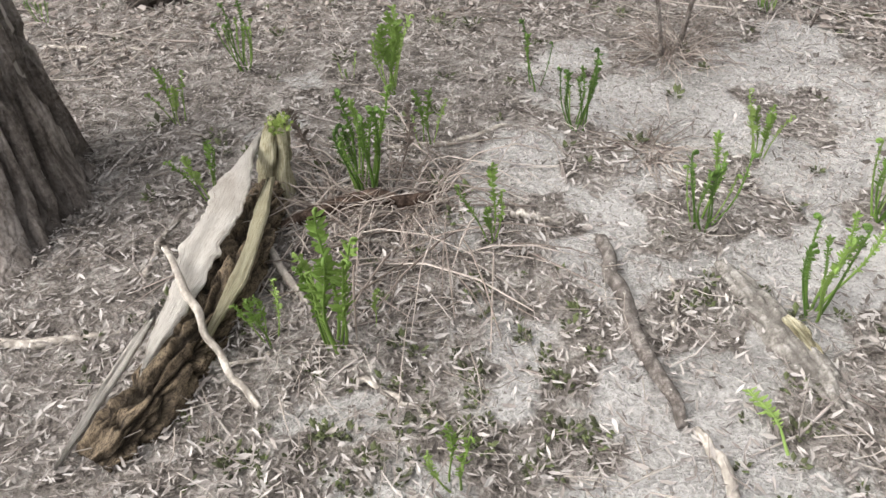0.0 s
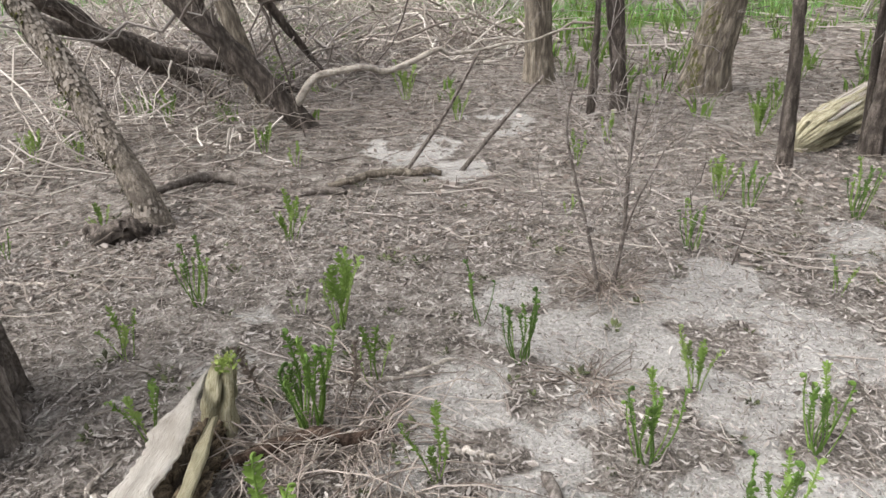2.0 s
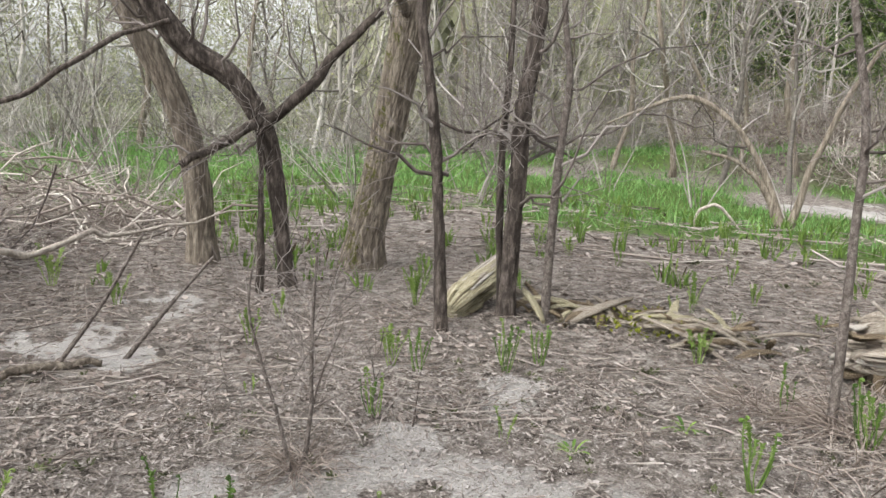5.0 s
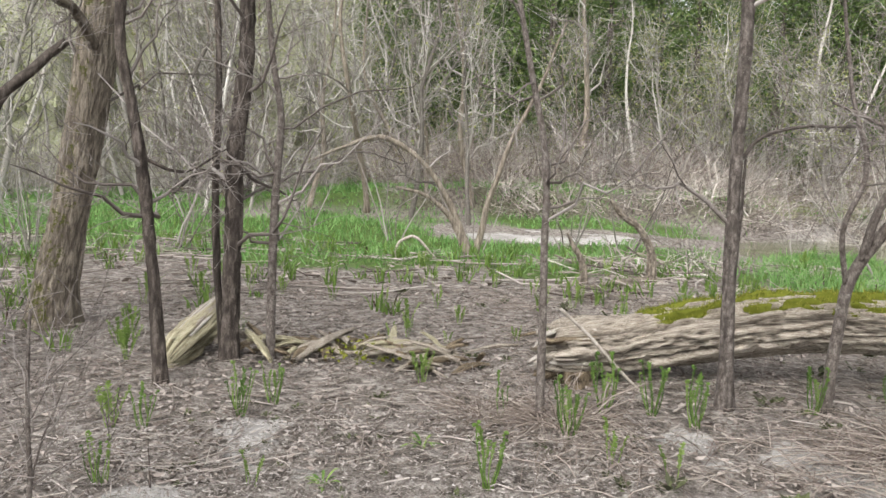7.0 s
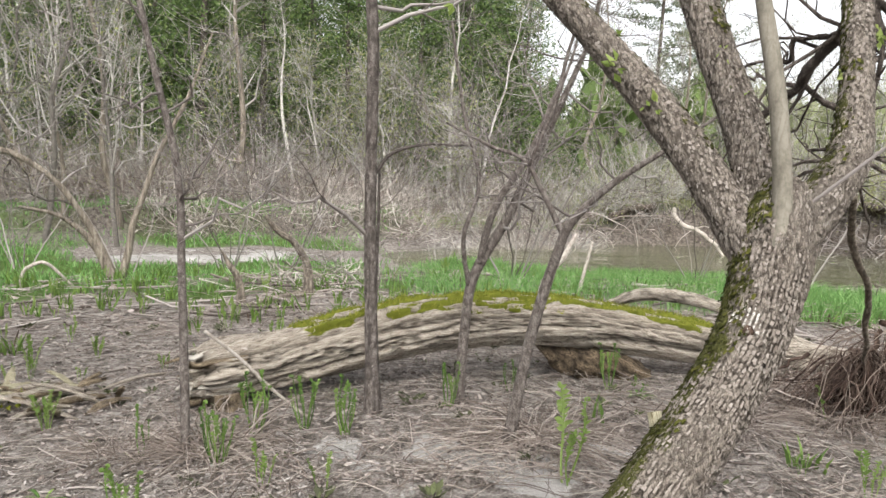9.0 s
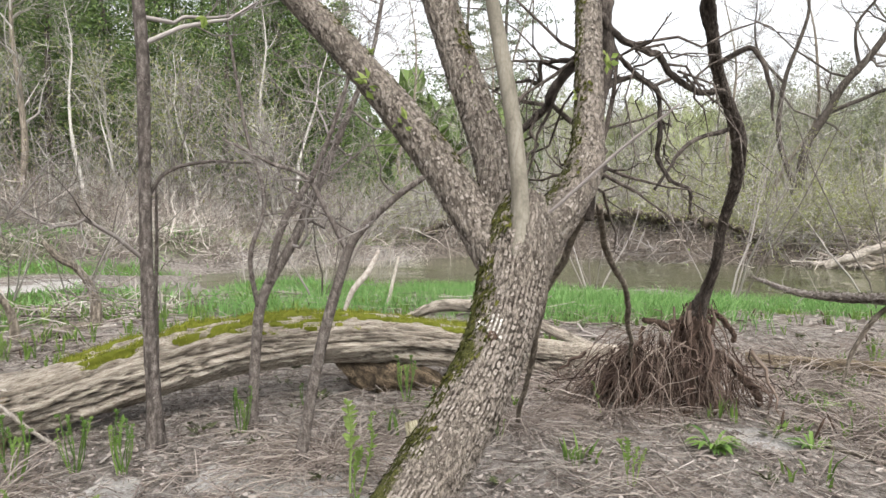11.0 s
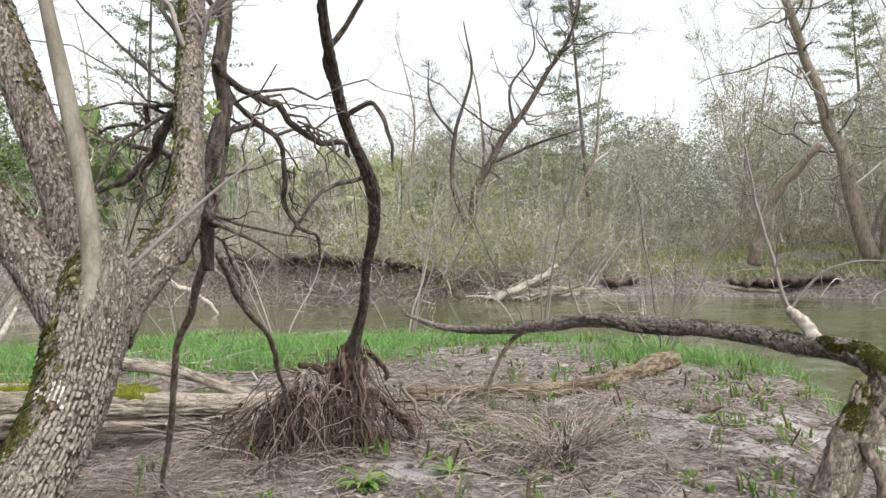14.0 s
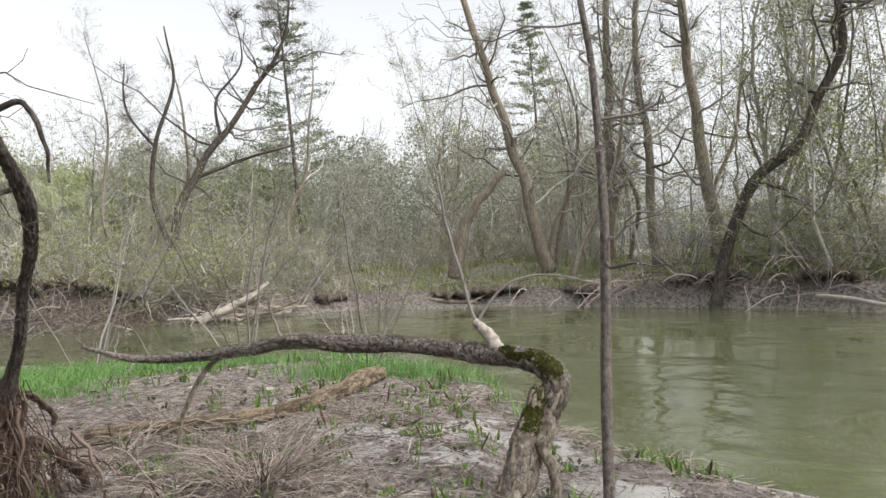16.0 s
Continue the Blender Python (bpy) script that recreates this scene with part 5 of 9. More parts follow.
    part("twig", bole(Geo(), [(2.29, -0.24, 1.4, 0.006), (2.26, -0.36, 1.51, 0.006), (2.21, -0.5, 1.64, 0.005), (2.16, -0.65, 1.76, 0.003)], 20, 6).mesh("twig", M_TWIG, origin=base), ob)
    part("knot_hole", bole(Geo(), [(2.06, -0.09, 1.065, 0.010), (2.03, -0.084, 1.068, 0.014), (2.016, -0.081, 1.069, 0.015)], 10, 16, lump=0.3).mesh("knot_hole", M_ROOT, origin=base), ob, "small dark knot hole")
    part("stub", bole(Geo(), [(1.97, 0.09, 0.62, 0.026), (2.0, 0.135, 0.72, 0.023), (2.03, 0.158, 0.81, 0.02)], 16, 12).mesh("stub", M_WOOD_YELLOW, origin=base), ob, "pale broken stub")
    rand = np.random.default_rng(40)
    g = Geo()
    tips = []
    for rows in stems:
        P, R = smooth_path(rows, 24)
        Q1, R1 = children(P[None], R[None], 7, (0.45, 1.0), (0.5, 1.2), (30, 75), 0.15, 7, 0.25, rand, 0.2)
        R1 = np.minimum(R1, 0.013)
        tubes(g, Q1, R1, 5)
        Q2, R2 = children(Q1, R1, 5, (0.2, 1.0), (0.2, 0.5), (25, 65), 0.1, 5, 0.5, rand, 0.2)
        tubes(g, Q2, R2, 4)
        Q3, R3 = children(Q2, R2, 3, (0.3, 1.0), (0.08, 0.22), (25, 60), 0.05, 4, 0.6, rand)
        tubes(g, Q3, R3, 3)
        tips.append(Q2[::3, -1])
    part("crown", g.mesh("crown", M_TWIG, origin=base), ob, "bare thin grey twigs")["kind"] = "stuff"
    # tufts of young leaves on the bark
    spots = np.array([(2.62, -0.42, 1.72), (2.66, -0.42, 1.86), (2.6, -0.4, 1.66), (2.38, -0.04, 1.78), (2.3, 0.2, 1.72), (2.44, 0.35, 1.98), (2.72, -0.53, 2.0), (2.4, 0.0, 1.9), (2.5, 0.07, 2.1), (2.35, 0.33, 1.85)])
    C = np.repeat(spots, 9, 0) + rand.normal(0, 0.014, (len(spots) * 9, 3))
    C = np.concatenate([C, np.repeat(np.concatenate(tips), 3, 0)])
    part("foliage", leaf_cards(Geo(), C, (0.02, 0.05), rand).mesh("foliage", M_BUD, False, origin=base), ob, "tufts of fresh young leaves")


def build_root_tree():
    """A dead crooked stem with its torn root mass on the ground."""
    base = np.array([5.25, -1.62, float(height(np.array(5.25), np.array(-1.62)))])
    ob = thing("uprooted_tree", base, "dead crooked stem standing in a torn brown root mass", "tree")
    stem = [(5.3, -1.6, 0.25, 0.128), (5.22, -1.61, 0.62, 0.085), (5.08, -1.64, 0.85, 0.043), (4.84, -1.65, 1.15, 0.030), (4.53, -1.63, 1.54, 0.032), (4.27, -1.56, 1.84, 0.040), (3.96, -1.35, 2.16, 0.033), (3.74, -1.24, 2.35, 0.032), (3.48, -1.13, 2.54, 0.026), (3.0, -1.0, 3.1, 0.014)]
    part("stem", bole(Geo(), stem, 220, 44, 0.012, 60, 0.3, lump=0.25, seed=5, wobble=0.03).mesh("stem", M_BARK_DARK, origin=base), ob)
    for rows in ([(3.78, -1.26, 2.32, 0.017), (3.67, -1.16, 2.47, 0.017), (3.56, -1.26, 2.62, 0.015), (3.42, -1.37, 2.85, 0.012)], [(3.9, -1.3, 2.2, 0.016), (3.71, -1.43, 2.25, 0.014), (3.69, -1.51, 2.1, 0.011), (3.68, -1.53, 1.89, 0.006)],
                 [(4.2, -1.5, 1.9, 0.014), (4.0, -1.2, 1.8, 0.012), (3.9, -1.0, 1.55, 0.008)]):
        part("limb", bole(Geo(), rows, 30, 10, 0.003, 50, 0.3, wobble=0.02).mesh("limb", M_BARK_DARK, origin=base), ob)
    rand = np.random.default_rng(12)
    # hanging roots: a skirt below the stem, one below the left shoulder, and a bridge between them
    g = Geo()
    for N, top, wide_top, z0, fan, mean in ((150, -1.62, 0.06, (0.35, 0.80), 0.055, 0.0), (190, -1.14, 0.10, (0.2, 0.47), 0.11, 0.08), (80, -1.38, 0.10, (0.3, 0.56), 0.07, 0.0), (60, -1.85, 0.1, (0.15, 0.45), 0.10, -0.06)):
        start = np.stack([5.2 + rand.normal(0, 0.07, N), top + rand.normal(0, wide_top, N), rand.uniform(*z0, N)], -1)
        end = start + np.stack([rand.uniform(-0.2, 0.08, N), rand.normal(mean, fan, N) + 0.5 * (start[:, 1] - top), 0 * start[:, 0]], -1)
        end[:, 2] = height(end[:, 0], end[:, 1]) + np.maximum(rand.normal(0.06, 0.12, N), -0.03)
        s = np.linspace(0, 1, 8)[None, :, None]
        P = start[:, None] * (1 - s) + end[:, None] * s
        P[..., :2] += (end - start)[:, None, :2] * (np.sin(np.pi * s) * rand.uniform(-0.25, 0.35, (N, 1, 1)))
        P += np.cumsum(rand.normal(0, (0.018, 0.024, 0.014), (N, 8, 3)), axis=1)
        tubes(g, P, rand.uniform(0.002, 0.007, (N, 1)) * (1 + 2.0 * (rand.uniform(0, 1, (N, 1)) < 0.14)) * np.linspace(1, 0.45, 8)[None], 4)
        Q, R = children(P, np.full(P.shape[:2], 0.0038), 3, (0.1, 0.9), (0.05, 0.24), (20, 110), -0.25, 5, 0.5, rand, 0.4)
        Q[..., 2] = np.maximum(Q[..., 2], height(Q[..., 0], Q[..., 1]) + 0.005)
        tubes(g, Q, R, 3)
    part("root_tangle", g.mesh("root_tangle", M_ROOT_RED, origin=base), ob, "tangle of brown hanging roots")["kind"] = "stuff"
    bulk = bole(Geo(), [(5.36, -1.56, -0.05, 0.22), (5.33, -1.57, 0.15, 0.18), (5.28, -1.6, 0.35, 0.13), (5.22, -1.62, 0.66, 0.08)], 50, 60, 0.07, 14, 0.12, lump=0.3, seed=8)
    left = bole(Geo(), [(5.3, -1.12, -0.05, 0.2), (5.28, -1.14, 0.18, 0.15), (5.24, -1.17, 0.42, 0.05)], 40, 50, 0.06, 14, 0.12, lump=0.3, seed=12)
    part("root_plate", left.mesh("root_plate", M_ROOT, origin=base), ob, "dark earthy root plate")
    part("root_plate", bulk.mesh("root_plate", M_ROOT, origin=base), ob, "dark earthy root plate")
    # strong roots that run down and out
    for rows in ([(5.17, -1.6, 0.76, 0.03), (5.11, -1.58, 0.5, 0.034), (5.05, -1.56, 0.25, 0.03), (5.0, -1.53, -0.03, 0.024)], [(5.18, -1.66, 0.74, 0.026), (5.12, -1.69, 0.5, 0.024), (5.07, -1.7, 0.25, 0.022), (5.03, -1.74, -0.03, 0.016)], [(5.24, -1.68, 0.42, 0.03), (5.26, -1.83, 0.36, 0.034), (5.22, -1.98, 0.22, 0.032), (5.2, -2.12, 0.02, 0.024)],
                 [(5.26, -1.7, 0.72, 0.02), (5.3, -1.86, 0.62, 0.022), (5.32, -1.96, 0.46, 0.018)], [(5.22, -1.58, 0.6, 0.03), (5.18, -1.4, 0.61, 0.028), (5.14, -1.26, 0.64, 0.02)], [(5.16, -1.25, 0.62, 0.016), (5.12, -1.2, 0.5, 0.018), (5.06, -1.12, 0.28, 0.016), (4.98, -1.0, 0.0, 0.012)], [(5.2, -1.13, 0.44, 0.024), (5.12, -1.13, 0.2, 0.03), (5.06, -1.12, -0.03, 0.024)], [(5.22, -1.52, 0.56, 0.02), (5.16, -1.46, 0.3, 0.022), (5.1, -1.44, -0.02, 0.018)]):
        part("root", bole(Geo(), rows, 40, 14, 0.006, 45, 0.3, lump=0.25, wobble=0.05, seed=rows[1][0]).mesh("root", M_ROOT, origin=base), ob)
    # dry stalks caught in the roots
    N = 80
    a = rand.uniform(0, 2 * np.pi, N)
    d = rand.uniform(0.1, 1.0, N)
    b = np.stack([5.15 + 0.4 * d * np.cos(a), -1.42 + 0.8 * d * np.sin(a), rand.uniform(0.2, 0.75, N) * (1.05 - d)], -1)
    v = np.stack([0.25 * np.cos(a) + rand.normal(0, 0.25, N), 0.6 * np.sin(a) + rand.normal(0, 0.3, N), rand.normal(-0.7, 0.6, N)], -1) * rand.uniform(0.15, 0.5, (N, 1))
    v[:, :2] += rand.normal(0, 0.12, (N, 2))
    u = np.linspace(-0.5, 0.5, 7)[None, :, None]
    P = b[:, None] + u * v[:, None] + np.cumsum(rand.normal(0, 0.022, (N, 7, 3)), axis=1)
    P[..., 2] -= (u**2)[..., 0] * rand.uniform(0.1, 0.9, (N, 1))
    P[..., 2] = np.maximum(P[..., 2], height(P[..., 0], P[..., 1]) + 0.01)
    part("caught_straw", tubes(Geo(), P, rand.uniform(0.0018, 0.005, (N, 1)) * np.linspace(1, 0.5, 7)[None], 3).mesh("caught_straw", M_ROOT_STRAW, origin=base), ob, "dry stalks caught in roots")["kind"] = "stuff"
    K = 70
    b = np.stack([5.1 + rand.normal(0, 0.12, K), rand.choice([-1.55, -1.3, -1.05], K) + rand.normal(0, 0.09, K), rand.uniform(0.3, 0.62, K)], -1)
    v = np.stack([rand.uniform(-0.45, 0.1, K), rand.normal(0.12, 0.28, K), rand.uniform(-0.1, 0.25, K)], -1)
    t = np.linspace(0, 1, 7)[None, :, None]
    D = b[:, None] + t * v[:, None] - (t**2) * np.array([0, 0, 1.0]) * rand.uniform(0.3, 0.8, (K, 1, 1)) + np.cumsum(rand.normal(0, 0.012, (K, 7, 3)), 1)
    D[..., 2] = np.maximum(D[..., 2], height(D[..., 0], D[..., 1]) + 0.008)
    part("draped_straw", tubes(Geo(), D, rand.uniform(0.002, 0.0055, (K, 1)) * np.linspace(1, 0.5, 7)[None], 3).mesh("draped_straw", M_ROOT_STRAW, origin=base), ob, "pale dead stalks draped over roots")["kind"] = "stuff"


build_elm()
build_root_tree()


def stick(name, label, rows, material, sides=12, n=40, furrow=0.0, freq=60.0, stretch=0.3, lump=0.1, seed=1, category="stick", wobble=0.0, moss_to=None, sink=0.0, group=""):
    """A stick, branch or log lying or leaning: one mesh with closed ends."""
    rows = [(x, y, z - sink, r) for x, y, z, r in rows]
    mid = rows[0][:3]
    g = bole(Geo(), rows, n, sides, furrow, freq, stretch, lump, wobble, True, moss_to, seed)
    return solid(name, g.mesh(name, material, origin=mid), mid, label, category, group)


def lies(rows, k=0.75):
    """Rows of x, y, radius laid on the ground."""
    return [(x, y, float(height(np.array(x), np.array(y))) + k * r, r) for x, y, r in rows]


stick("hanging_branch", "dead dark branch leaning from elm to ground", [(4.69, -0.31, -0.03, 0.014), (4.21, -0.38, 0.57, 0.018), (3.83, -0.4, 0.95, 0.017), (3.51, -0.47, 1.21, 0.019), (3.16, -0.555, 1.47, 0.022)], M_BARK_GREY, 16, 90, 0.007, 70, category="branch", wobble=0.02)
stick("leaning_branch", "dead dark branch leaning on the root mass", [(5.3, -1.2, 0.22, 0.014), (4.87, -1.09, 0.53, 0.017), (4.27, -0.93, 0.94, 0.017), (3.53, -0.66, 1.29, 0.016), (3.17, -0.57, 1.46, 0.016)], M_BARK_GREY, 16, 90, 0.007, 70, category="branch", wobble=0.02, seed=3)


# ---------------------------------------------------------------- the arched tree on the bank
def build_arch_tree():
    base = np.array([3.13, -3.98, float(height(np.array(3.13), np.array(-3.98)))])
    ob = thing("arched_tree", base, "arched grey tree bent low over the bank", "tree")
    rows = [(3.18, -3.93, -0.22, 0.135), (3.1, -4.02, 0.05, 0.11), (3.02, -4.1, 0.29, 0.098), (2.93, -4.18, 0.54, 0.086), (2.91, -4.2, 0.68, 0.08), (2.98, -4.16, 0.77, 0.072), (3.18, -4.1, 0.81, 0.064), (3.4, -4.08, 0.8, 0.062), (3.67, -4.02, 0.83, 0.058), (4.1, -3.87, 0.86, 0.053),
            (4.53, -3.68, 0.87, 0.053), (4.94, -3.44, 0.86, 0.05), (5.34, -3.18, 0.8, 0.036), (5.72, -2.88, 0.76, 0.028), (5.96, -2.68, 0.76, 0.022), (6.29, -2.38, 0.87, 0.01)]
    foot, arm = rows[:5], [(2.95, -4.17, 0.46, 0.07)] + rows[4:]
    part("trunk", bole(Geo(), foot, 130, 56, 0.018, 30, 0.3, lump=0.16, moss_to=(-0.2, 0.5, 0.4), seed=6, wobble=0.02).mesh("trunk", M_BARK_ARCH, origin=base), ob, "pale bare scaly foot of trunk")
    rand_b = np.random.default_rng(48)
    limb = part("bent_stem", bole(Geo(), arm, 300, 44, 0.016, 40, 0.3, lump=0.24, moss_to=(0.05, 0.2, 0.35), seed=7, wobble=0.05).mesh("bent_stem", M_BARK_ARM, origin=base), ob, "rough grey-brown stem with moss")
    part("bark_flaking", bark_plates(arm, 9000, (0.008, 0.024), rand_b, tilt=0.2, proud=1.02).mesh("bark_flaking", M_BARK_SHAG, False, origin=base), limb, "flaking scales of grey-brown bark")["kind"] = "stuff"
    part("bark_moss", bark_plates(arm, 9000, (0.006, 0.016), rand_b, (-0.4, 0.7, 0.55), 0.3, 0.94, 2.0, 1.07, (0.05, 0.15)).mesh("bark_moss", M_BARK_MOSS, False, origin=base), limb, "olive moss patches")["kind"] = "stuff"
    part("bark_moss", bark_plates(arm, 5000, (0.006, 0.018), rand_b, (0.1, 0.3, 0.9), 0.3, 1.12, 5.0, 1.05, (0.16, 0.8)).mesh("bark_moss", M_BARK_MOSS, False, origin=base), limb, "dark moss along the top")["kind"] = "stuff"
    snag = [(3.11, -3.97, -0.05, 0.095), (3.04, -4.02, 0.3, 0.074), (2.985, -4.07, 0.5, 0.058), (2.97, -4.09, 0.6, 0.05), (2.965, -4.1, 0.64, 0.03)]
    broken = part("broken_stem", bole(Geo(), snag, 90, 40, 0.016, 34, 0.25, lump=0.22, seed=16, wobble=0.02).mesh("broken_stem", M_BARK_ARCH, origin=base), ob, "pale broken-off stem with mossy top")
    part("bark_moss", bark_plates(snag, 4200, (0.006, 0.016), rand_b, (-0.5, 0.6, 0.3), 0.3, 0.72, 4.0, 1.05, (0.62, 0.98)).mesh("bark_moss", M_BARK_MOSS, False, origin=base), broken, "olive moss patches")["kind"] = "stuff"
    part("bark_flaking", bark_plates(snag, 2600, (0.008, 0.022), rand_b, tilt=0.16).mesh("bark_flaking", M_BARK_FLAKE, False, origin=base), broken, "flaking scales of pale bark")["kind"] = "stuff"
    for r2, m, lab in (([(3.3, -4.1, 0.84, 0.045), (3.41, -4.1, 0.96, 0.04), (3.5, -4.08, 1.03, 0.028)], M_STICK, "bleached broken stub"), ([(5.34, -3.18, 0.79, 0.022), (5.56, -3.1, 0.65, 0.02), (5.66, -2.95, 0.3, 0.016), (5.7, -2.9, 0.0, 0.012)], M_BARK_GREY, ""),
                       ([(3.49, -4.09, 1.0, 0.011), (3.55, -4.02, 1.33, 0.013), (3.61, -3.96, 1.68, 0.01), (3.66, -3.91, 2.1, 0.006)], M_TWIG, ""), ([(3.49, -4.09, 1.02, 0.01), (3.32, -4.24, 1.28, 0.008), (3.15, -4.39, 1.33, 0.007), (2.86, -4.62, 1.26, 0.004)], M_TWIG, ""),
                       ([(2.95, -4.06, 0.3, 0.035), (2.86, -4.08, 0.12, 0.035), (2.84, -4.06, -0.15, 0.03)], M_BARK_GREY, ""),
                       ([(4.5, -3.7, 0.9, 0.012), (4.55, -3.72, 1.0, 0.012), (4.52, -3.7, 1.08, 0.006)], M_STICK, "bleached broken stub"), ([(4.95, -3.44, 0.9, 0.01), (5.0, -3.4, 1.05, 0.008), (4.9, -3.3, 1.25, 0.005)], M_TWIG, "")):
        part("branch", bole(Geo(), r2, 30, 12, 0.003, 50, 0.3, wobble=0.015).mesh("branch", m, origin=base), ob, lab)
    rand = np.random.default_rng(15)
    P, R = smooth_path(rows[8:], 24)
    Q1, R1 = children(P[None], R[None] * 0 + 0.006, 16, (0.1, 1.0), (0.15, 0.5), (35, 80), 0.2, 6, 0.8, rand, 0.2)
    P2, _ = smooth_path([(3.49, -4.09, 1.02, 0.01), (3.55, -4.02, 1.33, 0.013), (3.66, -3.91, 2.1, 0.006)], 10)
    Q1b, R1b = children(P2[None], np.full((1, 10), 0.006), 8, (0.2, 1.0), (0.3, 0.7), (25, 60), 0.1, 6, 0.8, rand, 0.2)
    Q1, R1 = np.concatenate([Q1, Q1b]), np.concatenate([R1, R1b])
    g = tubes(Geo(), Q1, R1, 4)
    tubes(g, *children(Q1, R1, 3, (0.3, 1.0), (0.1, 0.3), (25, 60), 0.05, 4, 0.6, rand), 3)
    part("crown", g.mesh("crown", M_TWIG, origin=base), ob, "bare thin grey twigs")["kind"] = "stuff"


build_arch_tree()


# ---------------------------------------------------------------- logs
def plank(rows, width, thick, seed, ragged=0.7, n=120, m=26):
    """A riven piece of wood: flat, with a ragged grain and torn ends."""
    P, _ = smooth_path([(*r[:3], 0.01) for r in rows], n)
    u = np.linspace(0, 1, n)
    Wd = np.interp(u, np.linspace(0, 1, len(width)), width)
    length = np.linalg.norm(np.diff(P, axis=0), axis=1).sum()
    t = np.gradient(P, axis=0)
    t /= np.linalg.norm(t, axis=1, keepdims=True)
    side = np.cross(t, (0.12, -0.25, 1.0))
    side /= np.linalg.norm(side, axis=1, keepdims=True)
    nor = np.cross(side, t)
    a = np.linspace(0, 2 * np.pi, m, endpoint=False)
    s = (u * length)[:, None]
    cx, cy = np.sign(np.cos(a)) * np.abs(np.cos(a)) ** 0.6, np.sign(np.sin(a)) * np.abs(np.sin(a)) ** 0.6
    grain = fbm(np.stack([cx * 5 + 0 * s, cy * 2 + seed + 0 * s, s * 2.2 + 0 * a], -1), 4) - 0.5
    spike = vnoise(np.stack([np.sign(cx) * 3 + 0 * s, 0 * s + 0 * a + seed + 5, s * 31 + 0 * a], -1)) ** 3 + 0.4 * vnoise(np.stack([np.sign(cx) * 5 + 0 * s, 0 * s + 0 * a + seed, s * 83 + 0 * a], -1)) ** 2
    edge = 1 + ragged * (0.35 * (fbm(np.stack([np.sign(cx) * 3 + 0 * s, 0 * s + 0 * a + seed, s * 9 + 0 * a], -1), 3) - 0.5) + 0.22 * (spike - 0.3))
    V = P[:, None] + side[:, None] * (cx * edge * Wd[:, None])[..., None] + nor[:, None] * (cy * thick * (1 + 0 * s) + grain * thick * 1.5 + thick * 0.9 * (vnoise(np.stack([cx * 16 + 0 * s, cy + seed + 0 * s, s * 3 + 0 * a], -1)) - 0.5))[..., None]
    # torn ends: strips of the grain run out to different lengths
    for e, sgn in ((slice(0, 5), -1), (slice(n - 5, n), 1)):
        torn = vnoise(np.stack([cx * 9, 0 * cx + seed, 0 * cx], -1)) - 0.3
        V[e] += (t[e][:, None] * (torn * 0.05 * sgn)[None, :, None]) * (np.linspace(1, 0, 5) if sgn < 0 else np.linspace(0, 1, 5))[:, None, None]
    g = Geo().add(V, [grid_faces(1, n, m)], along=s * 8 + 0 * a, round=cx * 0.9 + 0 * s + seed, crack=np.clip(-0.12 - grain, 0, 0.3) * 4)
    for e in (0, n - 1):
        ring = np.arange(m) + e * m
        g.f.append((ring if e == 0 else ring[::-1]).tolist())
    return g


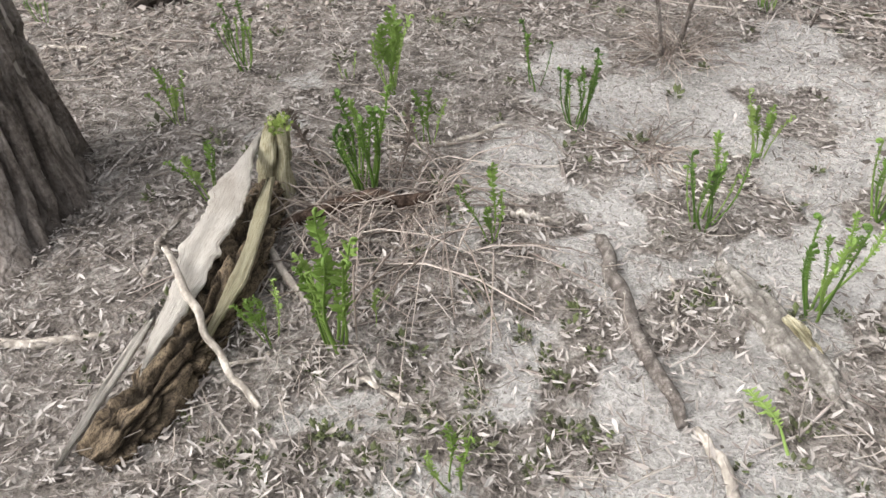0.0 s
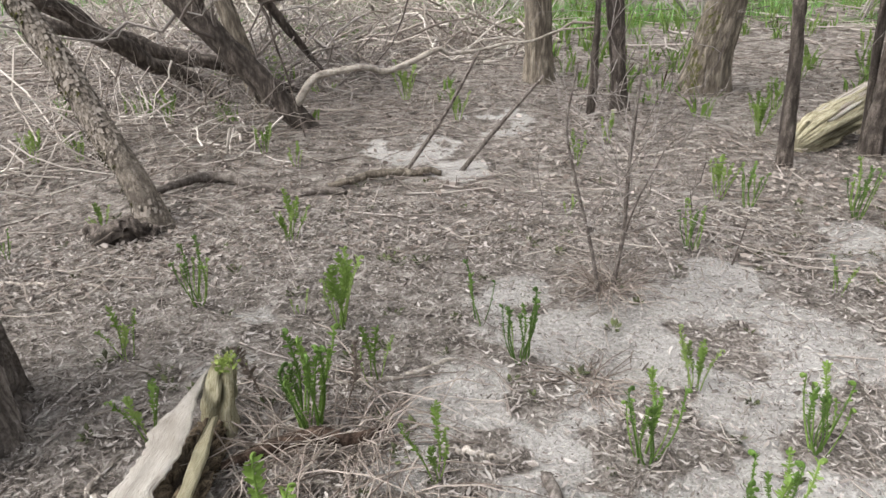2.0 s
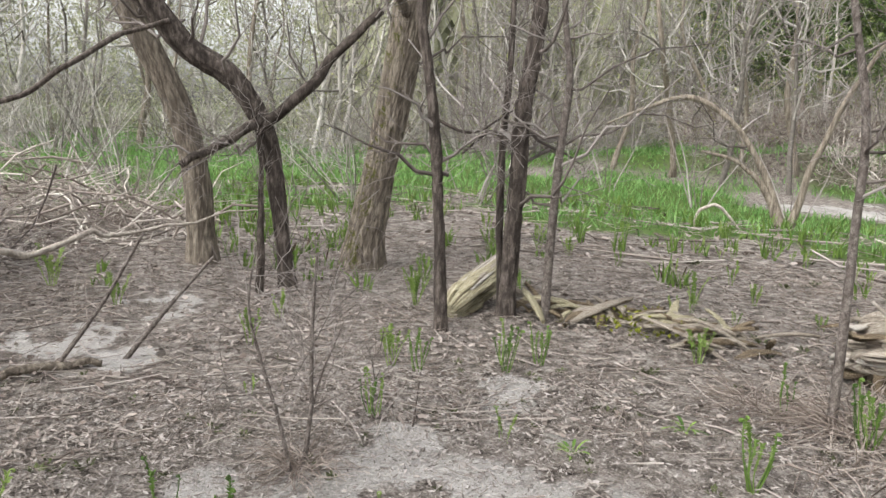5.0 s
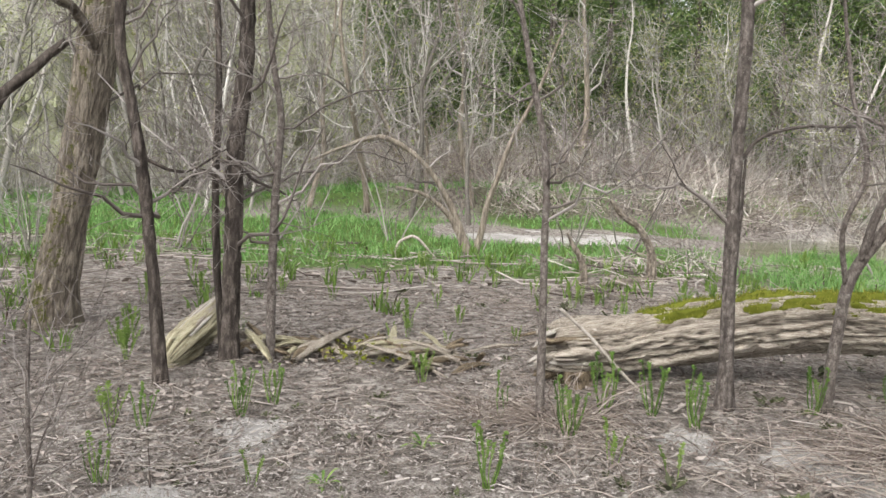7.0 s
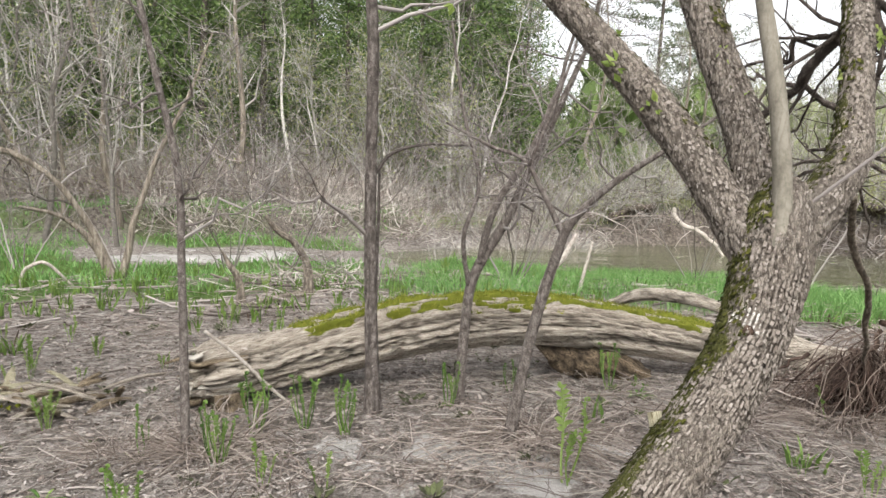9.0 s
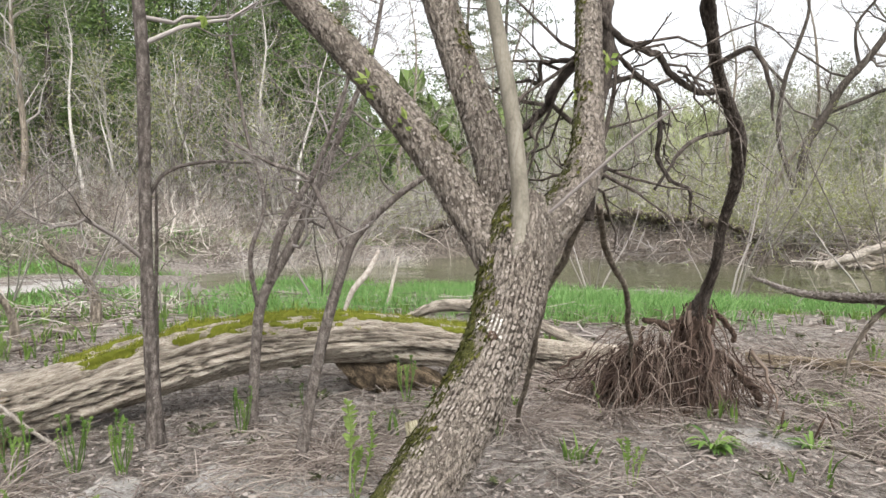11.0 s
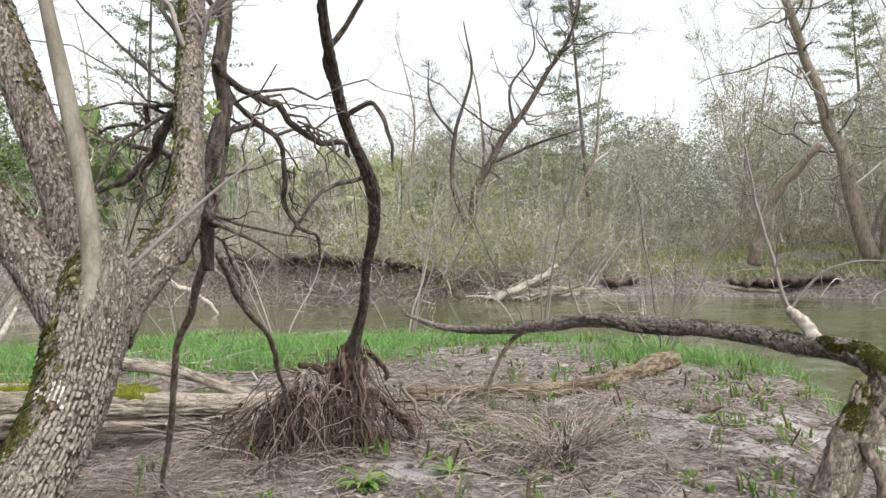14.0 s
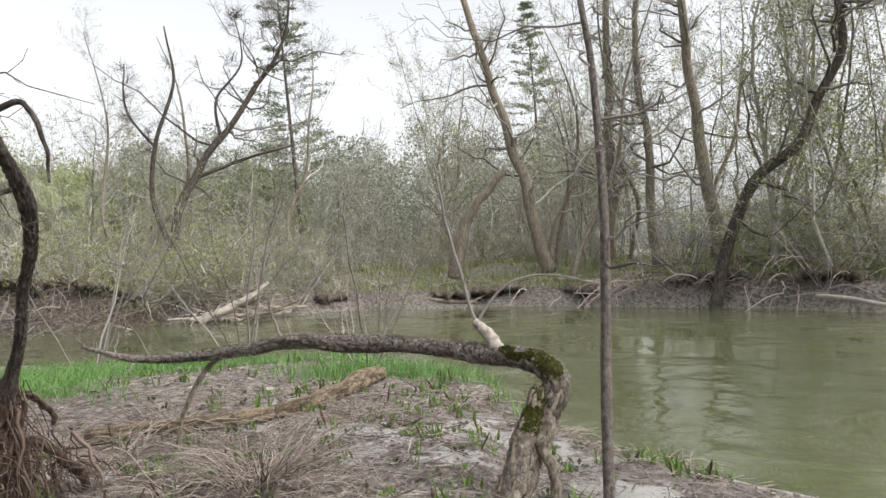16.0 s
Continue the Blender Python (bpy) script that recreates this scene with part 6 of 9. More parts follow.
def build_mossy_log():
    rows = [(3.86, 2.98, 0.23, 0.19), (3.98, 2.9, 0.235, 0.188), (4.3, 2.68, 0.25, 0.18), (4.7, 2.27, 0.34, 0.188), (5.07, 1.78, 0.43, 0.192), (5.38, 1.24, 0.45, 0.195), (5.65, 0.62, 0.41, 0.188), (5.87, 0.06, 0.31, 0.165), (6.08, -0.5, 0.20, 0.14), (6.3, -1.37, 0.1, 0.13), (6.45, -1.8, 0.06, 0.11)]
    base = np.array([4.0, 2.9, float(height(np.array(4.0), np.array(2.9)))])
    ob = thing("fallen_log", base, "long weathered fallen log topped with yellow-green moss", "log")
    n, sides = 330, 120
    P, R = smooth_path(rows, n)
    D, a = rings(P[None], sides)
    D = D[0]
    s = np.r_[0, np.cumsum(np.linalg.norm(np.diff(P, axis=0), axis=1))]
    ca, sa = np.cos(a) + 0 * s[:, None], np.sin(a) + 0 * s[:, None]
    S = s[:, None] + 0 * a
    girth = R[:, None] * (1 + 0.34 * (fbm(np.stack([ca * 1.3, sa * 1.3, S * 1.2], -1), 3) - 0.5))
    twist = a[None] + 0.25 * S
    q = np.stack([np.cos(twist) * 3.1, np.sin(twist) * 3.1, S * 0.55], -1)
    cracks = np.minimum(np.abs(fbm(q * 1.5, 4) - 0.5) * 13, np.abs(fbm(q * 3.4 + 7, 3) - 0.5) * 16 + 0.25)
    girth = girth + 0.055 * (np.clip(cracks, 0, 1) - 0.8) + 0.05 * (fbm(q * (0.9, 0.9, 0.5) + 3, 2) - 0.5) + 0.014 * (fbm(q * (7, 7, 2.5), 3) - 0.5)
    ends = 1 - 0.25 * np.exp(-s / 0.10)[:, None] * (0.4 + 1.2 * vnoise(np.stack([ca * 2, sa * 2, 0 * ca], -1)))
    girth = girth * ends
    V = P[:, None] + D * girth[..., None]
    V[:6] += (vnoise(np.stack([ca[:6] * 3, sa[:6] * 3, 0 * ca[:6] + 5], -1)) - 0.5)[..., None] * (np.linspace(1, 0, 6)[:, None, None]) * 0.3 * (P[0] - P[8]) / np.linalg.norm(P[0] - P[8])
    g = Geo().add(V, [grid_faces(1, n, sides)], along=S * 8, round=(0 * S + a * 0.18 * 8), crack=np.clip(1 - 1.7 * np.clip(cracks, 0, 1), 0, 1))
    # the hollow broken end
    ring0, inner = V[0], P[0] + D[0] * girth[0][:, None] * 0.7 + (P[12] - P[0]) * 0.15
    deep = P[16] + D[16] * girth[16][:, None] * 0.45
    k = np.arange(sides)
    kn = np.roll(k, -1)
    g.add(np.concatenate([ring0, inner, deep, [P[18]]]), [np.concatenate([np.stack([k, k + sides, kn + sides, kn], -1), np.stack([k + sides, k + 2 * sides, kn + 2 * sides, kn + sides], -1)]), np.stack([k + 2 * sides, np.full(sides, 3 * sides), kn + 2 * sides], -1)],
          along=np.zeros(3 * sides + 1), round=np.tile(a, 4)[: 3 * sides + 1] * 2)
    body = part("log_body", g.mesh("log_body", M_WOOD_LOG, origin=base), ob, "cracked grey-brown bare wood")
    # moss along the top
    up = D[..., 2]
    mask = up + (fbm(np.stack([ca * 3.4, sa * 3.4, S * 4], -1), 4) - 0.5) * 2.1 - 0.9 - 2.0 * (1 - ease(0.45, 0.8, S)) - 2.0 * ease(3.9, 4.2, S)
    on = mask > 0
    thick = np.where(on, np.clip(mask, 0, 0.4) * 0.06 + 0.010 * fbm(V * 60, 2), np.clip(mask * 0.06, -0.02, 0) - 0.001)
    W = V + D * thick[..., None]
    f = grid_faces(1, n, sides)
    f = f[on.ravel()[f].any(1)]
    used = np.unique(f)
    back = np.zeros(n * sides, int)
    back[used] = np.arange(len(used))
    gm = Geo().add(W.reshape(-1, 3)[used], [back[f]])
    rand = np.random.default_rng(2)
    pick = rand.choice(used, 14000)
    C = W.reshape(-1, 3)[pick]
    N = len(C)
    v = rand.normal(0, 0.5, (N, 3)) + (0, 0, 1)
    L = rand.uniform(0.008, 0.028, (N, 1))
    side = np.cross(v, rand.normal(size=(N, 3)))
    side = side / np.linalg.norm(side, axis=1, keepdims=True) * 0.003
    i = np.arange(N)[:, None] * 3
    gm.add(np.stack([C - side, C + side, C + v * L], 1), [i + (0, 1, 2)])
    part("moss", gm.mesh("moss", M_MOSS, origin=base), body, "thick yellow-green moss")
    # splintered shell round the hollow end
    rand = np.random.default_rng(6)
    out = np.array([-0.72, 0.62, 0.0])
    for i in range(11):
        a = -0.6 + i * 0.62 + rand.uniform(-0.15, 0.15)
        o = np.array([0.62 * math.cos(a) * 0.15, 0.72 * math.cos(a) * 0.15, 0.23 + 0.15 * math.sin(a)])
        b = np.array([3.9, 2.95, 0.0]) + o
        L = rand.uniform(0.05, 0.2)
        rows = [(*(b - out * 0.25), 0), (*b, 0), (*(b + out * L * 0.6 + (0, 0, rand.uniform(-0.03, 0.01))), 0), (*(b + out * L + (0, 0, rand.uniform(-0.06, 0.0))), 0)]
        w = rand.uniform(0.02, 0.05)
        part("splinter", plank(rows, [w, w, w * 0.8, w * 0.25], rand.uniform(0.008, 0.02), 30 + i, 1.2, 40, 16).mesh("splinter", (M_WOOD_LOG, M_WOOD_PALE, M_WOOD_ROT)[i % 3], origin=base), ob, "torn splinter of grey wood")
    # a dark stump shape added under the log, standing in for its shaded cavity
    part("prop", bole(Geo(), [(5.74, 0.2, -0.02, 0.08), (5.7, 0.42, 0.06, 0.12), (5.66, 0.66, 0.12, 0.15), (5.6, 0.86, 0.2, 0.14), (5.52, 1.02, 0.3, 0.07)], 50, 44, 0.03, 20, 0.3, lump=0.35).mesh("prop", M_WOOD_CORE, origin=base), ob)
    part("prop", bole(Geo(), [(3.99, 2.86, -0.05, 0.15), (3.99, 2.86, 0.1, 0.14)], 16, 36, 0.03, 20, 0.3, lump=0.3).mesh("prop", M_WOOD_ROT, origin=base), ob, "rotten underside")


build_mossy_log()
def build_pale_log():
    """A broken wedge of log tipped up among the saplings, its grain laid open."""
    base = np.array([2.3, 5.02, 0.0])
    ob = thing("pale_log", base, "broken pale yellow log wedge tipped up, grain exposed", "log")
    rows = [(2.14, 4.92, 0.04, 0.075), (2.25, 4.99, 0.085, 0.118), (2.46, 5.12, 0.14, 0.13), (2.68, 5.25, 0.22, 0.105), (2.86, 5.37, 0.3, 0.04)]
    part("log_body", bole(Geo(), rows, 130, 110, 0.028, 40, 0.035, 0.22, seed=4).mesh("log_body", M_WOOD_YELLOW, origin=base), ob)
    rand = np.random.default_rng(23)
    for i in range(9):
        a = radians(30 + 17 * i)
        o = np.array([0.5 * math.cos(a), -0.86 * math.cos(a), math.sin(a)]) * 0.115
        t0, t1 = rand.uniform(0.0, 0.25), rand.uniform(0.6, 1.05)
        c = [np.array([2.2, 4.96, 0.07]) + np.array([0.66, 0.41, 0.24]) * t + o * (1.05 - 0.35 * t) for t in np.linspace(t0, t1, 4)]
        w = rand.uniform(0.012, 0.026)
        part("splinter", plank([(*p, 0) for p in c], [w * 0.6, w, w, w * 0.3], rand.uniform(0.006, 0.013), 60 + i, 1.0, 50, 14).mesh("splinter", (M_WOOD_YELLOW, M_WOOD_PALE, M_WOOD_LOG)[i % 3], origin=base), ob, "torn strip of pale wood")


build_pale_log()
stick("bare_log", "thin bleached log lying behind the mossy log", [(6.72, 0.6, 0.40, 0.04), (6.66, 0.31, 0.53, 0.058), (6.56, -0.03, 0.55, 0.057), (6.41, -0.43, 0.48, 0.05), (6.3, -0.9, 0.3, 0.045), (6.25, -1.4, 0.08, 0.03)], M_WOOD_LOG, 24, 60, 0.008, 30, 0.2, 0.2, 5, "log")
stick("snag", "crooked broken grey snag with dark tip", [(8.51, 4.51, -0.05, 0.085), (8.5, 4.54, 0.45, 0.05), (8.42, 4.7, 0.74, 0.042), (8.33, 4.85, 0.86, 0.045), (8.25, 4.99, 1.05, 0.02)], M_BARK_GREY, 28, 90, 0.014, 50, 0.2, 0.2, 6, "snag")
stick("fallen_branch", "grey branch lying beside the snag", lies([(8.6, 4.5, 0.05), (8.0, 4.68, 0.049), (7.5, 4.83, 0.03)]), M_BARK_GREY, 16, 30, 0.005, 30, category="branch")
stick("drift_log", "long drift log half sunk in silt", lies([(7.7, -6.45, 0.10), (7.2, -5.8, 0.115), (6.6, -5.0, 0.09), (6.2, -3.9, 0.075), (6.4, -3.0, 0.075), (6.62, -2.5, 0.07)], 0.75), M_WOOD_ROT, 40, 130, 0.024, 22, 0.2, 0.2, 7, "log")
stick("leaning_pole", "thin pale pole leaning against the log end", [(3.39, 2.59, 0.62, 0.009), (3.54, 2.47, 0.45, 0.011), (3.7, 2.34, 0.23, 0.011), (3.89, 2.15, -0.01, 0.009)], M_STICK, 8, 24, category="stick")
stick("pale_branch", "short pale dead branch propped in grass", [(7.45, 8.12, 0.02, 0.02), (7.51, 8.06, 0.28, 0.022), (7.62, 7.95, 0.36, 0.024), (7.89, 7.67, 0.02, 0.014)], M_STICK, 10, 30, category="branch", wobble=0.04)
stick("stub", "dark broken stub beside the snag", [(7.92, 5.13, -0.05, 0.06), (7.9, 5.16, 0.25, 0.045), (7.83, 5.28, 0.5, 0.03), (7.8, 5.34, 0.62, 0.012)], M_BARK_GREY, 14, 30, 0.008, 50, category="stub")
stick("far_branch", "bleached crooked branch at the far waterline", [(25.78, -0.31, 1.0, 0.06), (25.78, -0.51, 0.5, 0.08), (25.76, -0.97, 0.3, 0.08), (25.73, -1.6, -0.1, 0.07), (25.7, -2.0, -0.6, 0.05)], M_STICK, 10, 30, category="branch", wobble=0.1)
stick("white_post", "bent bleached branch sticking up from grass", [(8.29, 1.5, -0.1, 0.02), (8.3, 1.45, 0.28, 0.024), (8.31, 1.37, 0.48, 0.034), (8.33, 1.2, 0.69, 0.036), (8.35, 1.06, 0.96, 0.018)], M_STICK, 10, 20, category="stick")
stick("white_post", "short bleached branch stub among grass", [(10.4, 1.25, -0.15, 0.03), (10.45, 1.05, 0.75, 0.02)], M_STICK, 10, 20, category="stick")


def build_rotten_slabs():
    """Crumbling slabs of the log that lay between the saplings and the mossy log."""
    rand = np.random.default_rng(19)
    ob = thing("rotten_log", (3.2, 4.3, 0), "crumbling rotten log broken into flat slabs", "log")
    for i in range(84):
        t = rand.uniform(0, 1)
        c = np.array([2.65 + 1.25 * t + rand.normal(0, 0.07), 4.75 - 0.95 * t * t + rand.normal(0, 0.12)])
        if i > 60:
            c = np.array([3.6, 3.8]) + rand.normal(0, 0.17, 2)
        d = np.array([0.8, -0.5 - 0.5 * t]) + rand.normal(0, 0.75, 2)
        d = d / np.linalg.norm(d) * rand.uniform(0.05, 0.2) * (1.8 if i % 9 == 0 else 1)
        w = rand.uniform(0.01, 0.034)
        z = float(height(np.array(c[0]), np.array(c[1]))) + rand.uniform(0.015, 0.15) * (1 - 0.6 * t)
        tip = rand.normal(0, 0.05)
        rows = [(*(c - d), z - 0.01 - tip, 0), (*(c - d * 0.3), z + 0.012 - tip * 0.3, 0), (*(c + d * 0.4), z + 0.008 + tip * 0.4, 0), (*(c + d), z - 0.02 + tip, 0)]
        part("slab", plank(rows, [w * 0.4, w, w * 1.1, w * 0.8, w * 0.3], rand.uniform(0.006, 0.016), i, 1.1, 44, 14).mesh("slab", (M_WOOD_ROT, M_WOOD_LOG, M_WOOD_ROT, M_WOOD_LOG, M_WOOD_YELLOW)[i % 5], origin=(3.2, 4.3, 0)), ob)
    g = leaf_cards(Geo(), np.stack([rand.uniform(3.0, 3.7, 160), rand.uniform(3.9, 4.5, 160), rand.uniform(0.06, 0.1, 160)], -1), (0.02, 0.05), rand)
    part("moss", g.mesh("moss", M_MOSS, False, origin=(3.2, 4.3, 0)), ob, "small green moss tufts")["kind"] = "stuff"


build_rotten_slabs()
stick("ground_branch", "grey crooked branch lying on the ground", lies([(-1.85, 4.2, 0.02), (-1.77, 4.27, 0.023), (-1.51, 4.52, 0.036), (-1.3, 4.42, 0.034), (-1.04, 4.29, 0.03), (-0.7, 4.19, 0.018)], 1.0), M_BARK_PEEL, 14, 60, 0.004, 45, category="branch", wobble=0.05)
stick("ground_branch", "dark crooked branch lying on the ground", lies([(-0.8, 4.33, 0.02), (-0.41, 4.58, 0.026), (-0.15, 4.62, 0.018)], 1.0), M_BARK_GREY, 12, 40, 0.004, 45, category="branch", wobble=0.04, seed=4)
stick("upright_stick", "thin stick poking up from fallen branches", [(-0.4, 4.61, -0.02, 0.014), (-0.12, 4.63, 0.37, 0.012), (0.1, 4.63, 0.75, 0.007)], M_BARK_SAPLING, 8, 24)
stick("upright_stick", "thin stick poking up from fallen branches", [(-0.03, 4.71, -0.02, 0.016), (0.19, 4.71, 0.25, 0.014), (0.48, 4.69, 0.58, 0.008)], M_BARK_SAPLING, 8, 24)
stick("pale_branch", "long pale fallen branch above the brush", [(-1.3, 5.75, 0.2, 0.03), (-1.2, 5.78, 0.3, 0.03), (-0.93, 5.87, 0.36, 0.025), (-0.51, 6.09, 0.39, 0.024), (-0.2, 6.23, 0.5, 0.02), (-0.06, 6.28, 0.48, 0.017), (0.41, 6.43, 0.56, 0.012), (1.1, 6.3, 0.6, 0.006)], M_STICK, 14, 110, 0.004, 45, category="branch", wobble=0.12)
stick("fallen_tree", "dark fallen trunk propped up off the ground", [(-2.05, 6.5, 0.06, 0.045), (-2.26, 6.43, 0.23, 0.055), (-2.62, 6.14, 0.55, 0.073), (-2.92, 5.85, 0.91, 0.073), (-3.3, 5.5, 1.3, 0.07)], M_BARK_DARK, 24, 60, 0.01, 32, category="fallen tree", wobble=0.06)
stick("fallen_tree", "dark fallen trunk propped up off the ground", [(-1.5, 7.1, 0.0, 0.04), (-1.66, 7.03, 0.08, 0.047), (-2.09, 6.86, 0.27, 0.062), (-2.66, 6.56, 0.55, 0.061), (-3.4, 6.15, 0.8, 0.058)], M_BARK_DARK, 24, 60, 0.01, 32, category="fallen tree", wobble=0.06, seed=5)
stick("hanging_twig", "thin crooked dead branch hanging down", [(-1.25, 5.6, -0.03, 0.006), (-1.34, 5.57, 0.5, 0.008), (-1.3, 5.57, 0.97, 0.01), (-1.08, 5.63, 0.98, 0.012), (-0.69, 5.69, 1.45, 0.018), (-0.3, 5.74, 1.75, 0.018), (0.3, 6.1, 2.0, 0.02)], M_BARK_DARK, 8, 110, category="branch", wobble=0.22)
stick("knotted_root", "gnarled stump root at the leaning tree's foot", lies([(-1.6, 3.72, 0.05), (-1.7, 3.62, 0.07), (-1.85, 3.66, 0.05), (-2.0, 3.8, 0.02)], 0.45), M_BARK_DARK, 40, 60, 0.03, 24, 0.2, 0.45, 5, "root", 0.06)


# ---------------------------------------------------------------- the split log and sticks on the silt
def build_split_log():
    base = np.array([-0.85, 1.6, 0.0])
    ob = thing("split_log", base, "split weathered log with a pale bare slab", "log")
    core = [(-0.79, 2.1, 0.02, 0.05), (-0.785, 1.92, 0.04, 0.066), (-0.79, 1.65, 0.04, 0.076), (-0.84, 1.38, 0.03, 0.074), (-0.91, 1.2, 0.015, 0.062), (-0.95, 1.11, 0.0, 0.045)]
    part("core", bole(Geo(), core, 190, 120, 0.03, 34, 0.3, 0.5, seed=3).mesh("core", M_WOOD_CORE, origin=base), ob, "dark rotten brown core")

    part("slab", plank([(-0.81, 2.14, 0.19, 0), (-0.83, 1.95, 0.165, 0), (-0.845, 1.7, 0.15, 0), (-0.86, 1.5, 0.125, 0), (-0.885, 1.31, 0.09, 0)], [0.006, 0.018, 0.036, 0.047, 0.05, 0.048, 0.042, 0.034, 0.022, 0.006], 0.010, 2, 1.7, 200).mesh("slab", M_WOOD_PALE, origin=base), ob, "pale bleached bare wood")
    part("splinter", plank([(-0.93, 1.46, 0.085, 0), (-0.955, 1.33, 0.075, 0), (-0.985, 1.18, 0.055, 0), (-1.01, 1.1, 0.03, 0)], [0.006, 0.012, 0.013, 0.01, 0.003], 0.008, 5, 1.0).mesh("splinter", M_WOOD_PALE, origin=base), ob, "pale bleached bare wood")
    part("splinter", plank([(-0.75, 1.98, 0.13, 0), (-0.74, 1.85, 0.13, 0), (-0.735, 1.6, 0.115, 0), (-0.77, 1.45, 0.08, 0)], [0.01, 0.02, 0.018, 0.022, 0.008], 0.012, 8).mesh("splinter", M_WOOD_YELLOW, origin=base), ob, "")
    # the upright mossy end
    part("upright_end", bole(Geo(), [(-0.785, 2.12, -0.03, 0.062), (-0.78, 2.125, 0.08, 0.052), (-0.76, 2.13, 0.17, 0.045), (-0.745, 2.135, 0.245, 0.03)], 60, 40, 0.026, 30, 0.15, 0.3, seed=6).mesh("upright_end", M_WOOD_YELLOW, origin=base), ob, "yellow crumbling upright end")
    rand = np.random.default_rng(3)
    part("moss", leaf_cards(Geo(), np.array([-0.735, 2.12, 0.245]) + rand.normal(0, (0.018, 0.018, 0.012), (140, 3)), (0.01, 0.025), rand).mesh("moss", M_BUD, False, origin=base), ob, "bright green moss tuft")


build_split_log()
stick("bleached_stick", "bleached stick leaning across the split log", [(-0.93, 1.63, 0.185, 0.007), (-0.84, 1.51, 0.165, 0.010), (-0.73, 1.37, 0.085, 0.0095), (-0.62, 1.255, 0.008, 0.0085)], M_STICK, 12, 50, 0.0015, 60, wobble=0.012)
stick("bleached_stick", "short bleached stick beside fern stems", [(-0.77, 1.87, 0.05, 0.009), (-0.67, 1.72, 0.025, 0.012), (-0.575, 1.605, 0.008, 0.010)], M_STICK, 12, 30, 0.0015, 60)
SMALL_STICKS = [
    ("grey branch lying on dead leaves", [(-1.46, 1.47, 0.012), (-1.36, 1.45, 0.013), (-1.21, 1.46, 0.013), (-1.1, 1.49, 0.010), (-1.03, 1.51, 0.006)], M_STICK),
    ("small pale twig on silt", [(-0.41, 1.36, 0.008), (-0.31, 1.32, 0.007), (-0.19, 1.25, 0.006)], M_STICK),
    ("small pale twig on silt", [(-0.82, 1.38, 0.007), (-0.63, 1.43, 0.006)], M_STICK),
    ("dark bark-covered branch on silt", [(0.215, 1.87, 0.019), (0.25, 1.61, 0.022), (0.3, 1.41, 0.019), (0.35, 1.27, 0.014)], M_BARK_PEEL),
    ("pale bare stick on silt", [(0.37, 1.25, 0.011), (0.4, 1.15, 0.013), (0.41, 1.0, 0.012)], M_STICK),
    ("thin pale stick on silt", [(0.39, 1.74, 0.007), (0.38, 1.59, 0.006), (0.34, 1.47, 0.004)], M_STICK),
    ("crooked root among dead stalks", [(-0.72, 1.92, 0.014), (-0.6, 1.98, 0.026), (-0.48, 2.04, 0.030), (-0.36, 2.04, 0.023), (-0.24, 2.12, 0.010)], M_ROOT),
    ("thin pale stick among dead stalks", [(-0.59, 1.94, 0.009), (-0.44, 1.87, 0.007), (-0.27, 1.85, 0.006)], M_STICK),
    ("thin bent stick on leaves", [(-0.45, 2.35, 0.007), (-0.24, 2.38, 0.010), (-0.03, 2.51, 0.006)], M_STICK),
    ("pale straight stick on leaves", [(-2.09, 3.15, 0.010), (-1.75, 3.1, 0.011), (-1.6, 3.09, 0.008)], M_STICK),
    ("bleached stick on leaves", [(-1.06, 1.71, 0.010), (-1.07, 1.86, 0.009), (-1.05, 2.01, 0.008)], M_STICK),
    ("short stick on silt", [(-0.04, 2.01, 0.010), (0.1, 1.97, 0.007)], M_STICK),
    ("pale branch near the bank", [(4.7, -2.35, 0.016), (4.95, -2.3, 0.018), (5.3, -2.45, 0.010)], M_BARK_GREY),
    ("grey stick on dead stalks", [(4.95, -2.05, 0.012), (4.3, -2.2, 0.016), (3.9, -2.5, 0.008)], M_BARK_GREY),
]
for i, (lab, rows, m) in enumerate(SMALL_STICKS):
    stick("fallen_stick", lab, lies(rows, 0.8), m, 14, 60, 0.0015 + 0.003 * (m is M_BARK_GREY), 70, 0.3, 0.1, i, wobble=0.016)
stick("buried_log", "short log half buried in grey silt", [(0.53, 1.8, -0.025, 0.03), (0.56, 1.72, -0.012, 0.04), (0.63, 1.52, -0.008, 0.046), (0.69, 1.34, -0.016, 0.038), (0.7, 1.28, -0.02, 0.02)], M_BARK_SILT, 60, 110, 0.012, 50, 0.2, 0.3, 8, "log")
stick("rotten_chunk", "yellow chunk of rotten wood on the buried log", [(0.63, 1.56, 0.034, 0.008), (0.645, 1.52, 0.04, 0.014), (0.665, 1.47, 0.036, 0.015), (0.68, 1.44, 0.026, 0.006)], M_WOOD_YELLOW, 30, 40, 0.012, 60, 0.1, 0.5, 9, "wood chunk")


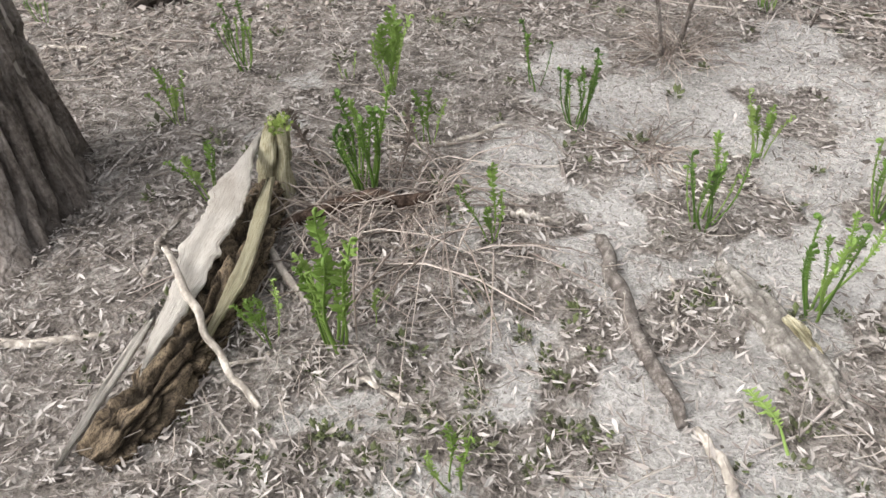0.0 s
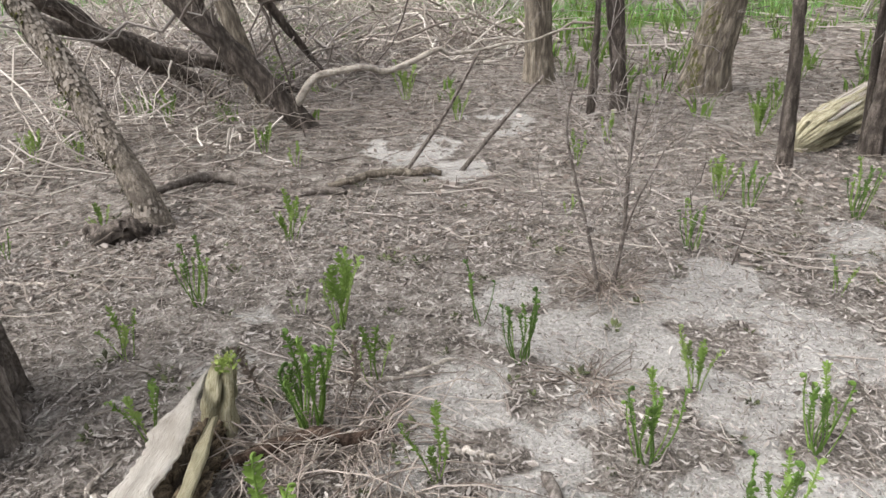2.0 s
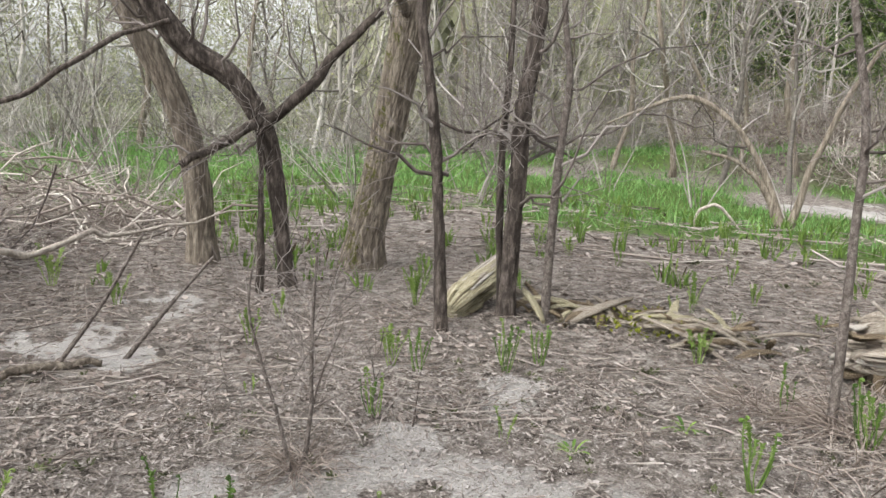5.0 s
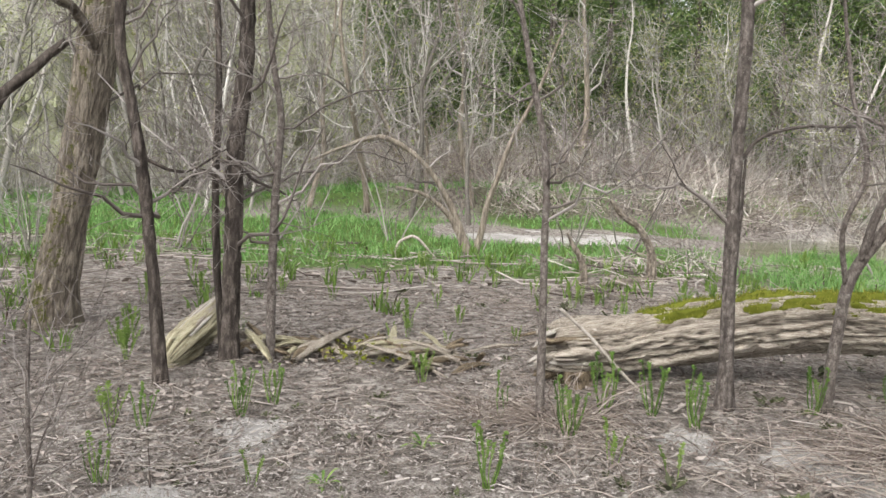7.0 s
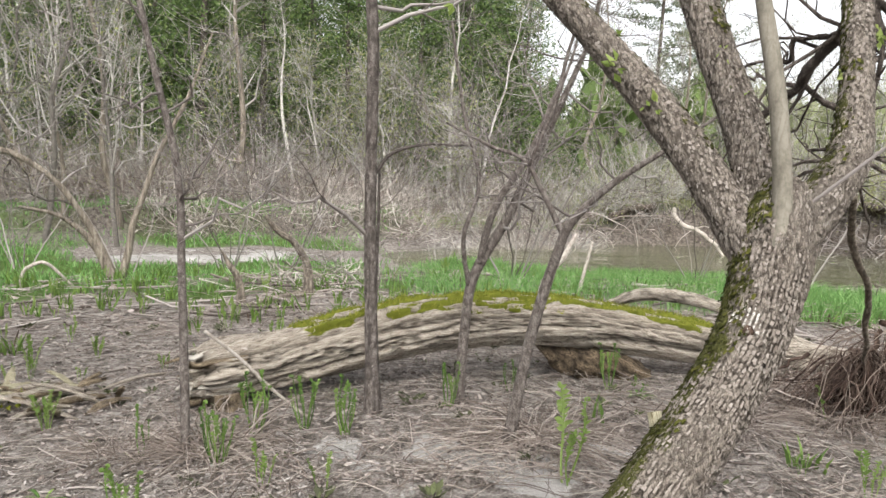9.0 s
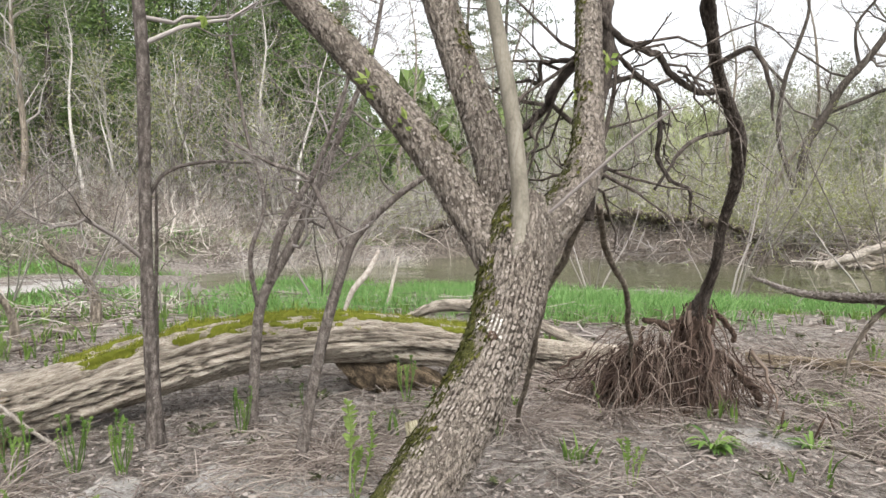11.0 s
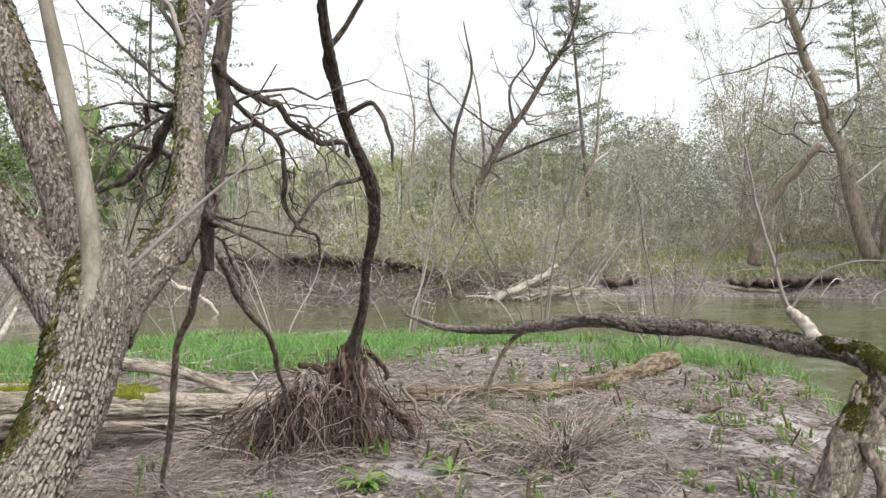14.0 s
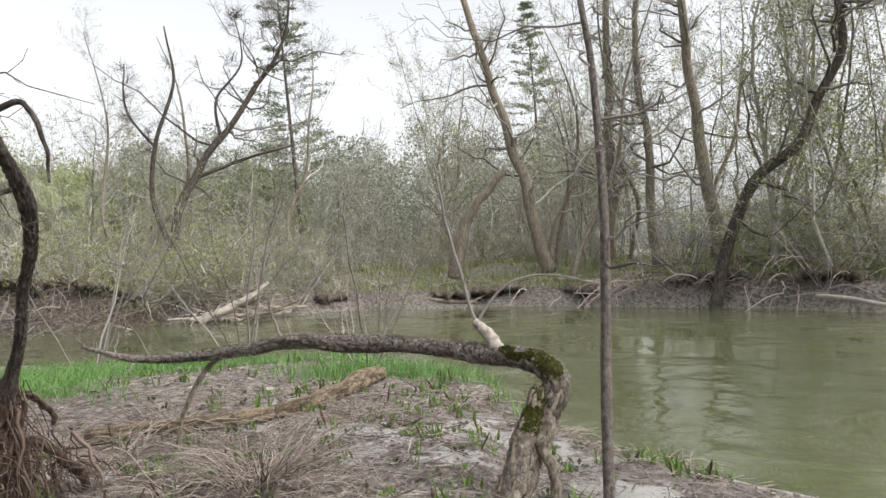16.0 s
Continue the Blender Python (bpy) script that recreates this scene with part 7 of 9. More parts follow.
# ---------------------------------------------------------------- ferns
def frond_mesh(kind, seed):
    """A fern shoot 1 m tall in its own measure: 0, a coiled fiddlehead; 1, a shoot that unfolds small leaflets."""
    rand = np.random.default_rng(seed)
    n = 26
    t = np.linspace(0, 1, n)
    lean, bow = rand.uniform(0.02, 0.11), rand.uniform(-0.06, 0.1)
    P = np.stack([lean * t + bow * t * (1 - t) * 2, 0.03 * np.sin(5 * t + seed), 0.93 * t], -1)
    R = np.interp(t, [0, 0.3, 0.8, 1], [0.0125, 0.0095, 0.007, 0.0065])
    g = Geo()
    top = P[-1]
    d = 1 if rand.uniform(0, 1) < 0.6 else -1
    m = 20 if kind == 0 else 13
    a = np.linspace(0, 2 * np.pi * (1.4 if kind == 0 else 0.72), m)
    rad = np.linspace(0.028, 0.006, m)
    coil = np.stack([top[0] + d * 0.028 - d * rad * np.cos(a), top[1] + 0.004 * np.sin(2 * a), top[2] + rad * np.sin(a)], -1)
    P, R = np.concatenate([P[:-1], coil]), np.concatenate([R[:-1], np.linspace(0.008, 0.0125, m)])
    tubes(g, P[None], R[None], 5)
    # leaflets, folded, along the upper shaft
    rows = 30 if kind else 24
    lo = 0.34 if kind else 0.5
    for i, u in enumerate(np.linspace(lo, 0.985, rows)):
        c = np.array([np.interp(u, t, P[:n, 0]), np.interp(u, t, P[:n, 1]), np.interp(u, t, P[:n, 2])]) if kind == 0 else np.array([np.interp(u, np.linspace(0, 1, n), P[:n, k]) for k in range(3)])
        size = (0.078 * (0.25 + 0.75 * math.sin(math.pi * (0.05 + 0.72 * (u - lo) / (1 - lo)))) if kind else 0.03 + 0.03 * (u - lo) / (1 - lo)) * rand.uniform(0.45, 1.3)
        for sgn in (-1, 1):
            d = np.array([rand.normal(0.1, 0.5), sgn * rand.uniform(0.5, 1.0), rand.uniform(0.2, 1.2)])
            d /= np.linalg.norm(d)
            w = np.cross(d, (1.0, 0.2 * sgn, 0.1))
            w /= np.linalg.norm(w)
            q = np.cross(d, w)
            V = [c, c + d * size * 0.35 + w * size * 0.2 + q * size * 0.05, c + d * size * 0.4 - q * size * 0.06, c + d * size * 0.35 - w * size * 0.2 + q * size * 0.05, c + d * size * 0.8 + w * size * 0.12 + q * size * 0.14, c + d * size * 0.8 - w * size * 0.12 + q * size * 0.14, c + d * size * 0.95 + q * size * 0.25]
            g.add(V, [[(0, 2, 1), (0, 3, 2)], [(1, 2, 6, 4), (2, 3, 5, 6)]])
    return g.mesh("frond", M_FERN if kind else M_FERN_DARK)


FRONDS = [[frond_mesh(k, 50 + 7 * i + k) for i in range(5)] for k in (0, 1)]


def fern(x, y, h, count, kind, rand, group):
    z = float(height(np.array(x), np.array(y))) - 0.01
    lab = ("cluster of dark green fern fiddleheads with coiled tips", "bright green fern shoots unfolding small leaflets")[kind]
    ob = thing("fern", (x, y, z), lab, "fern", group)
    a0 = rand.uniform(0, 6.28)
    count = count + ((5 if kind == 0 else 3) if count > 3 else 1 if count > 1 else 0)
    for i in range(count):
        a = a0 + 2 * math.pi * i / max(count, 1) + rand.uniform(-0.4, 0.4)
        f = part("frond", FRONDS[kind][int(rand.integers(5))], ob)
        s = h * (1.0 if i == 0 else rand.uniform(0.62, 1.0)) * 0.98
        rad = rand.uniform(0.006, 0.026) if count > 1 else 0.0
        lean = radians(rand.uniform(0, 7) if i == 0 else rand.uniform(2, 12 + 5 * kind))
        f.matrix_local = Matrix.LocRotScale((rad * math.cos(a), rad * math.sin(a), 0), Euler((0, 0, a)).to_quaternion() @ Euler((0, lean, 0)).to_quaternion(), (s * 1.15, s * 1.15, s))
    return ob


FERNS_BY_SPLIT_LOG = [(-0.47, 1.46, 0.41, 4, 1), (-0.65, 1.48, 0.24, 3, 1), (-0.39, 1.54, 0.18, 1, 1), (-0.49, 2.09, 0.39, 13, 0), (-0.98, 2.05, 0.25, 3, 1), (-1.26, 2.55, 0.24, 3, 1), (-1.11, 2.93, 0.31, 5, 0), (-0.49, 2.74, 0.35, 4, 1), (-0.32, 2.36, 0.25, 3, 1), (-0.68, 2.84, 0.13, 2, 1), (-0.1, 1.87, 0.26, 3, 1), (-0.16, 1.1, 0.25, 2, 1)]
FERNS_ON_SILT = [(0.18, 2.48, 0.32, 5, 0), (0.05, 2.76, 0.28, 2, 0), (0.51, 1.96, 0.31, 5, 0), (0.75, 2.32, 0.26, 4, 1), (0.72, 1.61, 0.34, 5, 0), (1.01, 1.99, 0.3, 5, 0)]
FERNS_IN_WOOD = [(-0.87, 3.59, 0.29, 4, 1), (-1.08, 4.78, 0.19, 3, 1), (1.06, 3.44, 0.28, 4, 0), (1.5, 3.94, 0.28, 4, 0), (0.7, 4.78, 0.26, 3, 1), (1.0, 5.28, 0.24, 3, 1), (-0.05, 5.92, 0.29, 4, 1), (-0.5, 6.64, 0.39, 4, 1), (2.2, 5.72, 0.27, 4, 1), (-1.37, 5.11, 0.25, 4, 1), (-2.37, 6.03, 0.31, 4, 1),
                 (-2.6, 5.0, 0.23, 4, 1), (-2.92, 5.02, 0.27, 4, 1), (-1.91, 3.78, 0.18, 5, 1), (1.52, 2.97, 0.2, 3, 1), (0.54, 3.86, 0.13, 3, 1), (-2.24, 3.44, 0.17, 4, 0)]
FERNS_BY_SAPLINGS = [(2.06, 5.33, 0.3, 5, 1), (1.4, 4.1, 0.3, 4, 1), (1.97, 3.75, 0.34, 5, 0), (2.24, 3.82, 0.29, 5, 0), (3.18, 3.5, 0.27, 4, 1), (2.45, 6.06, 0.28, 5, 1), (2.26, 7.78, 0.33, 5, 1), (4.46, 6.8, 0.25, 4, 1), (4.31, 4.75, 0.3, 3, 1), (4.67, 6.2, 0.24, 3, 1), (4.11, 4.1, 0.14, 3, 1)]
FERNS_BY_MOSSY_LOG = [(3.04, 2.74, 0.3, 3, 0), (3.06, 2.29, 0.37, 7, 0), (2.25, 2.2, 0.34, 5, 0), (3.55, 2.36, 0.41, 5, 0), (2.92, 1.95, 0.26, 3, 1), (3.74, 2.14, 0.36, 4, 0), (3.74, 1.88, 0.38, 5, 0), (4.47, 1.45, 0.33, 5, 0), (2.94, 1.64, 0.22, 2, 1), (4.95, 1.14, 0.25, 3, 0), (3.43, 0.55, 0.54, 2, 1), (5.29, 0.47, 0.38, 5, 0), (3.92, -0.6, 0.16, 2, 0)]
FERNS_NEAR_RIVER = [(3.68, -0.85, 0.29, 3, 1), (4.32, -3.12, 0.13, 3, 0), (4.41, -0.19, 0.21, 2, 0), (4.65, -3.72, 0.2, 3, 0), (4.96, -0.92, 0.28, 1, 1), (3.93, -3.87, 0.24, 3, 0), (4.09, -4.61, 0.21, 4, 1), (6.61, -3.64, 0.26, 4, 1)]
rand_fern = np.random.default_rng(77)
for rows, grp in ((FERNS_BY_SPLIT_LOG, "ferns by the split log"), (FERNS_ON_SILT, "ferns on the silt"), (FERNS_IN_WOOD, "ferns in the wood"), (FERNS_BY_SAPLINGS, "ferns by the saplings"), (FERNS_BY_MOSSY_LOG, "ferns by the mossy log"), (FERNS_NEAR_RIVER, "ferns near the river")):
    for row in rows:
        fern(*row, rand_fern, grp)
for i in range(34):
    a = radians(rand_fern.uniform(40, 66))
    r = rand_fern.uniform(5.8, 11)
    fern(r * math.sin(a), r * math.cos(a), rand_fern.uniform(0.14, 0.28), int(rand_fern.integers(2, 5)), 1, rand_fern, "ferns under the far trees")
# more shoots standing thinly under the farther trees
for i in range(46):
    a = radians(rand_fern.uniform(-22, 78))
    r = rand_fern.uniform(7.5, 14)
    fern(r * math.sin(a), r * math.cos(a), rand_fern.uniform(0.2, 0.34), int(rand_fern.integers(3, 6)), 1, rand_fern, "ferns under the far trees")


# ---------------------------------------------------------------- tussocks, leafy plants, dead fronds
def tussock(x, y, rad, tall, count, seed, flat=0.6):
    rand = np.random.default_rng(seed)
    base = np.array([x, y, float(height(np.array(x), np.array(y)))])
    a, d = rand.uniform(0, 2 * np.pi, count), rad * 0.35 * np.sqrt(rand.uniform(0, 1, count))
    b = np.stack([x + d * np.cos(a), y + d * np.sin(a), 0 * a + base[2] - 0.02], -1)
    t = a + rand.normal(0, 1.4, count)
    L = rand.uniform(0.5, 1.15, count)
    v = np.stack([np.cos(t) * rad * 1.6, np.sin(t) * rad * 1.6, rand.uniform(0.4, 1.5, count) * tall], -1) * L[:, None]
    s = np.linspace(0, 1, 6)[None, :, None]
    P = b[:, None] + s * v[:, None] - (s**2.2) * np.array([0, 0, 1.0]) * (v[:, 2] * rand.uniform(0.2, 1.0 + flat, count))[:, None, None] + np.cumsum(rand.normal(0, 0.016, (count, 6, 3)), 1)
    P[..., 2] = np.maximum(P[..., 2], height(P[..., 0], P[..., 1]) + 0.004)
    g = tubes(Geo(), P, rand.uniform(0.0018, 0.0055 if tall > 0.2 else 0.0028, (count, 1)) * np.array([[1, 1, 0.9, 0.8, 0.65, 0.4]]), 3)
    ob = thing("dead_tussock", base, "tussock of flattened dry brown stalks", "tussock", "tussocks")
    part("stalk_mass", g.mesh("stalk_mass", M_STALK, origin=base), ob)["kind"] = "stuff"


for i, (x, y, rad, tall, count) in enumerate([(4.35, -2.95, 0.34, 0.5, 300), (4.2, -2.75, 0.26, 0.42, 180), (4.75, -2.5, 0.3, 0.25, 150), (5.9, -2.6, 0.35, 0.3, 220), (5.0, -1.0, 0.32, 0.3, 220), (4.05, 0.75, 0.35, 0.22, 260), (0.6, 3.03, 0.15, 0.16, 150), (-0.36, 2.03, 0.17, 0.19, 150), (-0.6, 2.02, 0.15, 0.15, 100), (0.42, 2.35, 0.14, 0.12, 70), (5.7, -0.9, 0.4, 0.3, 350), (3.2, 2.45, 0.26, 0.3, 260), (6.6, -3.2, 0.45, 0.3, 300), (5.3, -3.5, 0.35, 0.2, 260), (4.7, -0.3, 0.35, 0.2, 260), (3.0, 2.85, 0.25, 0.2, 160), (5.6, -4.6, 0.35, 0.2, 200)]):
    tussock(x, y, rad, tall, count, 500 + i, 0.0 if tall > 0.4 else 0.6)


def leafy_plant(x, y, rad, count, seed):
    """A low plant with narrow pointed leaves."""
    rand = np.random.default_rng(seed)
    base = np.array([x, y, float(height(np.array(x), np.array(y)))])
    ob = thing("leafy_plant", base, "low tuft of narrow fresh green leaves", "plant", "leafy plants")
    for i in range(int(count * 1.7)):
        a = rand.uniform(0, 2 * np.pi)
        L, W = rad * rand.uniform(0.6, 1.2), rad * rand.uniform(0.05, 0.1)
        rise = rand.uniform(0.5, 1.4)
        u = np.linspace(0, 1, 7)
        mid = np.stack([L * u, 0 * u, L * (rise * u - 0.75 * rise * u * u)], -1)
        w = W * np.sin(np.pi * np.clip(u * 0.9 + 0.06, 0, 1)) ** 0.8
        V = np.concatenate([mid + np.stack([0 * u, w, 0.35 * w], -1), mid, mid + np.stack([0 * u, -w, 0.35 * w], -1)])
        k = np.arange(6)
        g = Geo().add(V, [np.concatenate([np.stack([k, k + 7, k + 8, k + 1], -1), np.stack([k + 7, k + 14, k + 15, k + 8], -1)])])
        f = part("leaf", g.mesh("leaf", M_FERN_DARK), ob)
        f.matrix_local = pose(0.01 * math.cos(a), 0.01 * math.sin(a), 0, 0, 0, math.degrees(a))


for i, (x, y, rad, count) in enumerate([(4.28, -1.47, 0.2, 16), (5.2, -2.55, 0.13, 10), (4.3, -2.05, 0.16, 9), (5.55, -2.75, 0.14, 9), (4.75, -4.5, 0.13, 8), (4.0, -2.5, 0.12, 8), (6.4, -4.0, 0.14, 8), (1.75, 2.75, 0.09, 6), (2.4, 2.75, 0.1, 6), (5.1, 0.25, 0.12, 7)]):
    leafy_plant(x, y, rad, count, 700 + i)

M_DEAD_FROND = leaf_material("dead_frond", [(0.07, 0.052, 0.042), (0.12, 0.095, 0.08), (0.17, 0.14, 0.12)], 0.1, 0.9, 0.1, True)
for x, y, h, a, lean in ((-0.4, 2.15, 0.28, 60, 14), (-0.63, 2.22, 0.27, 160, 26)):
    dead = FRONDS[1][1].copy()
    dead.materials[0] = M_DEAD_FROND
    ob = solid("dead_frond", dead, (x, y, -0.01), "dark brown dried fertile fern frond", "fern frond")
    ob.matrix_basis = pose(x, y, float(height(np.array(x), np.array(y))) - 0.01, 0, lean, a) @ Matrix.Diagonal((h * 1.6, h * 1.1, h, 1))
for x, y, h, a in ((0.55, 1.19, 0.17, 110), (0.62, 1.02, 0.2, 20)):
    flat = FRONDS[1][2].copy()
    flat.materials[0] = M_FERN
    ob = solid("fallen_frond", flat, (x, y, 0.02), "single bright green fern frond on silt", "fern frond")
    ob.matrix_basis = pose(x, y, float(height(np.array(x), np.array(y))) + 0.012, 0, 78, a) @ Matrix.Diagonal((h, h * 2.2, h, 1))


# ---------------------------------------------------------------- woods all round
def wood_tree(name, seed, tall, girth, twigs=(16, 6, 3), reach=(1.2, 3.0), span=(0.25, 0.98), buds=0, bud_material=None, bark=None, crook=0.5, twig_material=None, label="", up=0.35, thin=1.0):
    """A tree of the far woods, standing at the origin, to be copied."""
    rand = np.random.default_rng(seed)
    rows = [(0, 0, -0.15, girth * 1.25), (0, 0, 0.3, girth)]
    x, y = 0.0, 0.0
    for f in (0.2, 0.4, 0.6, 0.8, 1.0):
        x += rand.normal(0, crook * 0.3)
        y += rand.normal(0, crook * 0.3)
        rows.append((x, y, tall * f, girth * (1 - 0.9 * f) + 0.004))
    ob = thing(name, (0, 0, 0), label, "tree")
    part("trunk", bole(Geo(), rows, 22, 9, 0, lump=0.12, seed=seed).mesh("trunk", bark or M_BARK_GREY), ob)
    P, R = smooth_path(rows, 24)
    g = Geo()
    Q1, R1 = children(P[None], R[None], twigs[0], span, reach, (30, 70), up, 6, 0.5, rand, 0.25)
    tubes(g, Q1, np.maximum(R1 * thin, 0.005), 4)
    Q2, R2 = children(Q1, R1, twigs[1], (0.2, 1.0), (0.5, 1.3), (25, 65), 0.2, 4, 0.5, rand, 0.25)
    tubes(g, Q2, np.maximum(R2 * thin, 0.004), 3)
    Q3, R3 = children(Q2, R2, twigs[2], (0.2, 1.0), (0.25, 0.7), (25, 60), 0.1, 3, 0.6, rand, 0.2)
    tubes(g, Q3, np.maximum(R3, 0.0035), 3)
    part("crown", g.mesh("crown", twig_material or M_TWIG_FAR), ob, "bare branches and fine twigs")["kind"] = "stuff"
    if buds:
        C = np.concatenate([Q3[:, -1], Q3[:, 1], Q2[:, -1]])
        C = C[rand.integers(0, len(C), buds)] + rand.normal(0, 0.04, (buds, 3))
        part("foliage", flakes(Geo(), C, (0.025, 0.06), rand).mesh("foliage", bud_material or M_BUD_PALE, False), ob, "sparse opening leaves")
    return ob


def shrub(name, seed, tall, stems, label, material, buds=0, bud_material=None, sprawl=0.5):
    """A bare many-stemmed bush, standing at the origin, to be copied."""
    rand = np.random.default_rng(seed)
    s = np.linspace(0, 1, 7)[None, :, None]
    a = rand.uniform(0, 2 * np.pi, stems)
    d = np.stack([np.cos(a) * sprawl, np.sin(a) * sprawl, np.ones(stems)], -1) * rand.uniform(0.55, 1.0, (stems, 1)) * tall
    P = np.stack([np.cos(a), np.sin(a), 0 * a], -1)[:, None] * 0.15 + s * d[:, None] + np.cumsum(rand.normal(0, 0.045, (stems, 7, 3)), 1) * tall / 3 - (0, 0, 0.06)
    R = rand.uniform(0.008, 0.022, (stems, 1)) * np.linspace(1, 0.25, 7)[None]
    ob = thing(name, (0, 0, 0), label, "bush")
    part("clump", tubes(Geo(), P, R, 5).mesh("clump", material), ob)["kind"] = "stuff"
    g = Geo()
    Q2, R2 = children(P, R, 6, (0.2, 1.0), (0.4, 1.1), (25, 65), 0.2, 4, 0.55, rand, 0.25)
    tubes(g, Q2, np.maximum(R2, 0.0035), 3)
    Q3, R3 = children(Q2, R2, 2, (0.2, 1.0), (0.25, 0.6), (25, 60), 0.1, 3, 0.6, rand, 0.2)
    tubes(g, Q3, np.maximum(R3, 0.003), 3)
    part("crown", g.mesh("crown", material), ob, "tangle of bare twigs")["kind"] = "stuff"
    if buds:
        C = np.concatenate([Q3[:, -1], Q2[:, -1]])
        C = C[rand.integers(0, len(C), buds)] + rand.normal(0, 0.03, (buds, 3))
        part("foliage", flakes(Geo(), C, (0.02, 0.05), rand).mesh("foliage", bud_material or M_BUD, False), ob, "sparse opening leaves")
    return ob


def conifer(name, seed, tall, wide, label, material, tiers=26, per=9, bare=0.06, tuft=(0.12, 0.28), sparse=1.0, flat=0.6, inner=0.2):
    """A cedar or pine: boughs in tiers, each hung with small sprays."""
    rand = np.random.default_rng(seed)
    ob = thing(name, (0, 0, 0), label, "tree")
    part("trunk", bole(Geo(), [(0, 0, -0.2, 0.19), (0, 0.05, tall * 0.5, 0.12), (0, 0, tall, 0.01)], 20, 10).mesh("trunk", M_BARK_DARK), ob)
    N = tiers * per
    f = bare + (1 - bare) * np.repeat(np.linspace(0, 0.97, tiers), per) + rand.normal(0, 0.01, N)
    a = rand.uniform(0, 2 * np.pi, N)
    L = wide * (1.05 - f) ** 0.75 * rand.uniform(0.45, 1.15, N)
    s = np.linspace(0, 1, 5)[None, :, None]
    d = np.stack([np.cos(a), np.sin(a), rand.uniform(-0.15, 0.35, N)], -1)
    P = np.stack([0 * a, 0 * a, f * tall], -1)[:, None] + s * d[:, None] * L[:, None, None] + (s * s) * np.array([0, 0, 0.12]) * L[:, None, None]
    g = tubes(Geo(), P, np.full((N, 1), 0.014) * np.linspace(1, 0.2, 5)[None], 3)
    part("bough_frame", g.mesh("bough_frame", M_TWIG_FAR), ob)["kind"] = "stuff"
    m = int(34 * sparse)
    t = rand.uniform(inner, 1.0, (N, m)) ** 0.8 * 4
    i = np.minimum(t.astype(int), 3)
    u = (t - i)[..., None]
    C = P[np.arange(N)[:, None], i] * (1 - u) + P[np.arange(N)[:, None], i + 1] * u
    C = C.reshape(-1, 3) + rand.normal(0, 0.2, (N * m, 3)) * (1, 1, flat)
    part("foliage", flakes(Geo(), C, tuft, rand).mesh("foliage", material, False), ob, "dense evergreen sprays")
    return ob


def plant(proto, places, rand, scale=(0.8, 1.25), group="", sink=0.05, lean=4):
    """Copies of a proto, one at each place of the plan; the proto itself takes the first."""
    for i, (x, y) in enumerate(places):
        z = float(height(np.array(x), np.array(y))) - sink
        s = rand.uniform(*scale)
        m = pose(x, y, z, rand.uniform(-lean, lean), rand.uniform(-lean, lean), rand.uniform(0, 360))
        ob = copy_thing(proto, m) if i else proto
        if not i:
            ob.matrix_basis = m
        ob.scale = (s, s, s * rand.uniform(0.9, 1.15))
        if group:
            ob["group"] = group


def ring_places(rand, n, az, r):
    x, y = sector(n, az, r, rand)
    return list(zip(x.tolist(), y.tolist()))


def bank_places(rand, n, az, off):
    """Places behind the far waterline."""
    a = rand.uniform(*az, n)
    far = shores(a)[1]
    r = far + rand.uniform(*off, n)
    return list(zip((r * np.sin(np.radians(a))).tolist(), (r * np.cos(np.radians(a))).tolist()))


rand_w = np.random.default_rng(101)
TREES = [wood_tree("bare_tree", 201, 9.5, 0.10, label="slender bare grey tree in the wood"), wood_tree("bare_tree", 202, 12, 0.15, (18, 6, 3), (1.5, 3.4), label="tall bare grey tree in the wood", buds=500),
         wood_tree("bare_tree", 203, 7.5, 0.07, (16, 6, 3), (0.9, 2.2), label="thin young bare tree with greenish buds", buds=700), wood_tree("bare_tree", 204, 11, 0.12, (16, 6, 3), (1.3, 3.0), label="crooked bare tree with grey bark", crook=1.6, buds=300)]
SHRUBS = [shrub("bare_bush", 301, 3.0, 14, "dense bare grey-brown bush", M_TWIG_FAR), shrub("bare_bush", 302, 2.4, 16, "low sprawling bare bush", M_TWIG_FAR, sprawl=0.8), shrub("budding_bush", 303, 3.2, 13, "grey bush with pale green buds", M_TWIG_FAR, 1100, M_BUD_PALE), shrub("budding_bush", 304, 4.0, 12, "tall thin bush with yellow-green buds", M_TWIG_FAR, 1500, M_BUD_PALE, sprawl=0.35)]
CEDARS = [conifer("cedar", 401, 11, 3.6, "dark green cedar with boughs to the ground", M_CEDAR, tuft=(0.07, 0.19), sparse=1.6), conifer("cedar", 402, 15, 4.0, "tall dark green cedar", M_CEDAR, 30, tuft=(0.07, 0.2), sparse=1.6)]
PINE = conifer("pine", 403, 28, 6.0, "tall thin pine rising above the treeline", M_PINE, 16, 6, 0.3, (0.1, 0.24), 4.2, 0.25, 0.2)

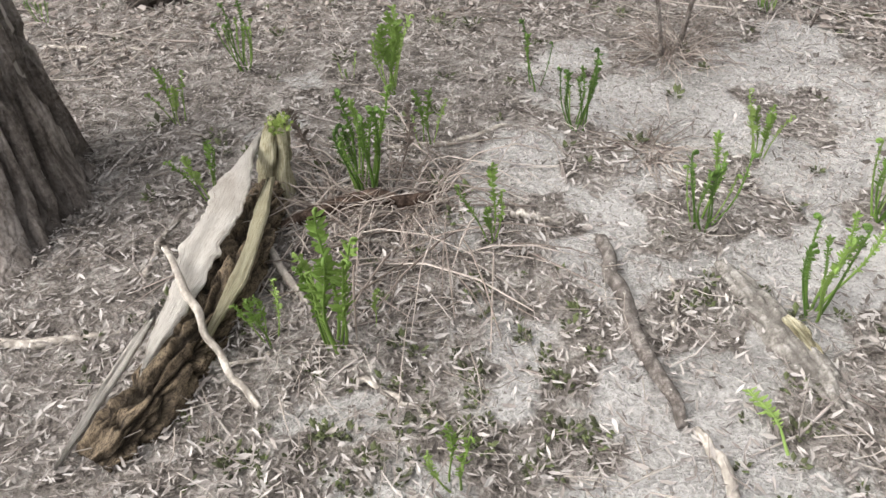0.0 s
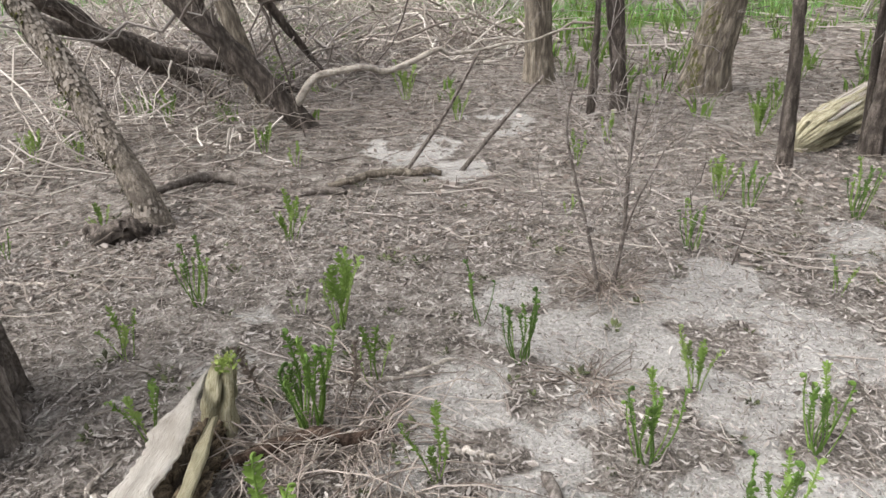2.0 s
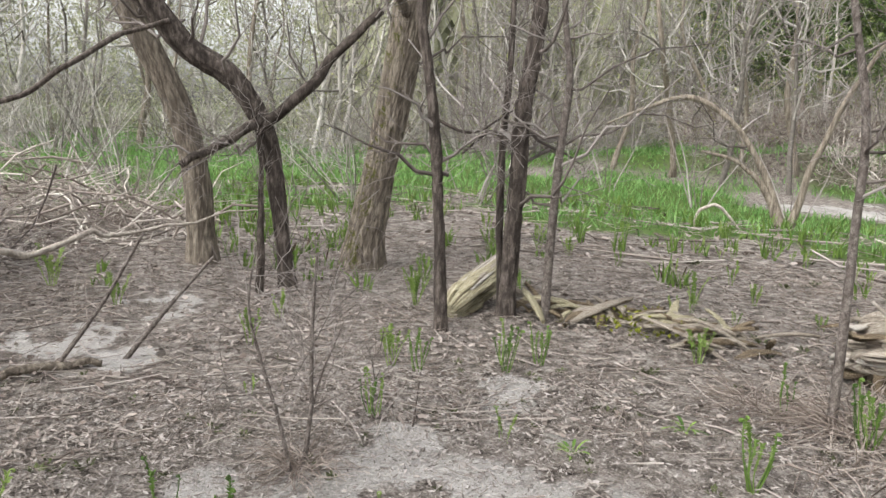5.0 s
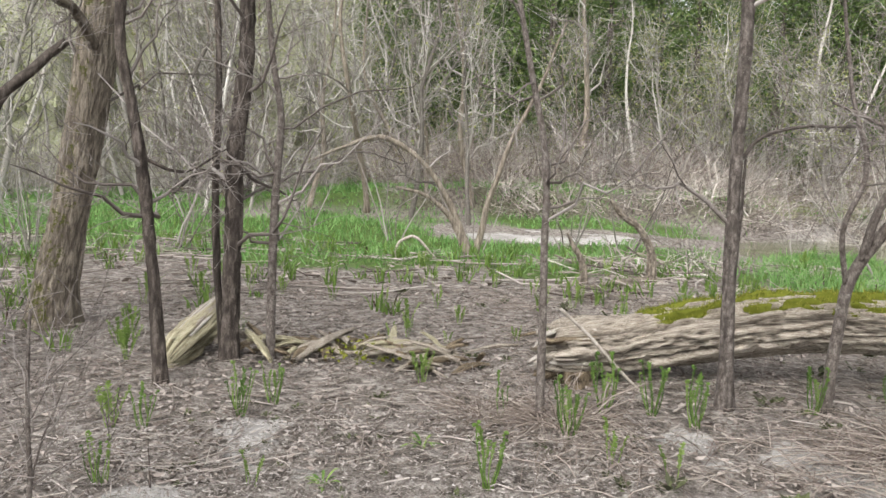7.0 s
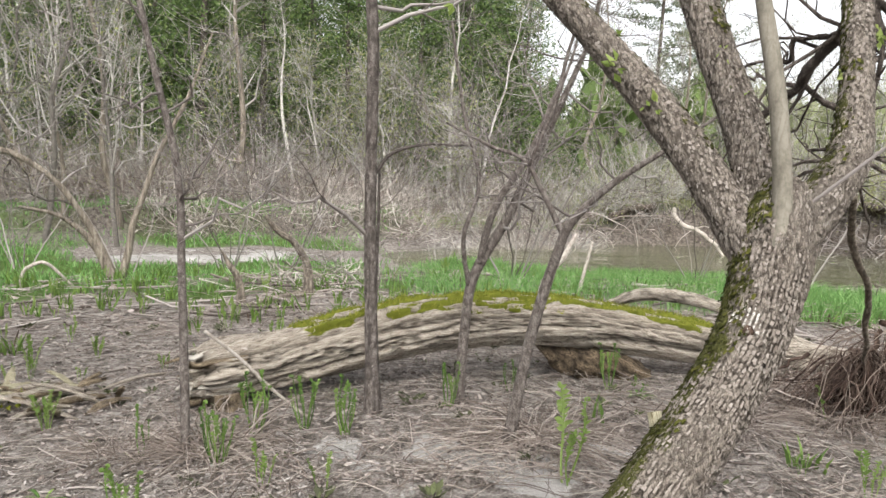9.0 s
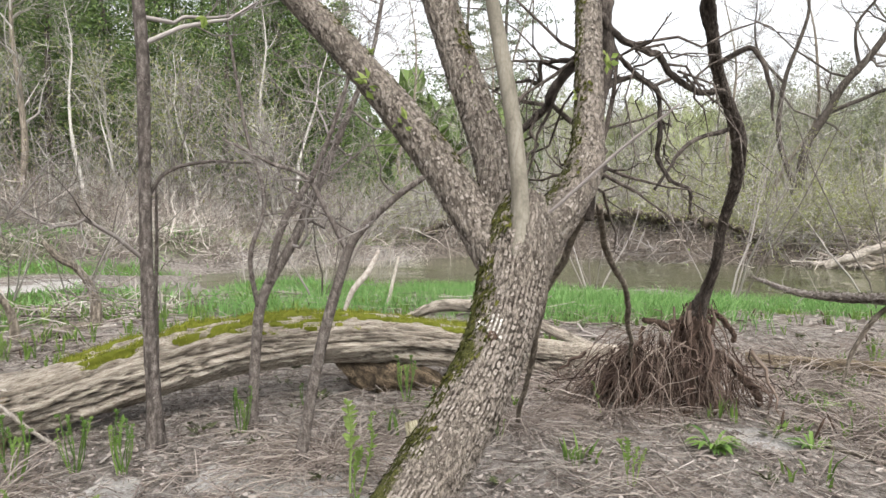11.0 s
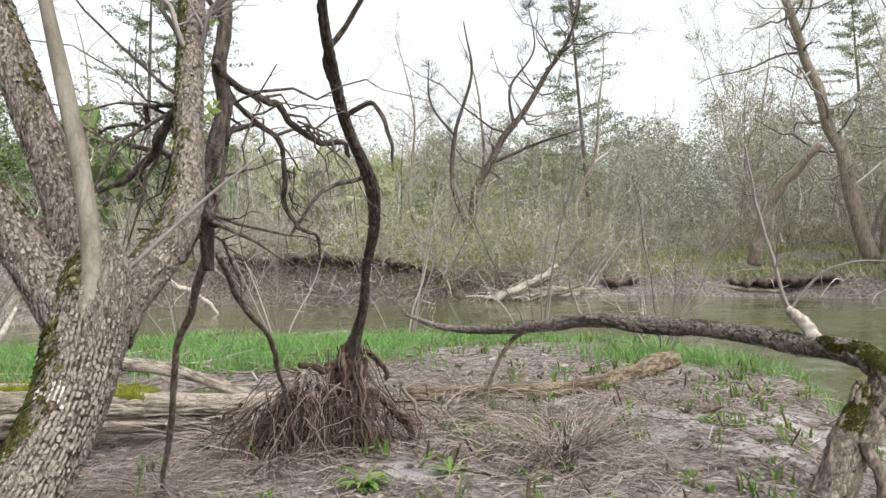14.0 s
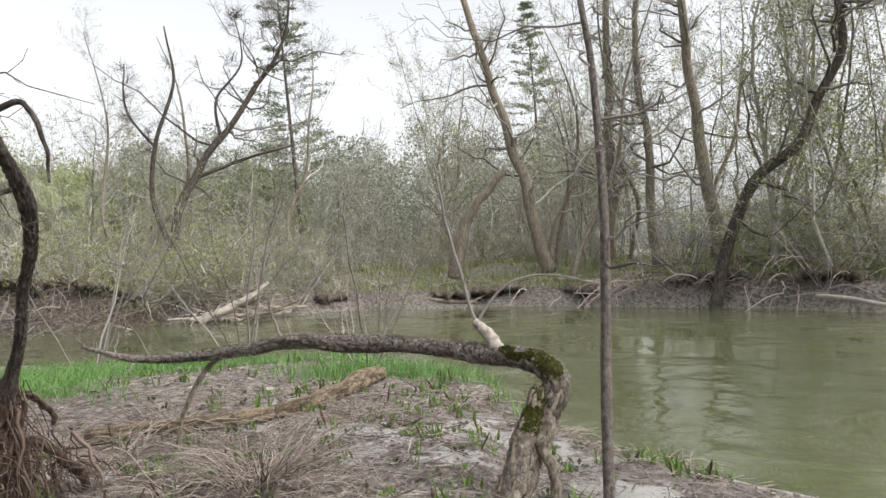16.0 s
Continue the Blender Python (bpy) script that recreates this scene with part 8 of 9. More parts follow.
# woods to the north and north-east
plant(TREES[0], ring_places(rand_w, 8, (-28, 56), (24, 38)) + ring_places(rand_w, 4, (24, 44), (23, 36)), rand_w, group="woods north")
plant(TREES[2], ring_places(rand_w, 8, (-28, 56), (24, 36)) + ring_places(rand_w, 4, (44, 80), (28, 37)), rand_w, group="woods north")
plant(TREES[1], ring_places(rand_w, 9, (-28, 60), (24, 44)), rand_w, group="woods north")
plant(TREES[3], ring_places(rand_w, 6, (-20, 50), (23, 34)) + bank_places(rand_w, 5, (82, 170), (6, 18)), rand_w, group="crooked trees")
plant(SHRUBS[0], ring_places(rand_w, 7, (-26, 20), (16, 32)) + ring_places(rand_w, 9, (44, 80), (27, 33)) + bank_places(rand_w, 5, (80, 120), (1.5, 9)) + bank_places(rand_w, 3, (120, 168), (6, 12)), rand_w, group="bushes")
plant(SHRUBS[1], ring_places(rand_w, 6, (-24, 20), (11, 18)) + ring_places(rand_w, 10, (46, 80), (25.5, 30)) + bank_places(rand_w, 11, (80, 122), (0.1, 3)) + bank_places(rand_w, 5, (150, 170), (0.1, 3)), rand_w, group="bushes", lean=10)
plant(SHRUBS[2], ring_places(rand_w, 6, (-10, 45), (26, 34)) + ring_places(rand_w, 7, (48, 80), (29, 36)) + bank_places(rand_w, 12, (80, 122), (1.5, 10)) + bank_places(rand_w, 4, (122, 168), (5, 12)), rand_w, group="budding bushes")
plant(SHRUBS[3], ring_places(rand_w, 6, (-20, 45), (25, 34)) + ring_places(rand_w, 7, (48, 80), (30, 37)) + bank_places(rand_w, 12, (80, 120), (2, 11)) + bank_places(rand_w, 4, (122, 168), (6, 13)), rand_w, group="budding bushes")
plant(CEDARS[0], ring_places(rand_w, 16, (41, 79), (35, 44)) + ring_places(rand_w, 8, (56, 80), (33, 39)), rand_w, group="cedars")
plant(CEDARS[1], ring_places(rand_w, 22, (42, 78), (38, 50)), rand_w, group="cedars")
plant(PINE, [(55 * math.sin(radians(122.5)), 55 * math.cos(radians(122.5))), (60 * math.sin(radians(92)), 60 * math.cos(radians(92))), (58 * math.sin(radians(89)), 58 * math.cos(radians(89))), (66 * math.sin(radians(141)), 66 * math.cos(radians(141)))], rand_w, (0.85, 1.05), "pines")
BANK_TREE = wood_tree("bank_tree", 205, 11, 0.11, (20, 7, 3), (1.6, 3.6), label="bare tree with greenish twigs on far bank", buds=1500, bud_material=M_BUD_PALE, crook=1.8)
plant(BANK_TREE, bank_places(rand_w, 8, (136, 172), (3, 11)) + bank_places(rand_w, 3, (108, 136), (8, 20)) + bank_places(rand_w, 3, (80, 96), (8, 16)), rand_w, group="far bank trees")
BIRCH = wood_tree("birch", 206, 9, 0.11, (12, 5, 3), (0.8, 1.8), bark=M_BIRCH, label="pale dead birch trunk before dark cedars", span=(0.55, 0.98))
plant(BIRCH, [(25.3, 13.5), (27, 17), (24, 24), (20, 26), (26, 21), (29, 8.5)], rand_w, (0.7, 1.0), "birches")


def build_thicket(places, tall, per, twigs, width, material, seed, label, buds=0, bud_material=None, bud_size=(0.04, 0.09), sprawl=0.5, toward=(0, 0), name="thicket"):
    """Brushwood too dense to tell one bush from another: arching stems hung with fine twigs."""
    rand = np.random.default_rng(seed)
    x, y = np.array(places).T
    x, y = np.repeat(x, per) + rand.normal(0, 0.25, len(x) * per), np.repeat(y, per) + rand.normal(0, 0.25, len(x) * per)
    N = len(x)
    h = np.repeat(rand.uniform(*tall, len(places)), per) * rand.uniform(0.4, 1.05, N)
    a = rand.uniform(0, 2 * np.pi, N)
    wide = sprawl * rand.uniform(0.2, 2.0, N)
    v = np.stack([np.cos(a) * wide + toward[0], np.sin(a) * wide + toward[1], rand.uniform(0.55, 1.05, N)], -1) * h[:, None]
    s = np.linspace(0, 1, 6)[None, :, None]
    droop = rand.uniform(0, 0.6, (N, 1)) * h[:, None]
    P = drop(x, y, 0.08)[:, None] + s * v[:, None] + np.cumsum(rand.normal(0, 0.05, (N, 6, 3)), 1) * h[:, None, None]
    P[..., 2] -= (s[..., 0] ** 2) * droop
    R = rand.uniform(0.4, 1.0, (N, 1)) * width[1] * np.linspace(0.6, 0.2, 6)[None]
    g = tubes(Geo(), P, R, 3)
    Q, _ = children(P, R, twigs, (0.1, 1.0), (0.4, 1.7), (25, 105), 0.05, 4, 0.5, rand, 0.45)
    slivers(g, Q, width[0] + (width[1] - width[0]) * 1.7 * rand.uniform(0, 1, len(Q)) ** 2.5, rand)
    solid(name, g.mesh(name, material), (0, 0, 0), label, "brush", kind="stuff")
    if buds:
        C = Q[rand.integers(0, len(Q), buds), rand.integers(1, 4, buds)] + rand.normal(0, 0.06, (buds, 3))
        solid("opening_leaves", flakes(Geo(), C, bud_size, rand).mesh("opening_leaves", bud_material, False), (0, 0, 0), "tiny pale opening leaves on the brushwood", "leaves", kind="stuff")


def build_canopy(places, tall, limbs, twigs, width, material, seed, label, buds=0, bud_material=None, girth=(0.05, 0.11), span=(0.12, 1.0), bud_size=(0.05, 0.13)):
    """Far trees whose bare crowns close into one haze of twigs."""
    rand = np.random.default_rng(seed)
    x, y = np.array(places).T
    N = len(x)
    h = rand.uniform(*tall, N)
    s = np.linspace(0, 1, 8)[None, :, None]
    v = np.stack([rand.normal(0, 0.13, N), rand.normal(0, 0.13, N), np.ones(N)], -1) * h[:, None]
    P = drop(x, y, 0.2)[:, None] + s * v[:, None] + np.cumsum(rand.normal(0, 0.02, (N, 8, 3)), 1) * h[:, None, None]
    R = rand.uniform(*girth, (N, 1)) * np.linspace(1, 0.15, 8)[None]
    g = tubes(Geo(), P, R, 5)
    Q, R2 = children(P, R, limbs, span, (1.2, 4.2), (20, 65), 0.35, 5, 0.5, rand, 0.3)
    tubes(g, Q, np.maximum(R2, width[0] * 0.5), 3)
    Q2, _ = children(Q, R2, twigs, (0.15, 1.0), (0.5, 1.5), (25, 85), 0.05, 4, 0.5, rand, 0.4)
    slivers(g, Q2, width[0] * 0.8 + (width[1] - width[0]) * 1.5 * rand.uniform(0, 1, len(Q2)) ** 2, rand)
    solid("far_woods", g.mesh("far_woods", material), (0, 0, 0), label, "woods", kind="stuff")
    if buds:
        C = Q2[rand.integers(0, len(Q2), buds), rand.integers(1, 4, buds)] + rand.normal(0, 0.12, (buds, 3))
        solid("opening_leaves", flakes(Geo(), C, bud_size, rand).mesh("opening_leaves", bud_material, False), (0, 0, 0), "pale opening leaves high in the trees", "leaves", kind="stuff")


def clumped(places, scale, keep):
    """Thins places out into clumps with gaps between them."""
    p = np.array(places)
    n = fbm(np.stack([p[:, 0] * scale, p[:, 1] * scale, 0 * p[:, 0] + 17], -1), 2)
    return [tuple(q) for q in p[np.argsort(-n)[: int(len(p) * keep)]]]


rand_t = np.random.default_rng(555)
build_thicket(clumped(ring_places(rand_t, 90, (50, 84), (24.6, 25.8)), 0.6, 0.6), (0.3, 0.9), 10, 5, (0.012, 0.03), M_DEADWOOD, 23, "dead twigs hanging over the low cut bank", sprawl=1.6)
build_thicket(clumped(ring_places(rand_t, 120, (58, 84), (26.5, 31)), 0.4, 0.5), (0.4, 1.1), 14, 6, (0.014, 0.03), M_DEADWOOD, 21, "pale dead sedge and fallen brush on the bank", sprawl=1.3)
build_thicket(clumped(bank_places(rand_t, 60, (104, 123), (0.3, 2.4)), 0.5, 0.25), (0.4, 1.2), 10, 6, (0.012, 0.028), M_DEADWOOD, 22, "pale dead branches hanging down the cut bank", sprawl=1.5, toward=(-0.7, 0.35))
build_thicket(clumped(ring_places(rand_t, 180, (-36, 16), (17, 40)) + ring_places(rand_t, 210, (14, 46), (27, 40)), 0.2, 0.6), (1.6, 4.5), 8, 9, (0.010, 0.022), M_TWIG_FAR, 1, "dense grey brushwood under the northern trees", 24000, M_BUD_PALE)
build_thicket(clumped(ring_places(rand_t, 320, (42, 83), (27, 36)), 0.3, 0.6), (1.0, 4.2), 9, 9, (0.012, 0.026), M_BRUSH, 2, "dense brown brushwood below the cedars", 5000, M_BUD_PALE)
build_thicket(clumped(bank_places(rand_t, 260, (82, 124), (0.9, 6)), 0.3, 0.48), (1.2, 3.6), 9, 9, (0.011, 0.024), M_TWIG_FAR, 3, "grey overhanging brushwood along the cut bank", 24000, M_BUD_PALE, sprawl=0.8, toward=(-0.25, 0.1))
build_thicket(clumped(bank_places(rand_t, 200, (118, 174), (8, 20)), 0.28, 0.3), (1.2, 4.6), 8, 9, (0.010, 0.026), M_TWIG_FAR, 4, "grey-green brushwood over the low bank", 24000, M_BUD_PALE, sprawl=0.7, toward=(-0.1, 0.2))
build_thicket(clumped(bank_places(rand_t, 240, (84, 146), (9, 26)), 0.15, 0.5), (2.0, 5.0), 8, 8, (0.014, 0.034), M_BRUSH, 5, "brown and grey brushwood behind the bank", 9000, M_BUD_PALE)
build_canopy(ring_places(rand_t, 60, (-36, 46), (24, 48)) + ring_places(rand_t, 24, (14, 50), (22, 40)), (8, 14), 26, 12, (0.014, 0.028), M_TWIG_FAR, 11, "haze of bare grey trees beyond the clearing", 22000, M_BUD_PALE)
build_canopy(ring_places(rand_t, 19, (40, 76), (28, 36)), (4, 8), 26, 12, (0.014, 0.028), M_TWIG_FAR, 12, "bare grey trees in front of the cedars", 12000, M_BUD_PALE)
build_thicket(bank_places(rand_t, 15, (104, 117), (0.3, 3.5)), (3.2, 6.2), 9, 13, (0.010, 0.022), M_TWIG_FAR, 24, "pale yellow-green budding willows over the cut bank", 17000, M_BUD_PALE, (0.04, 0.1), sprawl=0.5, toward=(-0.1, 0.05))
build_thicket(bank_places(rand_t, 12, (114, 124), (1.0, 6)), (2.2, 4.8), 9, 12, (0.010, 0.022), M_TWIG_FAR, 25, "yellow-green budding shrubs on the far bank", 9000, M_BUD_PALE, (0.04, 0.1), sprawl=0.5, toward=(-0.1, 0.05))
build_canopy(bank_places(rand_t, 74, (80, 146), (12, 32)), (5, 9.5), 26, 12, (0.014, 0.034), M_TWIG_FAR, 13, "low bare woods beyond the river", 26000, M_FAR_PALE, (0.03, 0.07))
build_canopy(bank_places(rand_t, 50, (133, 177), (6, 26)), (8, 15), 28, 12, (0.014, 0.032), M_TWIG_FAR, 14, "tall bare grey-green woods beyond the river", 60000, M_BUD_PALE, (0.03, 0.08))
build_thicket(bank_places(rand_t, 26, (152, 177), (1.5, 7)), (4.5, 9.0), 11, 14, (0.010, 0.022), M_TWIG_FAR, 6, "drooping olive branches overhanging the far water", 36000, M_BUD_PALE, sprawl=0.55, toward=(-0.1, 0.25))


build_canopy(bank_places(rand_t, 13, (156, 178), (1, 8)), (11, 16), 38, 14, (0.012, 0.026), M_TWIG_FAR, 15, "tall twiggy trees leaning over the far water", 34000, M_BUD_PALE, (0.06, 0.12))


def build_far_woods():
    """The farthest treeline, too far to tell one tree from another."""
    rand = np.random.default_rng(9)
    for name, count, az, r, tall, wide, mat, lab in (("far_woods", 110, (84, 122), (64, 84), (7.5, 11.5), 3.4, M_FAR_PALE, "hazy yellow-green treeline beyond the river"), ("far_woods", 120, (110, 147), (62, 80), (8.5, 12.5), 3.4, M_FAR, "far green treeline beyond the river, paled by painted haze"),
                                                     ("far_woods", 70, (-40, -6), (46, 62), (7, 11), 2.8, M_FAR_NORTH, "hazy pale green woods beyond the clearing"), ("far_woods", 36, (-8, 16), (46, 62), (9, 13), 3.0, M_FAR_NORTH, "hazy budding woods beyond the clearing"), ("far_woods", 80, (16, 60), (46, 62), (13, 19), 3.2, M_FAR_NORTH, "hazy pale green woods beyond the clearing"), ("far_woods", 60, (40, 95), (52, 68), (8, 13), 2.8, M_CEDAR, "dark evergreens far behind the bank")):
        x, y = sector(count, az, r, rand)
        g = Geo()
        m = 1800 if mat is M_FAR else 1000
        h = rand.uniform(*tall, count)
        u = rand.uniform(0.0, 1.0, (count, m)) ** 1.2
        w = wide * np.sin(np.pi * (0.15 + 0.8 * u)) * np.sqrt(rand.uniform(0, 1, (count, m)))
        t = rand.uniform(0, 2 * np.pi, (count, m))
        C = np.stack([x[:, None] + w * np.cos(t), y[:, None] + w * np.sin(t), height(x, y)[:, None] + u * h[:, None]], -1).reshape(-1, 3)
        flakes(g, C, (0.12, 0.3), rand)
        # the dense heart of each crown, uneven in girth
        if az[1] > 20 and mat is not M_FAR:
            k, q = 11, 11
            v = np.linspace(0.0, 0.8, k)[None, :, None]
            ang = np.linspace(0, 2 * np.pi, q, endpoint=False)[None, None] + rand.uniform(0, 6, (count, 1, 1))
            rad = wide * np.sin(np.pi * (0.15 + 0.8 * v)) * rand.uniform(0.15, 0.8, (count, k, q))
            V = np.stack([x[:, None, None] + rad * np.cos(ang), y[:, None, None] + rad * np.sin(ang), height(x, y)[:, None, None] + v * h[:, None, None] * rand.uniform(0.85, 1.1, (count, k, q))], -1)
            g.add(V, [grid_faces(count, k, q)])
        solid(name, g.mesh(name, mat, False), (0, 0, 0), lab, "woods", kind="stuff")


build_far_woods()


def build_bank_lip():
    """Sod that overhangs the cut bank in ragged shelves."""
    rand = np.random.default_rng(19)
    for a0, a1 in ((86, 89.5), (94.5, 98), (99, 112), (123.5, 126), (132.5, 139.5), (142.5, 145), (150, 155), (159, 163)):
        n = int((a1 - a0) * 9)
        a = np.linspace(a0, a1, n)
        far = shores(a)[1]
        jag = fbm(np.stack([a * 2.2, 0 * a, 0 * a + 2], -1), 3)
        out = (jag - 0.25) * np.minimum(1, np.minimum(a - a0, a1 - a) * 1.5)
        rim = far + 0.75 + 0.35 * fbm(np.stack([a * 0.9, 0 * a, 0 * a + 7], -1), 2)
        t = np.radians(a)
        back = np.stack([(rim + 0.9) * np.sin(t), (rim + 0.9) * np.cos(t)], -1)
        top = height(back[:, 0], back[:, 1])
        ring = []
        for off, dz in ((0.9, -0.45), (0.25, -0.32), (-0.1, -0.20), (-0.35, -0.1), (-0.3, 0.02), (0.1, 0.09), (0.9, 0.05)):
            r = rim + off - (out * 0.9 if off < 0.3 else 0)
            z = top + dz * (0.6 + 0.8 * jag) + rand.normal(0, 0.025, n)
            ring.append(np.stack([r * np.sin(t), r * np.cos(t), z], -1))
        V = np.stack(ring, 1)
        g = Geo().add(V, [grid_faces(1, n, len(ring))])
        solid("bank_lip", g.mesh("bank_lip", M_BANK_SOIL), (0, 0, 0), "dark overhanging sod along the far bank", "river bank", kind="structure")


build_bank_lip()


# ---------------------------------------------------------------- brush and driftwood
def build_brush_pile(cx, cy, rx, ry, tall, count, seed, label, material, length=(0.6, 2.2), radius=(0.006, 0.022), pitch=0.22):
    rand = np.random.default_rng(seed)
    a, d = rand.uniform(0, 2 * np.pi, count), np.sqrt(rand.uniform(0, 1, count))
    x, y = cx + rx * d * np.cos(a), cy + ry * d * np.sin(a)
    z = height(x, y) + tall * (1 - d) * rand.uniform(0, 1, count)
    t = rand.uniform(0, 2 * np.pi, count)
    v = np.stack([np.cos(t), np.sin(t), rand.normal(0.08, pitch, count)], -1) * rand.uniform(*length, (count, 1))
    s = np.linspace(-0.5, 0.5, 6)[None, :, None]
    P = np.stack([x, y, z], -1)[:, None] + s * v[:, None] + np.cumsum(rand.normal(0, 0.055, (count, 6, 3)), 1)
    P[..., 2] = np.maximum(P[..., 2], height(P[..., 0], P[..., 1]) + 0.01)
    R = rand.uniform(*radius, (count, 1)) * np.linspace(1, 0.35, 6)[None]
    g = tubes(Geo(), P, R, 5)
    Q, R2 = children(P, R, 3, (0.2, 1.0), (0.2, 0.7), (25, 70), 0.1, 4, 0.5, rand, 0.2)
    Q[..., 2] = np.maximum(Q[..., 2], height(Q[..., 0], Q[..., 1]) + 0.01)
    tubes(g, Q, R2, 3)
    solid("brush_pile", g.mesh("brush_pile", material), (0, 0, 0), label, "brush", kind="stuff")


build_brush_pile(-2.6, 10.4, 3.6, 2.9, 1.5, 760, 1, "heap of bleached fallen branches in the clearing", M_DEADWOOD, (0.3, 1.4), (0.004, 0.014), 0.5)
build_brush_pile(-1.6, 9.6, 2.8, 1.6, 1.2, 260, 11, "bleached sticks lying on the branch heap", M_DEADWOOD, (0.4, 1.6), (0.006, 0.02), 0.45)
build_brush_pile(-2.2, 7.6, 1.6, 1.2, 0.6, 260, 2, "low tangle of fallen branches under leaning trees", M_TWIG, (0.4, 1.5), (0.004, 0.013), 0.55)
build_brush_pile(-2.6, 5.6, 1.2, 1.2, 0.4, 130, 12, "tangle of pale branches beneath the dark leaning tree", M_DEADWOOD, (0.4, 1.4), (0.003, 0.010), 0.5)
build_brush_pile(24.6, -11.9, 1.6, 2.0, 0.7, 110, 4, "driftwood brush on the far waterline", M_DEADWOOD, (0.8, 2.8), (0.01, 0.03))
build_brush_pile(27.5, -6.5, 2.2, 3.0, 0.9, 160, 5, "tangled branches hanging over the far bank", M_TWIG, (0.8, 2.8), (0.008, 0.025))
build_brush_pile(9.5, 5.0, 1.3, 1.0, 0.25, 70, 6, "scattered pale branches around the snag", M_DEADWOOD, (0.4, 1.4), (0.006, 0.016))
build_brush_pile(27.5, 6.5, 3.0, 3.0, 1.1, 420, 7, "brown flattened brush on the far bank", M_STRAW, (0.6, 2.0), (0.008, 0.02))


def build_bank_brush():
    """Roots and dead branches that trail from the far bank to the water."""
    rand = np.random.default_rng(14)
    N = 800
    a = rand.uniform(82, 170, N)
    clump = fbm(np.stack([a * 0.25, 0 * a, 0 * a], -1), 3)
    a = a[rand.uniform(0.25, 0.7, N) < clump]
    N = len(a)
    r = shores(a)[1] + rand.uniform(0.2, 1.8, N)
    t = np.radians(a)
    o = np.stack([np.sin(t), np.cos(t), 0 * t], -1)
    tang = np.stack([np.cos(t), -np.sin(t), 0 * t], -1)
    b = r[:, None] * o
    b[:, 2] = height(b[:, 0], b[:, 1]) + rand.uniform(0, 0.5, N)
    s = np.linspace(0, 1, 6)[None, :, None]
    v = -o * rand.uniform(0.3, 1.8, (N, 1)) + tang * rand.normal(0, 1.0, (N, 1)) + np.array([0, 0, 1]) * rand.uniform(-0.2, 0.9, (N, 1))
    P = b[:, None] + s * v[:, None] - (s * s) * np.array([0, 0, 1.0]) * rand.uniform(0.4, 1.6, (N, 1, 1)) + np.cumsum(rand.normal(0, 0.04, (N, 6, 3)), 1)
    R = rand.uniform(0.007, 0.03, (N, 1)) * np.linspace(1, 0.35, 6)[None]
    g = tubes(Geo(), P, R, 4)
    tubes(g, *children(P, R, 3, (0.2, 1), (0.3, 0.9), (25, 70), 0.0, 4, 0.5, rand, 0.2), 3)
    solid("bank_brush", g.mesh("bank_brush", M_BRUSH), (0, 0, 0), "dead branches and roots trailing over the bank", "brush", kind="stuff")


build_bank_brush()
stick("far_log", "bleached log slanting on the far waterline", [(24.6, -11.6, -0.5, 0.14), (24.3, -13.0, 0.15, 0.13), (24.3, -14.2, 0.7, 0.07)], M_STICK, 20, 40, 0.02, 10, category="log", wobble=0.1)
stick("far_log", "grey log lying on the far waterline", [(25.0, -12.0, -0.35, 0.16), (24.6, -14.0, -0.2, 0.15), (24.2, -15.8, -0.3, 0.10)], M_WOOD_LOG, 20, 40, 0.02, 10, category="log", wobble=0.1)
for i, (x, y, z, dx, dy, dz, r) in enumerate(((24.7, -11.2, -0.4, -0.3, -1.9, 0.5, 0.07), (24.4, -12.2, -0.45, 0.4, -2.6, 0.35, 0.09), (24.9, -12.8, -0.2, -0.8, -1.6, 0.7, 0.05), (24.2, -13.6, -0.4, 0.2, -2.0, 0.1, 0.08), (24.6, -11.8, -0.35, -0.5, -1.2, 1.0, 0.04), (24.0, -12.6, -0.5, 0.1, -2.8, 0.55, 0.06))):
    stick("drift_branch", "weathered driftwood branch on the far waterline", [(x, y, z, r), (x + dx * 0.5, y + dy * 0.5, z + dz * 0.4, r * 0.9), (x + dx, y + dy, z + dz, r * 0.4)], (M_STICK, M_WOOD_LOG, M_BARK_GREY)[i % 3], 10, 24, 0.008, 12, category="driftwood", wobble=0.12, seed=i, group="driftwood on the far waterline")
stick("far_log", "dark log lying on the far mud bank", [(23.8, -19.0, -0.3, 0.09), (22.0, -20.2, -0.25, 0.09), (20.5, -21.2, -0.4, 0.06)], M_BARK_GREY, 14, 30, category="log", wobble=0.1)
stick("far_log", "pale branch reaching into the water", [(8.5, -23.2, -0.1, 0.07), (6.0, -22.8, -0.35, 0.06), (3.5, -22.4, -0.5, 0.03)], M_STICK, 12, 30, category="log", wobble=0.1)
stick("far_log", "dead brown trunk leaning on the far bank", [(22.3, -21.6, 0.6, 0.26), (21.3, -21.8, 3.3, 0.2), (19.9, -22.6, 4.9, 0.12)], M_BARK_GREY, 20, 40, category="log", wobble=0.1)
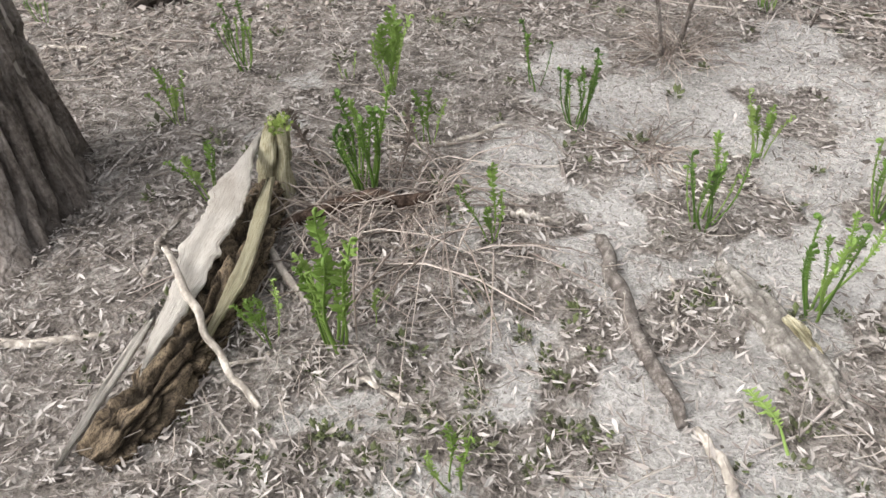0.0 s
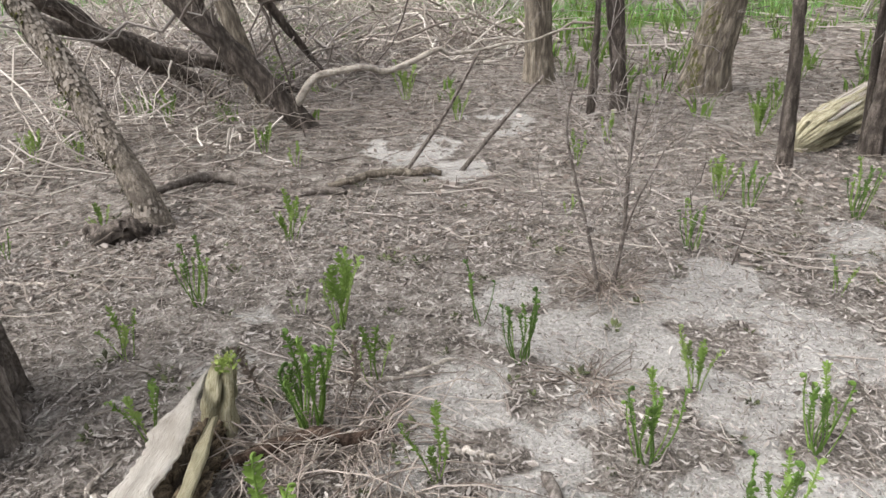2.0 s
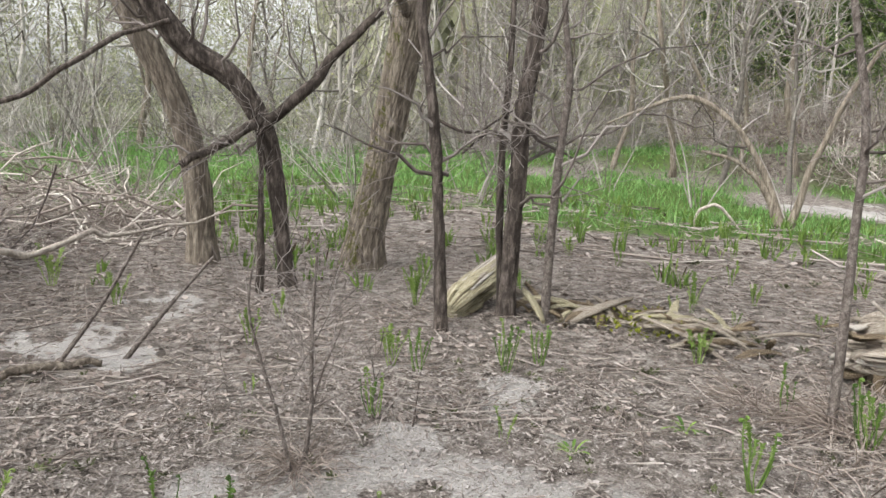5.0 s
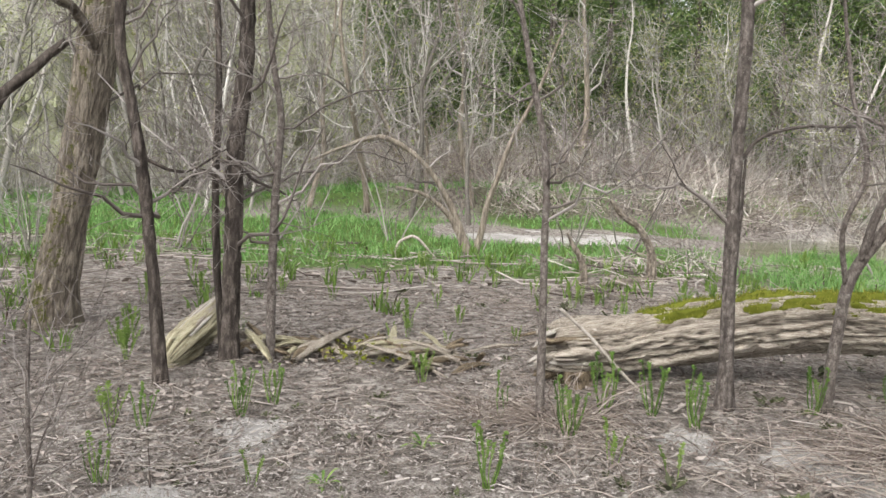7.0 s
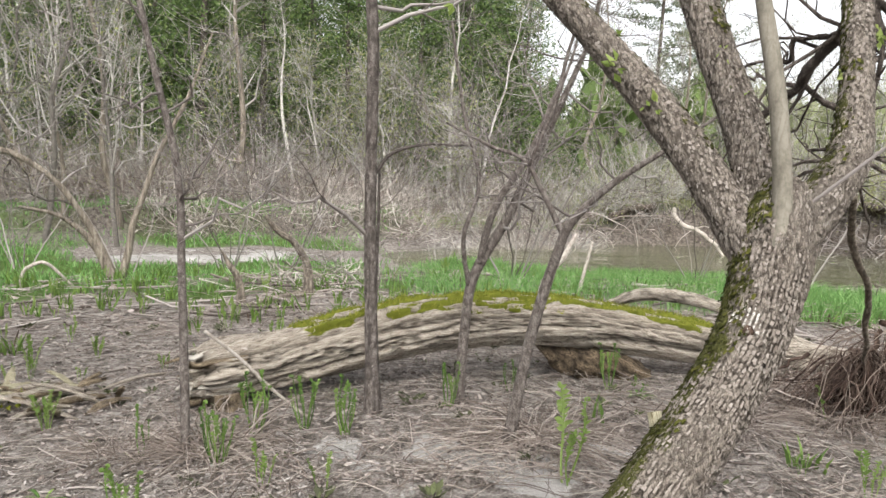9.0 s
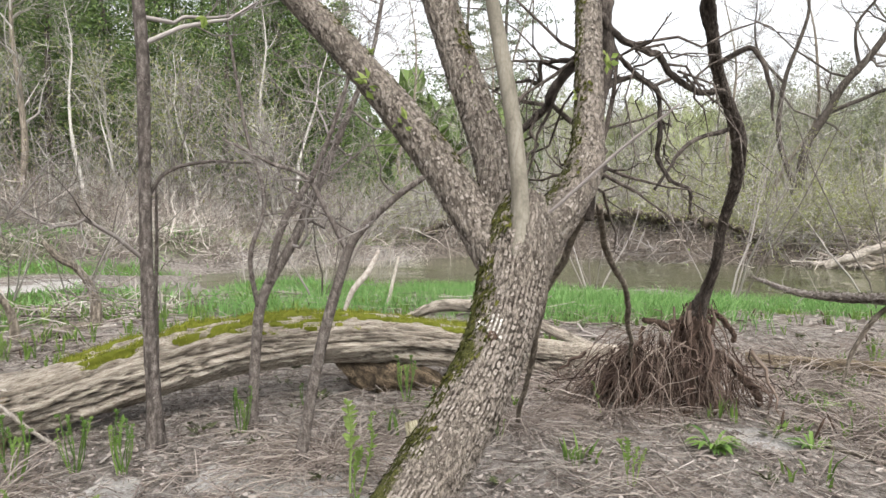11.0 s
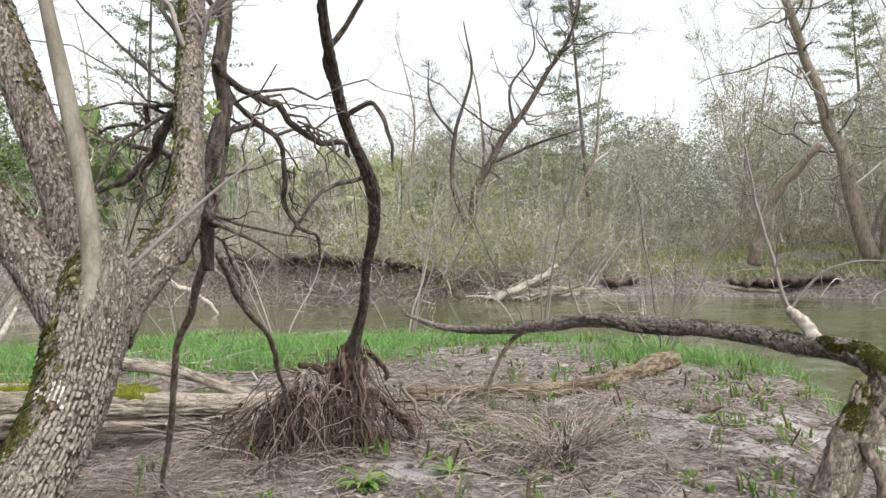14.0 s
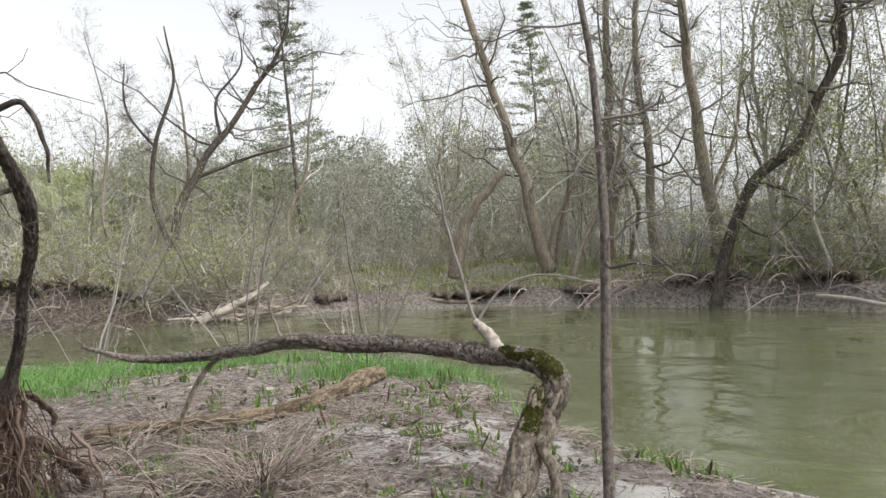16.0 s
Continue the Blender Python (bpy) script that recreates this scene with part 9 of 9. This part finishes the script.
# the stooping tree on the far bank
standing("stooping_tree", "dark crooked tree stooping over the river", [(11.85, -23.4, -0.2, 0.2), (11.4, -23.7, 1.6, 0.19), (10.7, -24.0, 3.3, 0.18), (9.5, -24.5, 4.7, 0.16), (8.5, -24.9, 6.8, 0.14), (7.9, -25.1, 9.9, 0.1), (7.6, -25.2, 12.0, 0.04)], M_BARK_BLACK, 0, n=50, sides=14, twigs=(30, 8, 6), reach=(1.5, 3.6), span=(0.2, 1.0), buds=1800, seed=61, wobble=0.5, twig_material=M_TWIG_DARK, fine=0.007)
standing("riverside_tree", "dark leaning bare tree beyond the river", [(31.6, -12.9, 0.8, 0.24), (31.3, -13.7, 3.0, 0.2), (31.1, -14.2, 5.2, 0.17), (30.4, -15.7, 7.3, 0.14), (29.7, -17.0, 9.6, 0.11), (29.1, -18.0, 12.0, 0.07)], M_BARK_BLACK, 14, n=50, sides=14, twigs=(34, 9, 5), reach=(1.8, 4.2), span=(0.3, 1.0), seed=62, wobble=0.4, twig_material=M_TWIG_DARK, fine=0.008,
         limbs=[[(31.1, -14.2, 5.2, 0.1), (30.6, -15.3, 5.7, 0.085), (30.2, -16.2, 6.1, 0.07), (29.4, -17.6, 6.6, 0.05), (29.0, -18.4, 6.8, 0.025)], [(31.4, -13.4, 2.4, 0.12), (31.8, -12.9, 4.6, 0.11), (31.7, -13.1, 7.0, 0.09), (31.3, -13.8, 9.6, 0.065), (31.5, -13.5, 12.0, 0.03)], [(30.5, -15.5, 7.1, 0.08), (30.5, -15.3, 8.6, 0.06), (30.0, -16.4, 10.6, 0.04), (30.1, -16.2, 12.4, 0.02)], [(31.7, -13.1, 6.6, 0.06), (32.0, -12.0, 8.2, 0.05), (31.9, -11.9, 10.2, 0.02)]])
for x, y, r, h, tx, ty in ((20.7, -25.7, 0.26, 13, 2.4, 2.1), (19.6, -29.0, 0.24, 15, -0.8, 0.7), (17.0, -28.6, 0.2, 14, 0.6, 0.3), (14.2, -28.6, 0.26, 15, 1.4, 0.4)):
    standing("bank_tree", "tall straight bare tree beyond the river", [(x, y, 0.6, r * 1.2), (x + tx * 0.2, y + ty * 0.2, 3.5, r), (x + tx, y + ty, h, r * 0.5)], M_BARK_GREY, 0, n=40, sides=12, twigs=(26, 7, 5), reach=(1.5, 4.0), span=(0.22, 1.0), wobble=0.3, buds=900, seed=int(60 + x), twig_material=M_TWIG_FAR, group="far bank trees", fine=0.008)
# the leaning bush-tree on the near side of the sand strip
standing("leaning_bush", "bare bush-like tree with arching grey stems", [(9.29, 8.14, 0, 0.08), (9.0, 8.48, 0.89, 0.05), (8.66, 8.84, 1.54, 0.042), (8.26, 9.25, 1.86, 0.047), (7.71, 9.74, 1.66, 0.028), (7.2, 10.0, 1.4, 0.012)], M_BARK_GREY, 0, n=60, sides=14, twigs=(12, 6, 5), reach=(0.7, 1.8), span=(0.2, 1.0), seed=63,
         limbs=[[(9.33, 8.11, -0.05, 0.066), (9.49, 7.91, 1.01, 0.045), (9.67, 7.68, 1.86, 0.038), (9.94, 7.3, 2.79, 0.028), (10.1, 7.0, 3.8, 0.012)], [(9.23, 8.18, -0.05, 0.057), (9.05, 8.39, 0.52, 0.048), (8.79, 8.68, 0.89, 0.038), (8.39, 9.09, 1.06, 0.02)]])
# thin understorey between the log and the river
UNDER = shrub("thin_shrub", 305, 3.4, 6, "thin bare shrub with fine pale twigs", M_TWIG, 60, M_BUD, 0.55)
plant(UNDER, [(10.8, 14.5), (8.4, 15.6), (11.9, 12.7), (13.5, 7.6), (12.0, 10.2), (15.5, 4.8), (5.6, 11.3), (12.5, 2.6), (14.5, 9.5), (13.2, -4.6), (11.8, -6.6), (10.2, -7.9), (15.0, -2.5), (14.2, -0.5), (9.0, -7.2)], rand_w, (0.7, 1.15), "understorey")
